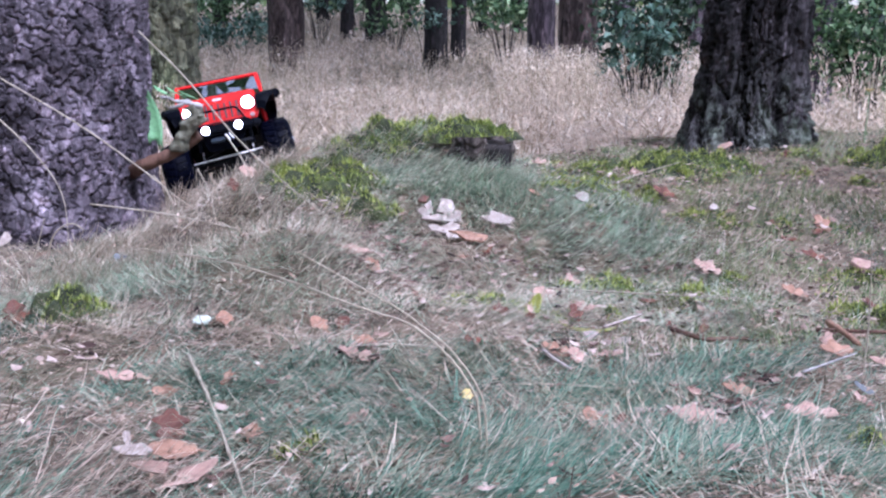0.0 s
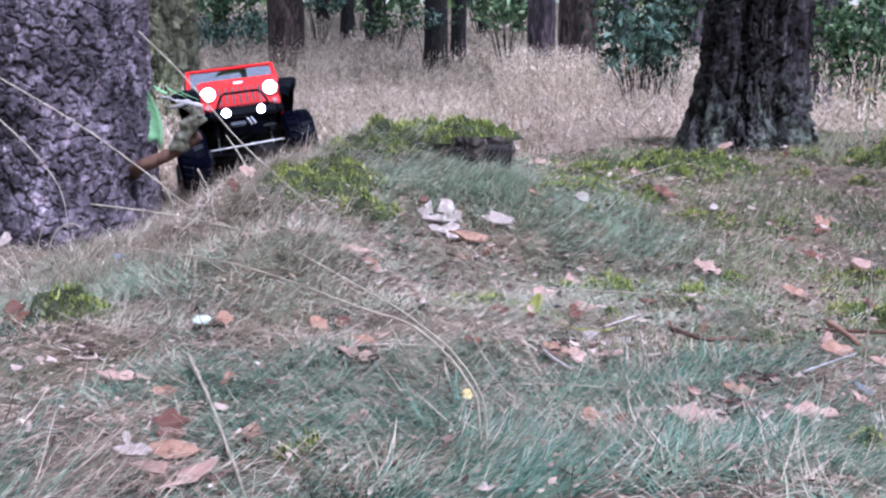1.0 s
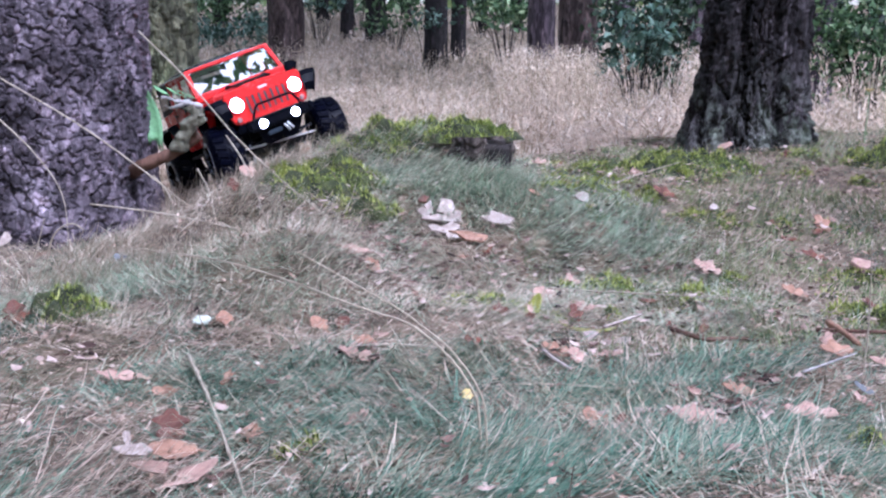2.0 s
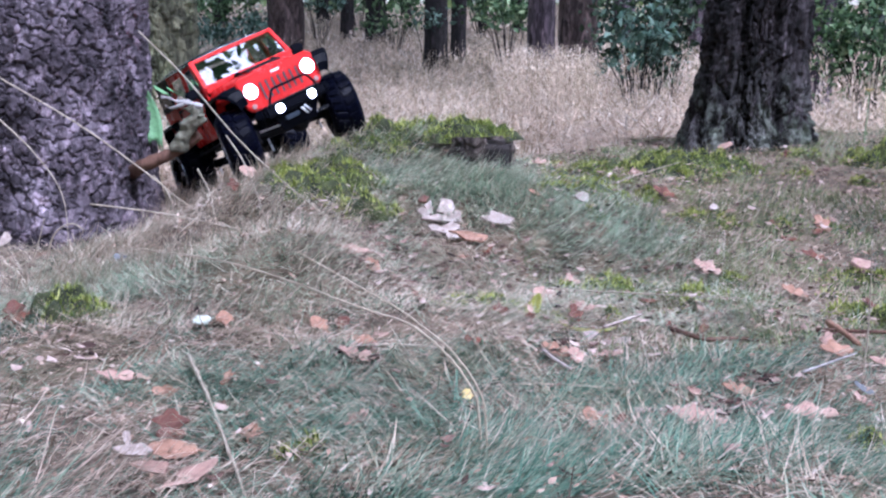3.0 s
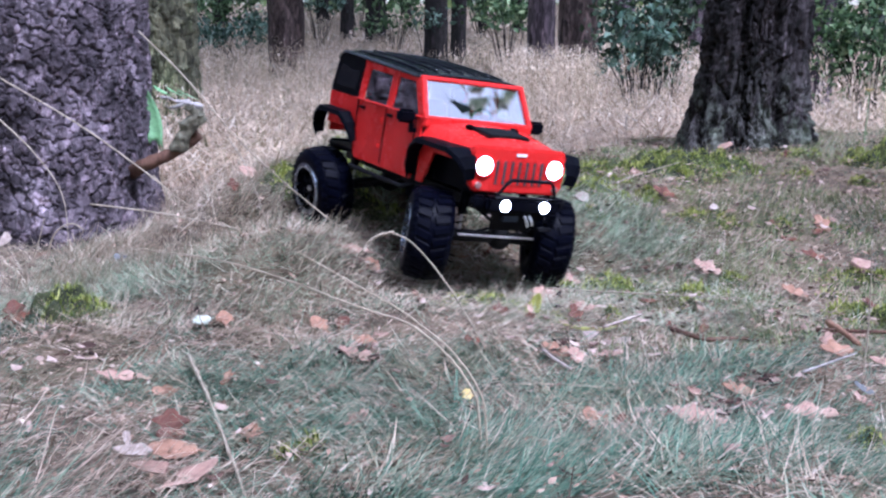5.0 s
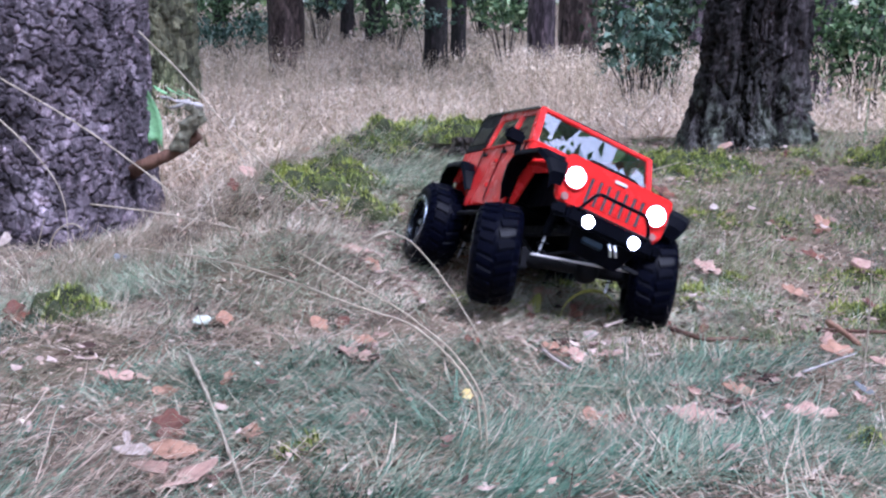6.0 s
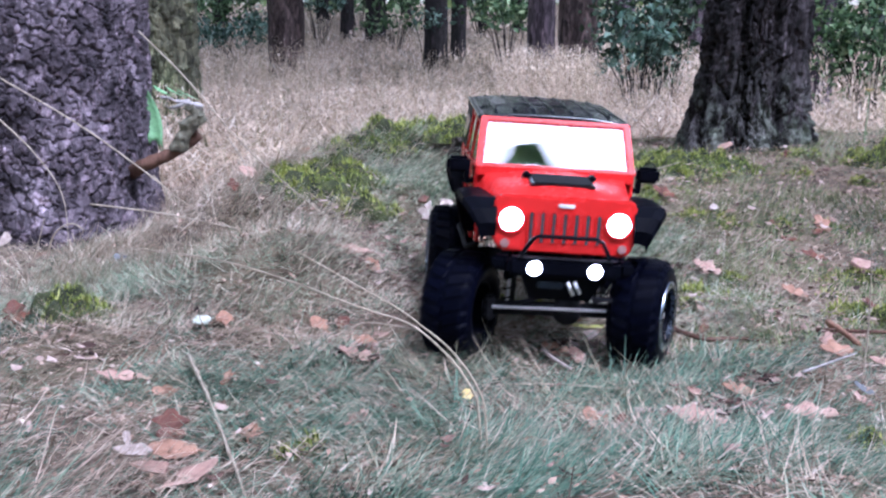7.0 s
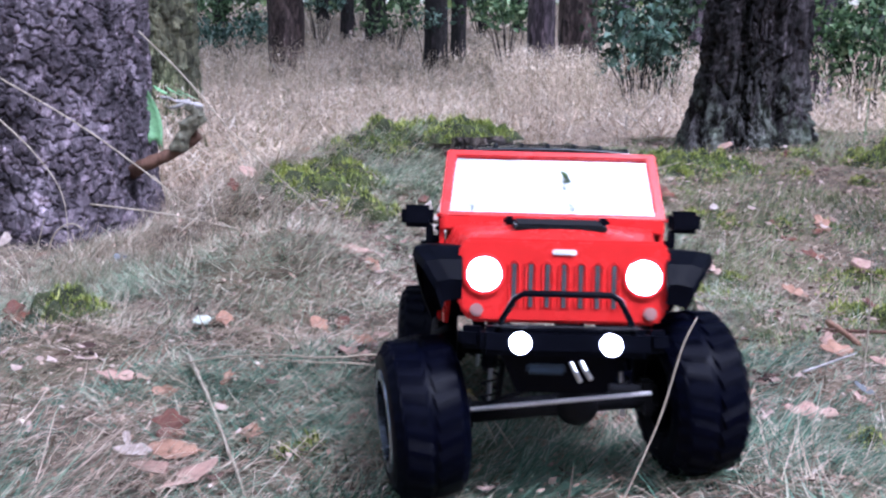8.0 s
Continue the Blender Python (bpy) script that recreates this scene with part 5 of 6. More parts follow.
chip(0.64, 1.83, (0.05, 0.03, 0.01), 35, PINK_LEAF, "pale pinkish bark piece on the slope", lift=0.012, tilt=20)
chip(0.47, 2.1, (0.022, 0.014, 0.005), 35, PALE_CHIP, "small white chip on the slope", lift=0.012, tilt=20)


def stick(points, radius, mat, label, name="stick", taper=0.6, category="stick"):
    points = bend(points)
    bm = tube(points, radius, None, 7, taper)
    for v in bm.verts:
        v.co += Vector((1, 1, 1)) * radius * 0.25 * noise.noise(v.co * 260)
    return tagged(part(name, bm, mat, None, "", True), label, category, name + "s")


def on_floor(points, lift):
    return [(x, y, ground_z(x, y) + lift) for x, y in points]


stick(on_floor([(0.191, 1.402), (0.218, 1.44), (0.247, 1.478)], 0.016), 0.0022, PALE_CHIP, "thin whitish peeled stick")
stick(on_floor([(0.463, 1.43), (0.464, 1.37), (0.462, 1.314)], 0.016), 0.0045, TAN_LEAF, "short tan stick on bare soil")
stick(on_floor([(0.108, 1.285), (0.12, 1.25), (0.133, 1.222)], 0.018), 0.0024, PALE_CHIP, "small whitish stick in fescue")
stick(on_floor([(0.27, 1.42), (0.30, 1.36), (0.33, 1.365), (0.36, 1.35)], 0.014), 0.003, DEAD_WOOD, "thin dark crooked twig on the soil")
stick(on_floor([(0.44, 1.40), (0.50, 1.38), (0.58, 1.37)], 0.014), 0.003, DEAD_WOOD, "dark twig half buried in litter")
stick(on_floor([(0.36, 1.18), (0.40, 1.22), (0.44, 1.26)], 0.02), 0.0014, GREY_WOOD, "thin grey twig over litter")

# dead stalks of tall grass
for pts, rad, text in (
        ([(-0.271, 1.26, 0.034), (-0.23, 1.14, 0.03), (-0.192, 1.02, 0.025), (-0.150, 0.88, 0.023)], 0.0026, "thick pale straw lying towards the front"),
        ([(0.055, 1.20, 0.020), (0.123, 1.19, 0.022), (0.217, 1.17, 0.020)], 0.0015, "pale green-white straw lying across fescue"),
        ([(0.139, 0.90, 0.016), (0.147, 0.90, 0.024), (0.225, 0.895, 0.022), (0.345, 0.89, 0.020)], 0.0014, "bent whitish straw at the front"),
        (on_floor([(0.14, 1.60), (0.26, 1.58), (0.40, 1.565)], 0.020), 0.0013, "long yellowish straw across moss"),
        ([(-0.72, 1.91, 0.328), (-0.569, 1.88, 0.245), (-0.462, 1.86, 0.173), (-0.37, 1.80, 0.118), (-0.243, 1.70, 0.080), (-0.135, 1.55, 0.05)], 0.0015, "long dead grass stalk arching from the pine"),
        ([(-0.671, 1.85, 0.249), (-0.619, 1.84, 0.20), (-0.573, 1.82, 0.138), (-0.56, 1.80, 0.05)], 0.0014, "dead grass stalk drooping at the pine's foot"),
        ([(-0.511, 1.75, 0.133), (-0.402, 1.72, 0.124), (-0.291, 1.70, 0.105), (-0.193, 1.68, 0.095), (-0.106, 1.68, 0.06)], 0.0015, "dead grass stalk leaning over the bank"),
        ([(-0.48, 1.95, 0.382), (-0.397, 1.90, 0.309), (-0.304, 1.85, 0.212), (-0.184, 1.75, 0.126), (-0.063, 1.60, 0.065), (0.010, 1.46, 0.012)], 0.0014, "tall dead grass stalk leaning before the bank"),
        ([(-0.374, 1.85, 0.174), (-0.352, 1.83, 0.137), (-0.337, 1.80, 0.08)], 0.0013, "short dead grass stalk beside the branch"),
        ([(-0.329, 1.85, 0.225), (-0.301, 1.83, 0.188), (-0.277, 1.80, 0.141), (-0.254, 1.78, 0.08)], 0.0013, "dead grass stalk standing on the bank"),
        ([(-0.43, 1.80, 0.17), (-0.405, 1.79, 0.14), (-0.39, 1.78, 0.09)], 0.0012, "short dead grass stalk before the pine"),
        ([(-0.387, 1.70, 0.085), (-0.362, 1.70, 0.108), (-0.34, 1.72, 0.126)], 0.0013, "short straw standing in matted grass"),
        ([(-0.31, 1.70, 0.08), (-0.27, 1.72, 0.10), (-0.25, 1.74, 0.125)], 0.0012, "short straw standing on the bank"),
        ([(0.425, 1.20, 0.0), (0.43, 1.20, 0.08), (0.425, 1.19, 0.17)], 0.0011, "thin upright grass stalk"),
        ([(0.29, 2.08, 0.125), (0.34, 2.10, 0.14), (0.42, 2.16, 0.155)], 0.0016, "pale straw leaning over moss"),
        ([(-0.055, 1.43, 0.0), (-0.035, 1.44, 0.03), (-0.018, 1.45, 0.05)], 0.0013, "short straw standing in grass"),
        ([(-0.60, 1.80, 0.02), (-0.58, 1.79, 0.08), (-0.55, 1.78, 0.10), (-0.53, 1.78, 0.09)], 0.0018, "curled tan stem at the pine's foot"),
        ([(-0.62, 1.78, 0.02), (-0.60, 1.78, 0.07), (-0.585, 1.77, 0.11)], 0.0014, "dead stem standing at the pine's foot")):
    stick(pts, rad * 0.95, STRAW, text, "grass_stalk", 0.5, "grass stalk")


def make_seedling():
    """A long green leaf and small leaflets beside the pine."""
    s = new("seedling")
    s.location = (-0.53, 2.20, ground_z(-0.53, 2.20))
    part("stem", tube([(0, 0, 0), (0.003, 0, 0.11), (-0.005, 0, 0.215)], 0.0025, None, 6, 0.5), GREEN_LEAF, s)
    own = bmesh.new()
    rows = []
    for i in range(12):
        q = i / 11
        c, hw = -0.010 + 0.022 * q, 0.006 + 0.0125 * math.sin(math.pi * min(1.0, q * 0.78 + 0.03)) ** 1.2
        rows.append([own.verts.new((c + u * hw, -0.006 * abs(u) - 0.012 * q * q, -0.092 * q)) for u in (-1, -0.5, 0, 0.5, 1)])
    for r0, r1 in zip(rows, rows[1:]):
        for k in range(4):
            own.faces.new((r0[k], r0[k + 1], r1[k + 1], r1[k]))
    last = rows[-1]
    own.faces.new((last[2], last[3], own.verts.new((0.0225, -0.016, -0.118))))
    own.faces.new((last[3], last[4], own.verts.new((0.0255, -0.016, -0.115))))
    own.faces.new((last[0], last[1], own.verts.new((0.000, -0.015, -0.101))))
    bmesh.ops.recalc_face_normals(own, faces=own.faces)
    bmesh.ops.solidify(own, geom=own.faces[:], thickness=0.0005)
    blade = part("long_leaf", own, GREEN_LEAF, s, "", True)
    blade.location = (0.010, -0.03, 0.232)
    for k, (ax, az, arz) in enumerate(((0.02, 0.225, 60), (0.045, 0.222, 75), (-0.02, 0.21, 120), (0.065, 0.218, 90))):
        leaflet = part("leaflet", leaf_mesh(0.035, 0.014, RNG, 0, 0.15), GREEN_LEAF, s, "", True)
        leaflet.matrix_local = pose(ax, 0.01, az, 25, 0, arz)
    return tagged(s, "green seedling with one long hanging leaf", "plant")


make_seedling()


def make_flower():
    f = new("yellow_flower")
    f.location = (0.95, 2.75, ground_z(0.95, 2.75))
    part("stem", tube([(0, 0, 0), (0.004, 0, 0.07), (0.006, 0, 0.128)], 0.001, None, 5, 0.7), GREEN_LEAF, f)
    bm = bmesh.new()
    for k in range(8):
        box((0.010, 0.005, 0.0014), (0.006 + 0.006 * math.cos(k * 0.785), 0.006 * math.sin(k * 0.785), 0.131), 0.0005, (0, -35, k * 45), bm)
    part("petals", bm, YELLOW, f)
    return tagged(f, "small yellow wild flower in dry grass", "flower")


make_flower()


def seed_stalk(x, y, high, label, nods=True):
    """A nodding grass stalk that the passing car pushes up and over; it turns about its foot."""
    ob = new("seed_stalk")
    ob.location = (x, y, ground_z(x, y) + 0.006)
    tip = -0.016 if nods else 0.002
    part("stem", tube(bend([(0, 0, 0), (0.004, 0, high * 0.5), (tip * 0.12, 0, high * 0.85), (tip, 0, high)]), 0.0011 if nods else 0.0009, None, 6, 0.7), STRAW, ob, "", True)
    if not nods:
        return tagged(ob, label, "grass stalk")
    bm = bmesh.new()
    for k in range(12):
        q = k / 11
        p = Vector((-0.012 - 0.038 * q, 0.002 * math.sin(k * 2.4), high * 0.985 + 0.006 * math.sin(q * 3.14)))
        tube([p, p + Vector((-0.004, 0.001 * math.cos(k), 0.001)), p + Vector((-0.009, 0.002 * math.cos(k), -0.001))], 0.0017, bm, 5, 0.3)
    tagged(part("seed_head", bm, STRAW, ob, "pale nodding seed head", True), kind="stuff")
    return tagged(ob, label, "grass stalk")


STALK_ONE = seed_stalk(0.050, 1.290, 0.172, "dead grass stalk with a nodding seed head")
STALK_TWO = seed_stalk(0.116, 0.800, 0.158, "bare dead grass stalk springing up before the car", False)


def arched_blade(x, y):
    """A limp yellow-green blade that rears up in an arch while the car passes over it; it turns about its foot."""
    ob = new("yellow_grass")
    ob.location = (x, y, ground_z(x, y) + 0.004)
    pts = bend([(0, 0, 0), (0.010, 0, 0.022), (0.030, 0, 0.036), (0.052, 0, 0.036), (0.070, 0, 0.024)])
    own = bmesh.new()
    rows = []
    for k, p in enumerate(pts):
        w = 0.0030 * math.sin(math.pi * (0.12 + 0.80 * k / (len(pts) - 1)))
        rows.append([own.verts.new((p.x, p.y - u * w * 0.5, p.z + u * w * 0.85)) for u in (-1, 0, 1)])
    for r0, r1 in zip(rows, rows[1:]):
        for k in range(2):
            own.faces.new((r0[k], r0[k + 1], r1[k + 1], r1[k]))
    bmesh.ops.recalc_face_normals(own, faces=own.faces)
    bmesh.ops.solidify(own, geom=own.faces[:], thickness=0.0006)
    part("blade", own, LIME_LEAF, ob, "", True)
    return tagged(ob, "limp yellow-green grass blade arching over bare soil", "grass blade")


ARCH = arched_blade(0.142, 1.470)


def sweeping_stalk(root, points, radius, label):
    """A long dead stalk that sweeps up and back from its foot until a wheel presses it down."""
    ob = new("grass_stalk")
    ob.location = root
    part("stem", tube(bend([(0.004, 0, -0.05)] + points), radius, None, 6, 0.7), PALE_STRAW, ob, "", True)
    return tagged(ob, label, "grass stalk")


SWEEP_ONE = sweeping_stalk((0.030, 1.005, 0.054), [(0.000, 0.000, 0.000), (-0.004, 0.000, 0.014), (-0.022, -0.002, 0.042), (-0.055, -0.002, 0.072), (-0.092, 0.005, 0.084), (-0.121, 0.035, 0.087), (-0.165, 0.095, 0.090), (-0.255, 0.195, 0.094), (-0.380, 0.315, 0.087)], 0.0012, "long straw-yellow dead grass stalk sweeping over the near grass")
SWEEP_TWO = sweeping_stalk((0.035, 0.995, 0.057), [(0.000, 0.000, 0.000), (-0.005, 0.000, 0.016), (-0.016, 0.000, 0.035), (-0.032, 0.000, 0.054), (-0.052, 0.002, 0.070), (-0.074, 0.005, 0.086), (-0.115, 0.035, 0.102), (-0.165, 0.095, 0.117)], 0.0010, "straw-yellow dead grass stalk beside a longer one")


# ---------------------------------------------------------------- the toy car (front towards -y, wheels on z = 0)
WHEEL_X, FRONT_Y, REAR_Y, RADIUS = 0.099, -0.162, 0.138, 0.061


def lathe(profile, bm=None, sides=48):
    """Turned about the x axis: profile of (x, radius)."""
    own = bmesh.new()
    rings = [[own.verts.new((x, r * math.cos(2 * math.pi * k / sides), r * math.sin(2 * math.pi * k / sides))) for k in range(sides)] for x, r in profile]
    for r0, r1 in zip(rings, rings[1:]):
        for k in range(sides):
            own.faces.new((r0[k], r0[(k + 1) % sides], r1[(k + 1) % sides], r1[k]))
    return join(own, bm)


def tread_mesh(sx):
    """One lug of the tyre with its shoulder."""
    bm = box((0.0205, 0.0105, 0.0026), (0, 0, 0), 0.0011, (0, 0, 0), None, 1)
    bmesh.ops.transform(bm, matrix=pose(sx * 0.0115, 0, 0.0586, 0, sx * 7, sx * 18), verts=bm.verts)
    own = box((0.004, 0.0080, 0.010), (0, 0, 0), 0.0012, (0, 0, 0), None, 1)
    bmesh.ops.transform(own, matrix=pose(sx * 0.0228, sx * 0.004, 0.0525, 0, -sx * 42, 0), verts=own.verts)
    join(own, bm)
    me = bpy.data.meshes.new("tread_block")
    bm.to_mesh(me)
    bm.free()
    me.materials.append(RUBBER)
    return me


TREAD = {s: tread_mesh(s) for s in (-1, 1)}


def make_wheel(car, side, y):
    w = new("wheel")
    w.parent = car
    w.location = (side * WHEEL_X, y, RADIUS)
    hw = 0.0272
    prof = [(-hw + 0.004, 0.030), (-hw, 0.036), (-hw - 0.0015, 0.044), (-hw + 0.001, 0.050), (-hw + 0.006, 0.0550), (-hw + 0.014, 0.0580), (0, 0.0592), (hw - 0.014, 0.0580), (hw - 0.006, 0.0550), (hw - 0.001, 0.050),
            (hw + 0.0015, 0.044), (hw, 0.036), (hw - 0.004, 0.030)]
    part("tyre", lathe(prof), RUBBER, w, "chunky black off-road tyre", True)
    for k in range(52):
        sx = 1 if k % 2 else -1
        block = new("tread_block", TREAD[sx])
        block.parent = w
        block.matrix_local = Matrix.Rotation(2 * math.pi * k / 52, 4, "X")
    bm = lathe([(side * 0.020, 0.0), (side * 0.020, 0.008), (side * 0.012, 0.014), (side * 0.010, 0.026), (side * 0.018, 0.029), (side * 0.0238, 0.030), (side * 0.0238, 0.034), (-side * 0.0238, 0.034), (-side * 0.0238, 0.028), (0, 0.027), (0, 0.0)], None, 36)
    for k in range(6):
        own = box((0.010, 0.008, 0.020), (0, 0, 0), 0.0015)
        bmesh.ops.transform(own, matrix=Matrix.Rotation(k * math.pi / 3, 4, "X") @ pose(side * 0.017, 0, 0.018, 0, -side * 12, 0), verts=own.verts)
        join(own, bm)
    part("rim", bm, BLACK, w, "black spoked rim")
    bm = lathe([(side * 0.0242, 0.031), (side * 0.0290, 0.031), (side * 0.0296, 0.034), (side * 0.0290, 0.038), (side * 0.0260, 0.039), (side * 0.0242, 0.031)], None, 40)
    ring = part("bead_ring", bm, RIM_WHITE, w, "pale metal bead ring")
    part("hub_nut", disc(0.004, 0.006, (side * 0.021, 0, 0), "x", None, 0.0008, 6), STEEL, w)
    return w


def body_shell(car):
    """Tub, bonnet, cabin sides and windscreen frame as one red shell, with open windows."""
    body = new("body")
    body.parent = car
    # lower tub with doors: side plates with thickness
    for s in (-1, 1):
        x0, x1 = 0.0898 * s, 0.0840 * s
        low = [(x0, -0.082, 0.122), (x0, 0.076, 0.122), (x0, 0.100, 0.162), (x0, 0.170, 0.160), (x0 * 0.995, 0.172, 0.207), (x0 * 0.995, -0.094, 0.207), (x0, -0.094, 0.17)]
        part("side_panel", prism(low, (-0.004 * s, 0, 0), None, 0.0012), RED, body)
        # door pillars and window surround up to the roof
        zt, zb = 0.2565, 0.2065

        def col(y0, y1, t0, t1, bm):
            prism([(x0 * 0.995, y0, zb), (x0 * 0.995, y1, zb), (x1, t1, zt), (x1, t0, zt)], (-0.004 * s, 0, 0), bm, 0.0008)
        bm = bmesh.new()
        col(-0.094, -0.083, -0.064, -0.054, bm)
        col(-0.012, 0.004, -0.012, 0.004, bm)
        col(0.070, 0.086, 0.070, 0.086, bm)
        prism([(x1 * 1.004, -0.064, 0.250), (x1 * 1.004, 0.086, 0.251), (x1 * 0.998, 0.086, 0.2635), (x1 * 0.998, -0.062, 0.2585)], (-0.005 * s, 0, 0), bm, 0.0008)
        part("door_frame", bm, RED, body)
        # seams and handles of the two doors
        for y in (-0.080, 0.000, 0.082):
            part("door_seam", box((0.0012, 0.0016, 0.078), (x0 + 0.0003 * s, y, 0.166)), BLACK, body)
        for y in (-0.012, 0.066):
            part("door_handle", box((0.004, 0.014, 0.004), (x0 + 0.002 * s, y, 0.196), 0.001), BLACK, body)
        for y in (-0.070, 0.012):
            for z in (0.15, 0.185):
                part("hinge", box((0.003, 0.008, 0.006), (x0 + 0.001 * s, y, z), 0.0008), RED, body)
        # belt line and sill edge
        part("belt_line", tube([(x0 * 0.997 + 0.001 * s, -0.094, 0.2065), (x0 * 0.997 + 0.001 * s, 0.086, 0.2065)], 0.0016, None, 6), RED, body)
        # side windows
        for y0, y1, t0, t1 in ((-0.083, -0.012, -0.054, -0.012), (0.004, 0.070, 0.004, 0.070)):
            part("side_window", prism([(x0 * 0.985, y0, zb), (x0 * 0.985, y1, zb), (x1 * 0.985, t1, 0.250), (x1 * 0.985, t0, 0.250)], (-0.001 * s, 0, 0)), GLASS, body, "tinted clear side window")
        # black rear quarter
        q = part("rear_quarter", prism([(x0 * 0.998, 0.086, 0.2075), (x0 * 0.998, 0.172, 0.2075), (x1, 0.166, 0.258), (x1, 0.154, 0.2665), (x1, 0.086, 0.2635)], (-0.004 * s, 0, 0), None, 0.001), BLACK, body, "black hardtop quarter panel")
        part("quarter_window", prism([(x0 * 1.0035, 0.096, 0.217), (x0 * 1.0035, 0.160, 0.217), (x1 * 1.012, 0.154, 0.250), (x1 * 1.012, 0.096, 0.250)], (-0.002 * s, 0, 0), None, 0.0006), DARK_PANE, q, "dark glossy quarter window")
    # rear wall with window
    part("tailgate", box((0.168, 0.004, 0.062), (0, 0.171, 0.178), 0.001), RED, body)
    part("rear_window", prism([(-0.082, 0.171, 0.208), (0.082, 0.171, 0.208), (0.080, 0.166, 0.252), (-0.080, 0.166, 0.252)], (0, -0.002, 0)), DARK_PANE, body)
    # bonnet: crowned sheet with rolled edges
    bm = bmesh.new()
    rows = []
    for k in range(15):
        t = k / 14
        y = -0.2035 + t * 0.111
        hw = 0.0735 + 0.0150 * t
        top = 0.1905 + 0.0135 * t ** 0.8 - 0.010 * (1 - t) ** 8
        row = []
        for u in np.linspace(-1, 1, 19):
            drop = 0.006 * abs(u) ** 2.2 + 0.022 * max(0.0, abs(u) - 0.9) / 0.1
            bulge = 0.0035 * max(0, 1 - (u / 0.5) ** 2) ** 0.5 * min(1, t * 3)
            row.append(bm.verts.new((u * hw, y, top - drop + bulge)))
        rows.append(row)
    for r0, r1 in zip(rows, rows[1:]):
        for a in range(18):
            bm.faces.new((r0[a], r0[a + 1], r1[a + 1], r1[a]))
    bonnet = part("bonnet", bm, RED, body, "glossy red bonnet", True)
    # bonnet vent
    vent = part("bonnet_vent", box((0.070, 0.046, 0.0036), (0, -0.149, 0.2000), 0.0014, (5, 0, 0)), ROOF, bonnet, "black mesh bonnet vent")
    for k in range(8):
        part("vent_rib", tube([(-0.031, -0.168 + 0.0054 * k, 0.2008 + 0.0005 * k), (0.031, -0.168 + 0.0054 * k, 0.2008 + 0.0005 * k)], 0.0011, None, 6), DARK_STEEL, bonnet)
    for x in (-0.036, 0.036):
        part("vent_catch", box((0.009, 0.014, 0.007), (x, -0.130, 0.2035), 0.0020), BLACK, bonnet)
    # inner wings under the bonnet edge
    for s in (-1, 1):
        wing = [(0.0735 * s, -0.202, 0.175), (0.086 * s, -0.094, 0.178), (0.086 * s, -0.094, 0.122), (0.084 * s, -0.105, 0.122), (0.080 * s, -0.12, 0.165), (0.0745 * s, -0.19, 0.165), (0.0735 * s, -0.202, 0.145)]
        part("wing", prism(wing, (-0.003 * s, 0, 0)), RED, body)
    # cowl and windscreen frame
    part("cowl", box((0.178, 0.014, 0.013), (0, -0.0925, 0.2015), 0.002), RED, body)
    lo, hi = Vector((0, -0.0945, 0.2035)), Vector((0, -0.0640, 0.2580))
    n = Vector((0, -(hi - lo).z, (hi - lo).y)).normalized()

    def on_screen(x, t, out=0.0):
        return Vector((x, 0, 0)) + lo.lerp(hi, t) + n * out
    bm = bmesh.new()
    for s in (-1, 1):
        prism([on_screen(0.0898 * s, 0.0), on_screen(0.0820 * s, 0.0), on_screen(0.0762 * s, 1.0), on_screen(0.0845 * s, 1.0)], n * 0.006, bm, 0.0012)
    prism([on_screen(-0.0893, 0.0), on_screen(0.0893, 0.0), on_screen(0.0888, 0.08), on_screen(-0.0888, 0.08)], n * 0.0055, bm, 0.001)
    prism([on_screen(-0.0848, 0.90), on_screen(0.0848, 0.90), on_screen(0.0843, 1.0), on_screen(-0.0843, 1.0)], n * 0.0058, bm, 0.0012)
    frame_ = part("windscreen_frame", bm, RED, body, "red windscreen frame")
    part("windscreen", prism([on_screen(-0.0835, 0.05, 0.002), on_screen(0.0835, 0.05, 0.002), on_screen(0.0778, 0.94, 0.002), on_screen(-0.0778, 0.94, 0.002)], n * 0.0012), GLASS, frame_, "clear windscreen mirroring the sky")
    return body


def roof_z(x, y):
    """Height of the hardtop: crowned across, rising a little to the rear, rounded down at its end."""
    u, t = min(1.0, abs(x) / 0.0858), (y + 0.0625) / 0.231
    return 0.2585 + 0.0100 * t + 0.0095 * (1 - u ** 3) * (0.55 + 0.45 * math.sin(math.pi * min(1, t * 1.15))) - 0.012 * max(0.0, t - 0.94) / 0.06


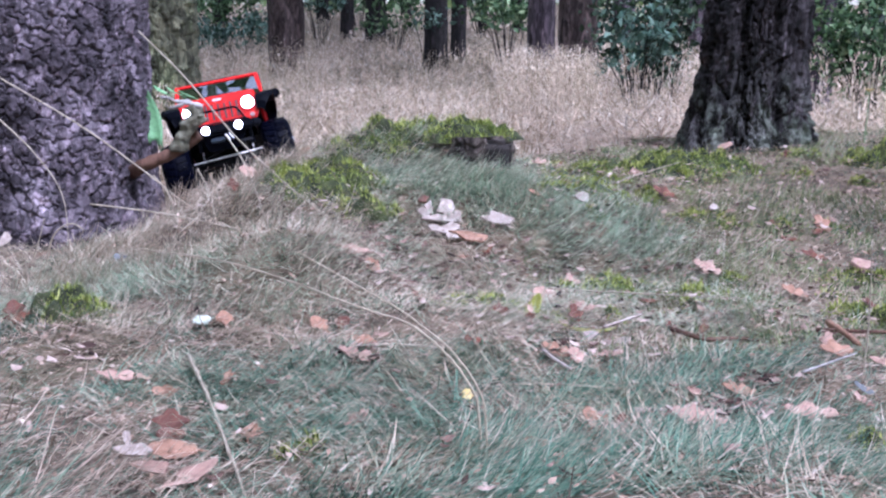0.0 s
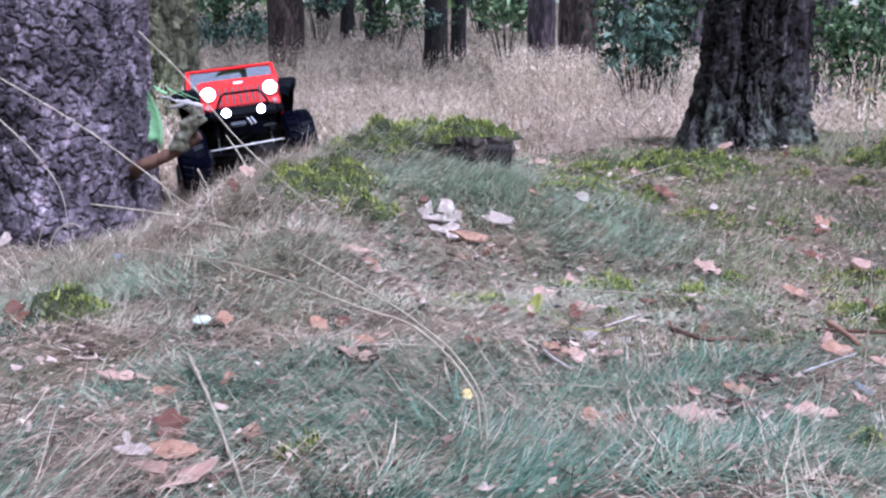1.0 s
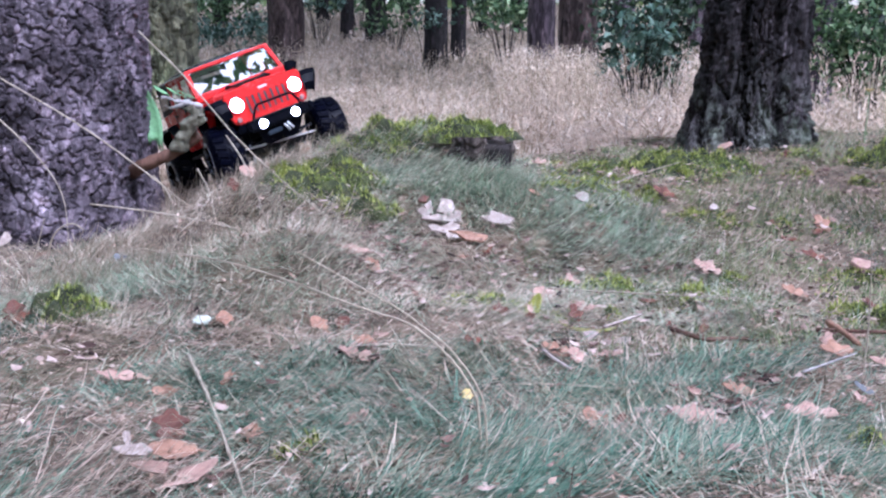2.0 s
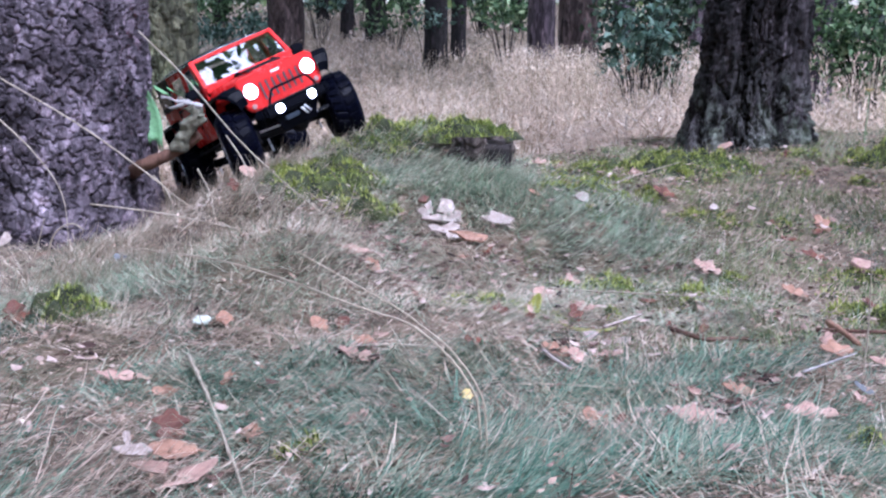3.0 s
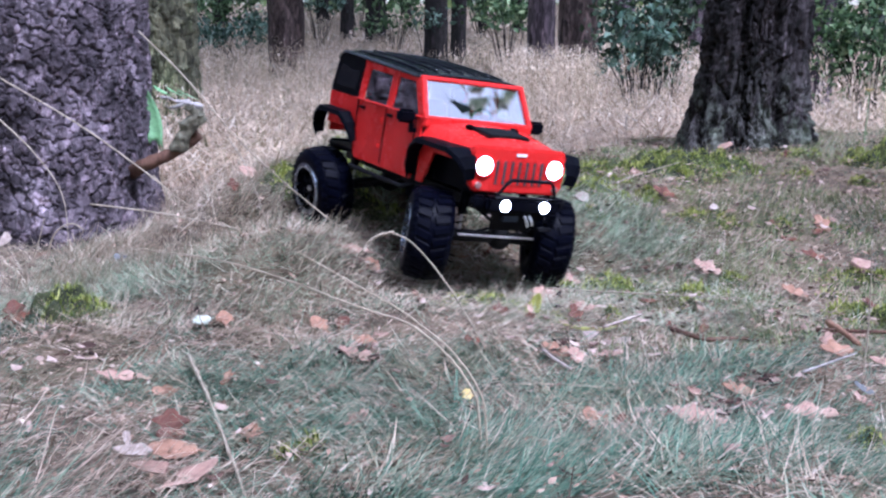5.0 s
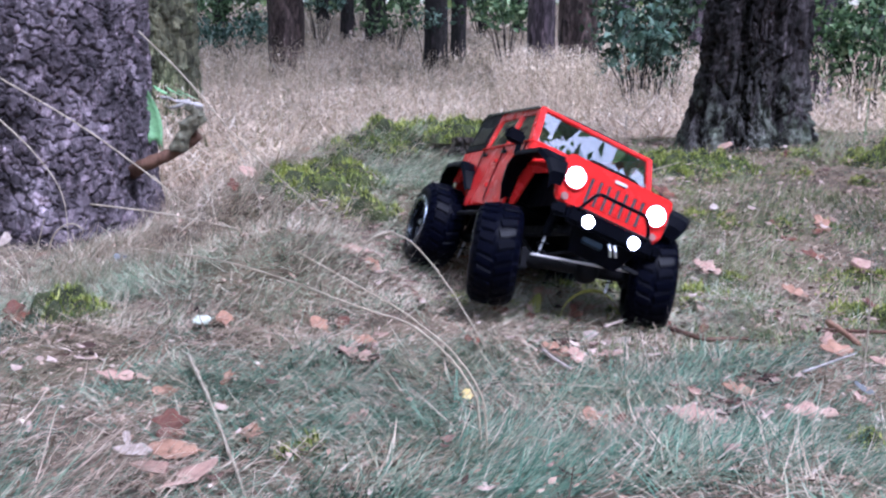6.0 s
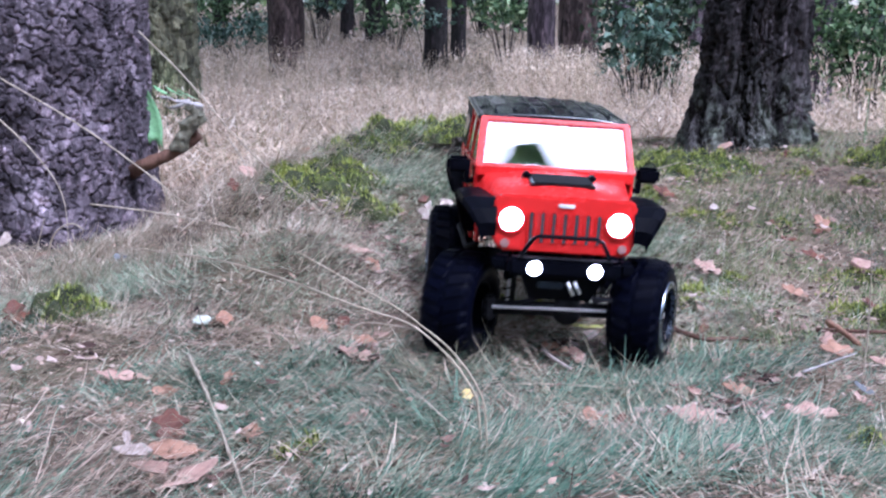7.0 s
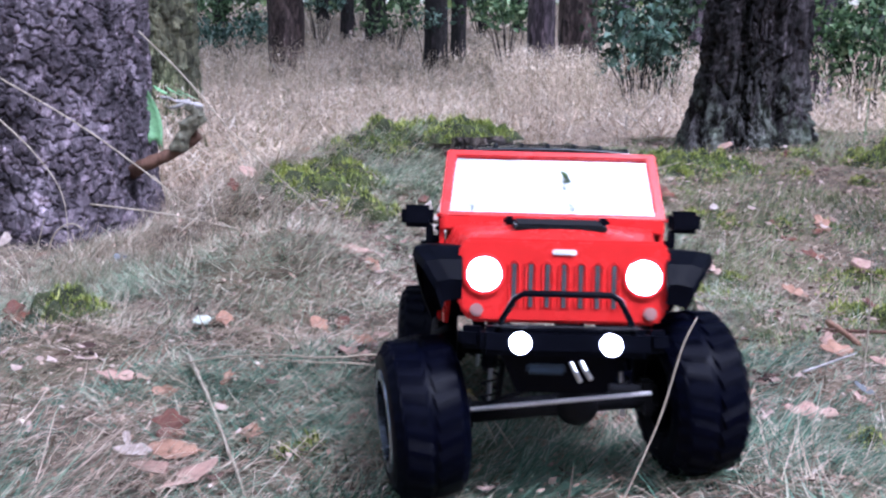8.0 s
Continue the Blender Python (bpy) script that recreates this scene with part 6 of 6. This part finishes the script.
def make_roof(car):
    bm = bmesh.new()
    rows = []
    for k in range(25):
        y = -0.0625 + k / 24 * 0.231
        rows.append([bm.verts.new((u * (0.0848 + 0.001 * k / 24), y, roof_z(u * 0.0858, y))) for u in np.linspace(-1, 1, 25)])
    for r0, r1 in zip(rows, rows[1:]):
        for a in range(24):
            bm.faces.new((r0[a], r0[a + 1], r1[a + 1], r1[a]))
    bmesh.ops.recalc_face_normals(bm, faces=bm.faces)
    bmesh.ops.solidify(bm, geom=bm.faces[:], thickness=0.003)
    roof = part("roof", bm, ROOF, car, "black ribbed hardtop roof", True)
    for x in (-0.066, -0.044, -0.022, 0.0, 0.022, 0.044, 0.066):
        part("rib", tube([(x, y, roof_z(x, y) + 0.0010) for y in np.linspace(-0.040, 0.140, 13)], 0.0020, None, 6), ROOF, roof, "", True)
    part("roof_seam", tube([(x, 0.012, roof_z(x, 0.012)) for x in np.linspace(-0.082, 0.082, 13)], 0.0009, None, 6), BLACK, roof)
    for s in (-1, 1):
        part("gutter", tube([(0.0856 * s, y, roof_z(0.0856, y) - 0.001) for y in np.linspace(-0.060, 0.150, 6)], 0.0022, None, 6), ROOF, roof)
    return roof


def make_grille(car):
    """Upright red front with seven slots, lamps and badge."""
    g = new("grille")
    g.parent = car
    face = []
    zt, zb = 0.1905, 0.131
    for s in (1, -1):
        pts = [(0.066, zb), (0.074, zb + 0.010), (0.0755, zb + 0.030), (0.0745, zt - 0.006), (0.070, zt)]
        pts = pts if s == 1 else pts[::-1]
        face += [(x * s, -0.2035, z) for x, z in pts]
    part("grille_face", prism(face, (0, 0.010, 0), None, 0.0022), RED, g, "glossy red grille panel")
    for k in range(7):
        x = (k - 3) * 0.0118
        part("slot", box((0.0066, 0.004, 0.034), (x, -0.2032, 0.1575), 0.0018), SLOT, g, "dark grille slot")
        part("slot_frame", tube([(x - 0.0036, -0.2042, 0.142), (x - 0.0036, -0.2048, 0.172), (x, -0.2048, 0.1755), (x + 0.0036, -0.2048, 0.172), (x + 0.0036, -0.2042, 0.142)], 0.0008, None, 5), RED, g)
    part("badge", box((0.017, 0.002, 0.0042), (0, -0.2045, 0.1815), 0.0008), BADGE, g, "small pale badge bar")
    for s in (-1, 1):
        hl = new("headlight")
        hl.parent = g
        hl.location = (0.0565 * s, -0.205, 0.165)
        bm = lathe([(0.002, 0.0150), (-0.001, 0.0152), (-0.0015, 0.0130), (0.001, 0.0128)], None, 32)
        bmesh.ops.transform(bm, matrix=pose(0, 0, 0, 0, 0, 90), verts=bm.verts)
        part("lamp_ring", bm, RED, hl)
        bm = bmesh.new()
        bmesh.ops.create_uvsphere(bm, u_segments=24, v_segments=12, radius=0.0122)
        bmesh.ops.scale(bm, vec=(1, 0.35, 1), verts=bm.verts)
        part("lens", bm, HEADLIGHT, hl, "glaring white lit headlight lens", True)
        part("indicator", disc(0.0048, 0.004, (0.0615 * s, -0.2045, 0.1395), "y", None, 0.001, 18), AMBER, g, "small grey indicator lens")
    return g


def make_flares(car):
    """Wide flat black wheel-arch flares."""
    for s in (-1, 1):
        for name, pts in (("front_flare", [(-0.209, 0.146), (-0.212, 0.160), (-0.206, 0.174), (-0.190, 0.1835), (-0.115, 0.1835), (-0.099, 0.172), (-0.088, 0.150), (-0.083, 0.130)]),
                          ("rear_flare", [(0.074, 0.146), (0.085, 0.170), (0.102, 0.1835), (0.168, 0.1835), (0.184, 0.172), (0.190, 0.156), (0.188, 0.140)])):
            bm = bmesh.new()
            strips = []
            wide = (0.78, 0.83, 0.91, 0.99, 1.0, 0.99, 0.94, 0.86) if name == "front_flare" else (0.88, 0.97, 1.0, 1.0, 0.98, 0.94, 0.88)
            for (y, z), e in zip(pts, wide):
                inner = 0.072 if (name == "front_flare" and y < -0.15) else 0.084
                xs = ((inner, 0.001), (0.098 * e, 0.001), (0.108 * e, -0.001), (0.1095 * e, -0.007))
                strips.append([bm.verts.new((s * x, y, z + dz)) for x, dz in xs])
            for r0, r1 in zip(strips, strips[1:]):
                for a in range(3):
                    bm.faces.new((r0[a], r0[a + 1], r1[a + 1], r1[a]))
            bmesh.ops.recalc_face_normals(bm, faces=bm.faces)
            bmesh.ops.solidify(bm, geom=bm.faces[:], thickness=0.0020)
            part(name, bm, BLACK, car, "matt black wheel-arch flare")


def make_front(car):
    """Bumper with hoop, fog lamps, winch plate and shackle."""
    b = new("front_bumper")
    b.parent = car
    bar = box((0.118, 0.016, 0.020), (0, -0.221, 0.120), 0.004)
    for s in (-1, 1):
        box((0.020, 0.014, 0.016), (0.064 * s, -0.214, 0.121), 0.004, (0, 0, 25 * s), bar)
        box((0.010, 0.05, 0.012), (0.030 * s, -0.195, 0.112), 0.002, (0, 0, 0), bar)
    part("bar", bar, BLACK, b, "black steel bumper bar")
    part("hoop", tube([(-0.048, -0.222, 0.122), (-0.044, -0.230, 0.136), (-0.036, -0.233, 0.150), (-0.030, -0.2335, 0.1535), (0.030, -0.2335, 0.1535), (0.036, -0.233, 0.150), (0.044, -0.230, 0.136), (0.048, -0.222, 0.122)], 0.0022, None, 10),
         BLACK, b, "black tubular bull bar", True)
    part("upper_bar", tube([(-0.05, -0.229, 0.1305), (0.05, -0.229, 0.1305)], 0.0012, None, 8), DARK_STEEL, b)
    for s in (-1, 1):
        f = new("fog_light")
        f.parent = b
        f.location = (0.0314 * s, -0.2264, 0.119)
        part("lamp_body", disc(0.0100, 0.012, (0, 0.004, 0), "y", None, 0.002, 24), BLACK, f)
        bm = bmesh.new()
        bmesh.ops.create_uvsphere(bm, u_segments=20, v_segments=10, radius=0.0077)
        bmesh.ops.scale(bm, vec=(1, 0.4, 1), verts=bm.verts)
        bmesh.ops.translate(bm, vec=(0, -0.0025, 0), verts=bm.verts)
        part("lens", bm, FOGLIGHT, f, "glaring white lit fog lamp lens", True)
    skid = prism([(-0.045, -0.222, 0.112), (0.045, -0.222, 0.112), (0.032, -0.205, 0.082), (-0.032, -0.205, 0.082)], (0, 0.004, 0), None, 0.001)
    part("skid_plate", skid, BLACK, b, "dark sloping skid plate")
    hook = tube([(0.004, -0.226, 0.106), (0.007, -0.228, 0.100), (0.011, -0.226, 0.093)], 0.0020, None, 8)
    tube([(0.011, -0.226, 0.107), (0.014, -0.228, 0.101), (0.018, -0.226, 0.095)], 0.0020, hook, 8)
    part("shackle", hook, STEEL, b, "bright steel tow shackle")
    part("winch_drum", box((0.028, 0.012, 0.010), (-0.012, -0.213, 0.101), 0.002), BLUE_PLASTIC, b, "dark blue winch box")
    part("mount", box((0.022, 0.006, 0.005), (0.042, -0.222, 0.089), 0.001), DARK_STEEL, b)


def make_underside(car):
    part("chassis_rail", box((0.010, 0.40, 0.014), (-0.030, 0.0, 0.108), 0.002), DARK_STEEL, car)
    part("chassis_rail", box((0.010, 0.40, 0.014), (0.030, 0.0, 0.108), 0.002), DARK_STEEL, car)
    part("gearbox", box((0.05, 0.08, 0.035), (0, -0.01, 0.092), 0.006), BLACK, car)
    part("floor_pan", box((0.165, 0.262, 0.004), (0, 0.040, 0.128), 0.001), BLACK, car)
    part("bulkhead", box((0.160, 0.004, 0.075), (0, -0.092, 0.166), 0.001), BLACK, car)
    part("inner_guard", box((0.135, 0.10, 0.004), (0, -0.145, 0.170), 0.001), BLACK, car)
    for s in (-1, 1):
        part("inner_fender", box((0.003, 0.100, 0.046), (0.062 * s, -0.148, 0.150), 0.001), BLACK, car)
        slider = tube([(0.080 * s, -0.085, 0.117), (0.092 * s, -0.07, 0.109), (0.092 * s, 0.075, 0.109), (0.080 * s, 0.092, 0.117)], 0.0030, None, 8)
        part("rock_slider", slider, DARK_STEEL, car, "dark tubular side step", True)
    part("rear_bumper", box((0.13, 0.014, 0.018), (0, 0.196, 0.122), 0.003), BLACK, car)
    part("dashboard", box((0.150, 0.030, 0.022), (0, -0.068, 0.196), 0.006), SEAT, car)
    wheel_ = lathe([(0, 0.0145), (0.002, 0.0160), (0, 0.0175), (-0.002, 0.0160), (0, 0.0145)], None, 24)
    bmesh.ops.transform(wheel_, matrix=pose(0.036, -0.046, 0.207, 0, 0, 90) @ pose(0, 0, 0, 0, -25, 0), verts=wheel_.verts)
    part("steering_wheel", wheel_, BLACK, car, "", True)
    for x in (-0.038, 0.038):
        bm = box((0.044, 0.012, 0.068), (x, 0.012, 0.188), 0.005, (-12, 0, 0))
        box((0.044, 0.044, 0.014), (x, -0.010, 0.152), 0.005, (0, 0, 0), bm)
        box((0.024, 0.010, 0.020), (x, 0.022, 0.231), 0.004, (-12, 0, 0), bm)
        part("seat", bm, SEAT, car, "dark grey bucket seat")
    part("rear_bench", box((0.13, 0.014, 0.06), (0, 0.092, 0.185), 0.005, (-10, 0, 0)), SEAT, car)
    for s in (-1, 1):
        m = new("mirror")
        m.parent = car
        m.location = (0.1075 * s, -0.0815, 0.2045)
        part("housing", box((0.026, 0.012, 0.018), (0, 0, 0.001), 0.0035), BLACK, m, "black mirror housing")
        part("arm", box((0.006, 0.007, 0.016), (-0.010 * s, 0.0, -0.013), 0.0015), BLACK, m)
        part("foot", box((0.014, 0.007, 0.006), (-0.015 * s, 0.0, -0.017), 0.0015), BLACK, m)


def make_axle(car, y, front):
    """Solid axle with differential, links and steering rod; turns about the car's length as the wheels lift."""
    a = new("axle")
    a.parent = car
    a.location = (0, y, RADIUS)
    bm = tube([(-0.076, 0, 0), (0.076, 0, 0)], 0.008, None, 12)
    part("tube", bm, DARK_STEEL, a, "", True)
    bm = bmesh.new()
    bmesh.ops.create_uvsphere(bm, u_segments=16, v_segments=10, radius=0.017)
    bmesh.ops.translate(bm, vec=(0.016, 0, 0), verts=bm.verts)
    part("differential", bm, DARK_STEEL, a, "", True)
    for s in (-1, 1):
        part("knuckle", box((0.012, 0.016, 0.028), (0.068 * s, 0, 0), 0.003), DARK_STEEL, a)
        part("link", tube([(0.045 * s, 0.0, -0.004), (0.030 * s, -0.11 * math.copysign(1, y), 0.030)], 0.0028, None, 8), DARK_STEEL, a)
    if front:
        part("tie_rod", tube([(-0.068, -0.026, 0.006), (0.068, -0.026, 0.006)], 0.0017, None, 8), BADGE, a, "bright steel steering rod", True)
        part("drag_link", tube([(-0.066, -0.022, 0.004), (0.030, -0.026, 0.030)], 0.0020, None, 8), DARK_STEEL, a, "", True)
    return a


def make_shocks(car):
    for s in (-1, 1):
        for y in (FRONT_Y, REAR_Y):
            sh = new("shock_absorber")
            sh.parent = car
            sh.location = (0.050 * s, y, 0.060)
            part("body_tube", tube([(0, 0, 0.034), (-0.006 * s, 0.004, 0.088)], 0.0062, None, 12), BLACK, sh)
            part("shaft", tube([(0, 0, 0), (-0.0015 * s, 0.001, 0.036)], 0.0018, None, 8), STEEL, sh, "bright shock shaft")
            pts = []
            for k in range(61):
                q = k / 60
                pts.append((-0.006 * s * q + 0.0068 * math.cos(q * 44), 0.004 * q + 0.0068 * math.sin(q * 44), 0.006 + 0.074 * q))
            part("spring", tube(pts, 0.0010, None, 5), DARK_STEEL, sh)


def make_car():
    car = new("toy_car")
    body_shell(car)
    make_roof(car)
    make_grille(car)
    make_flares(car)
    make_front(car)
    make_underside(car)
    make_shocks(car)
    axles = [make_axle(car, FRONT_Y, True), make_axle(car, REAR_Y, False)]
    wheels = [make_wheel(car, s, y) for y in (FRONT_Y, REAR_Y) for s in (-1, 1)]
    return tagged(car, "red radio-controlled toy off-road car with lit headlights", "toy car"), wheels, axles


DARK_PANE = plain("dark_pane", (0.006, 0.007, 0.009), 0.12, 0.0, 0.0, 0.1, 40, 0.0, 0.3)
CAR, WHEELS, AXLES = make_car()


# ---------------------------------------------------------------- what moves
# seconds, place of the car's underside centre, roll and pitch and heading in degrees
DRIVE = (
    (0, -0.4097, 2.5000, 0.0265, -17.63, -11.21, 8.05),
    (0.2, -0.4010, 2.4750, 0.0400, -18.12, -12.34, 8.54),
    (0.5, -0.3934, 2.4200, 0.0414, -20.39, -9.02, 13.03),
    (0.8, -0.3864, 2.3950, 0.0448, -20.86, -7.64, 14.75),
    (1, -0.3789, 2.3750, 0.0530, -20.59, -6.90, 14.34),
    (1.2, -0.3750, 2.3600, 0.0574, -20.03, -6.25, 15.51),
    (1.5, -0.3607, 2.3500, 0.0560, -7.69, -6.55, 19.43),
    (1.7, -0.3486, 2.3450, 0.0716, -9.44, -14.64, 25.39),
    (2.8, -0.3100, 2.2750, 0.1047, -14.31, -23.07, 33.67),
    (3, -0.2972, 2.2450, 0.1107, -13.82, -21.78, 32.82),
    (3.2, -0.2876, 2.2100, 0.1159, -11.27, -18.03, 30.04),
    (3.5, -0.2575, 2.1600, 0.1056, -12.60, -15.15, 29.99),
    (3.8, -0.2323, 2.0900, 0.0925, -4.01, -11.91, 36.32),
    (4, -0.2232, 2.0550, 0.1049, 0.32, -18.47, 38.90),
    (4.2, -0.1991, 2.0100, 0.0997, 2.06, -13.44, 38.97),
    (4.5, -0.1417, 1.8785, 0.0754, 11.21, -6.82, 35.81),
    (4.7, -0.0857, 1.7992, 0.0709, 9.46, 6.14, 34.85),
    (5.8, 0.0678, 1.6394, 0.0294, -4.41, 7.02, 24.19),
    (6, 0.0828, 1.5829, 0.0061, -9.33, 25.74, 13.15),
    (6.2, 0.0860, 1.5566, 0.0265, -3.22, 21.78, 15.55),
    (6.5, 0.0908, 1.5421, 0.0290, 0.70, 12.91, 14.17),
    (6.8, 0.1014, 1.5006, 0.0284, 1.99, 3.88, 8.57),
    (7, 0.1075, 1.4552, 0.0183, 1.04, 3.87, 2.35),
    (7.2, 0.0925, 1.4019, 0.0084, 3.06, 2.68, -3.04),
    (7.5, 0.0673, 1.2525, 0.0021, -3.23, 3.50, -3.74),
    (7.7, 0.0766, 1.1387, -0.0051, -9.39, -2.56, -0.31),
    (8, 0.0820, 1.0244, 0.0064, -8.31, 1.39, -0.31),
)
# seconds, degrees by which the front wheels are turned
STEER = ((0, 0), (1.5, -4), (2.8, -14), (3.5, -24), (4.2, -32), (4.5, -31), (4.7, -29), (5.8, -23), (6.5, -15), (6.8, -18), (7.0, -25), (7.2, -26), (7.5, -5), (7.7, 4), (8.0, 10))


# seconds, metres by which each wheel rises against the body: front left, front right, rear left, rear right as the lens sees them
SPRING = (
    (0, 0.000, 0.010, 0.020, 0.015), (1.2, -0.004, 0.004, 0.020, 0.020), (1.7, 0.018, 0.004, 0.020, 0.008), (2.8, 0.034, 0.016, 0.030, 0.000), (3.2, 0.032, 0.018, 0.026, 0.000),
    (3.5, 0.024, -0.006, 0.024, 0.010), (3.8, 0.033, 0.003, 0.024, 0.014), (4.0, 0.040, -0.006, 0.024, 0.014), (4.2, 0.040, -0.006, 0.020, 0.020), (4.5, 0.028, -0.002, 0.014, 0.024),
    (4.7, 0.014, 0.002, 0.002, 0.030), (5.8, -0.010, -0.010, 0.014, 0.036), (6.0, -0.012, 0.036, 0.026, 0.052), (6.2, -0.010, 0.024, 0.002, 0.040), (6.5, -0.003, 0.018, 0.001, 0.020),
    (6.8, -0.002, 0.003, 0.002, 0.002), (7.0, 0.000, 0.003, 0.004, 0.006), (7.2, -0.006, 0.007, 0.008, 0.010), (7.5, 0.001, 0.006, 0.016, 0.018), (7.7, 0.012, -0.003, 0.020, 0.016),
    (8.0, -0.005, 0.018, 0.018, 0.020),
)


def glide(rows, t):
    """Smooth values between rows (cubic, with slopes that never overshoot much)."""
    ts = [r[0] for r in rows]
    k = max(0, min(len(rows) - 2, sum(1 for s in ts if s <= t) - 1))
    t0, t1 = ts[k], ts[k + 1]
    h, u = t1 - t0, (t - t0) / (t1 - t0)
    p0, p1 = np.array(rows[k][1:], float), np.array(rows[k + 1][1:], float)
    d = (p1 - p0) / h

    def slope(i):
        if i <= 0 or i >= len(rows) - 1:
            return d
        a = (np.array(rows[i][1:], float) - np.array(rows[i - 1][1:], float)) / (ts[i] - ts[i - 1])
        b = (np.array(rows[i + 1][1:], float) - np.array(rows[i][1:], float)) / (ts[i + 1] - ts[i])
        same = a * b > 0
        return np.where(same, 2 * a * b / np.where(same, a + b, 1), 0)
    m0, m1 = slope(k), slope(k + 1)
    return (2 * u ** 3 - 3 * u ** 2 + 1) * p0 + (u ** 3 - 2 * u ** 2 + u) * h * m0 + (-2 * u ** 3 + 3 * u ** 2) * p1 + (u ** 3 - u ** 2) * h * m1


def motions():
    times = [round(0.1 * k, 1) for k in range(81)]
    poses = [pose(*glide(DRIVE, t)) for t in times]
    walk(CAR, list(zip(times, poses)))
    steer = [float(glide(STEER, t)[0]) for t in times]
    corner = [(s, y) for y in (FRONT_Y, REAR_Y) for s in (-1, 1)]
    lifts = [[float(v) for v in glide(SPRING, t)] for t in times]
    for a, (axle, y) in enumerate(zip(AXLES, (FRONT_Y, REAR_Y))):
        rows = []
        for t, row in zip(times, lifts):
            l, r = row[2 * a], row[2 * a + 1]
            rows.append((t, pose(0, y, RADIUS + (l + r) / 2, 0, -math.degrees(math.atan2(r - l, 2 * WHEEL_X)), 0)))
        walk(axle, rows)
    for k, (wheel, (s, y)) in enumerate(zip(WHEELS, corner)):
        rows, spin, last = [], 0.0, None
        for i, t in enumerate(times):
            c = poses[i] @ Vector((s * WHEEL_X, y, RADIUS))
            if last is not None:
                ahead = -poses[i].col[1].xyz
                spin += max(-80, min(80, math.degrees((c - last).dot(ahead) / RADIUS)))
            last = c
            l, r = lifts[i][k // 2 * 2], lifts[i][k // 2 * 2 + 1]
            tilt = -math.degrees(math.atan2(r - l, 2 * WHEEL_X))
            turn = steer[i] if k < 2 else 0.0
            rows.append((t, pose(s * WHEEL_X, y, RADIUS + lifts[i][k], 0, tilt, turn) @ pose(0, 0, 0, spin)))
        walk(wheel, rows)
    for stalk, rows in ((STALK_ONE, ((0, -84, 8), (4.3, -84, 8), (4.6, -33, 4), (6.5, -33, 2), (6.8, -60, 0), (7.1, -84, -30), (8, -84, -30))),
                        (ARCH, ((0, 0, 97), (4.9, 0, 97), (5.7, 0, 4), (6.55, 0, 0), (6.8, 0, 86), (8, 0, 92))),
                        (SWEEP_ONE, ((0, 0, 0), (7.55, 0, 0), (7.7, -11, 0), (7.9, -22, 0), (8, -22, 0))),
                        (SWEEP_TWO, ((0, 0, 0), (7.55, 0, 0), (7.7, -16, 0), (7.9, -30, 0), (8, -30, 0))),
                        (STALK_TWO, ((0, 84, 12), (7.3, 84, 12), (7.6, 19, 4), (8, 20, 4)))):
        at = stalk.location.copy()
        walk(stalk, [(t, pose(*at, turn if stalk is ARCH else 0, lean, 0 if stalk is ARCH else turn)) for t, lean, turn in rows])


motions()
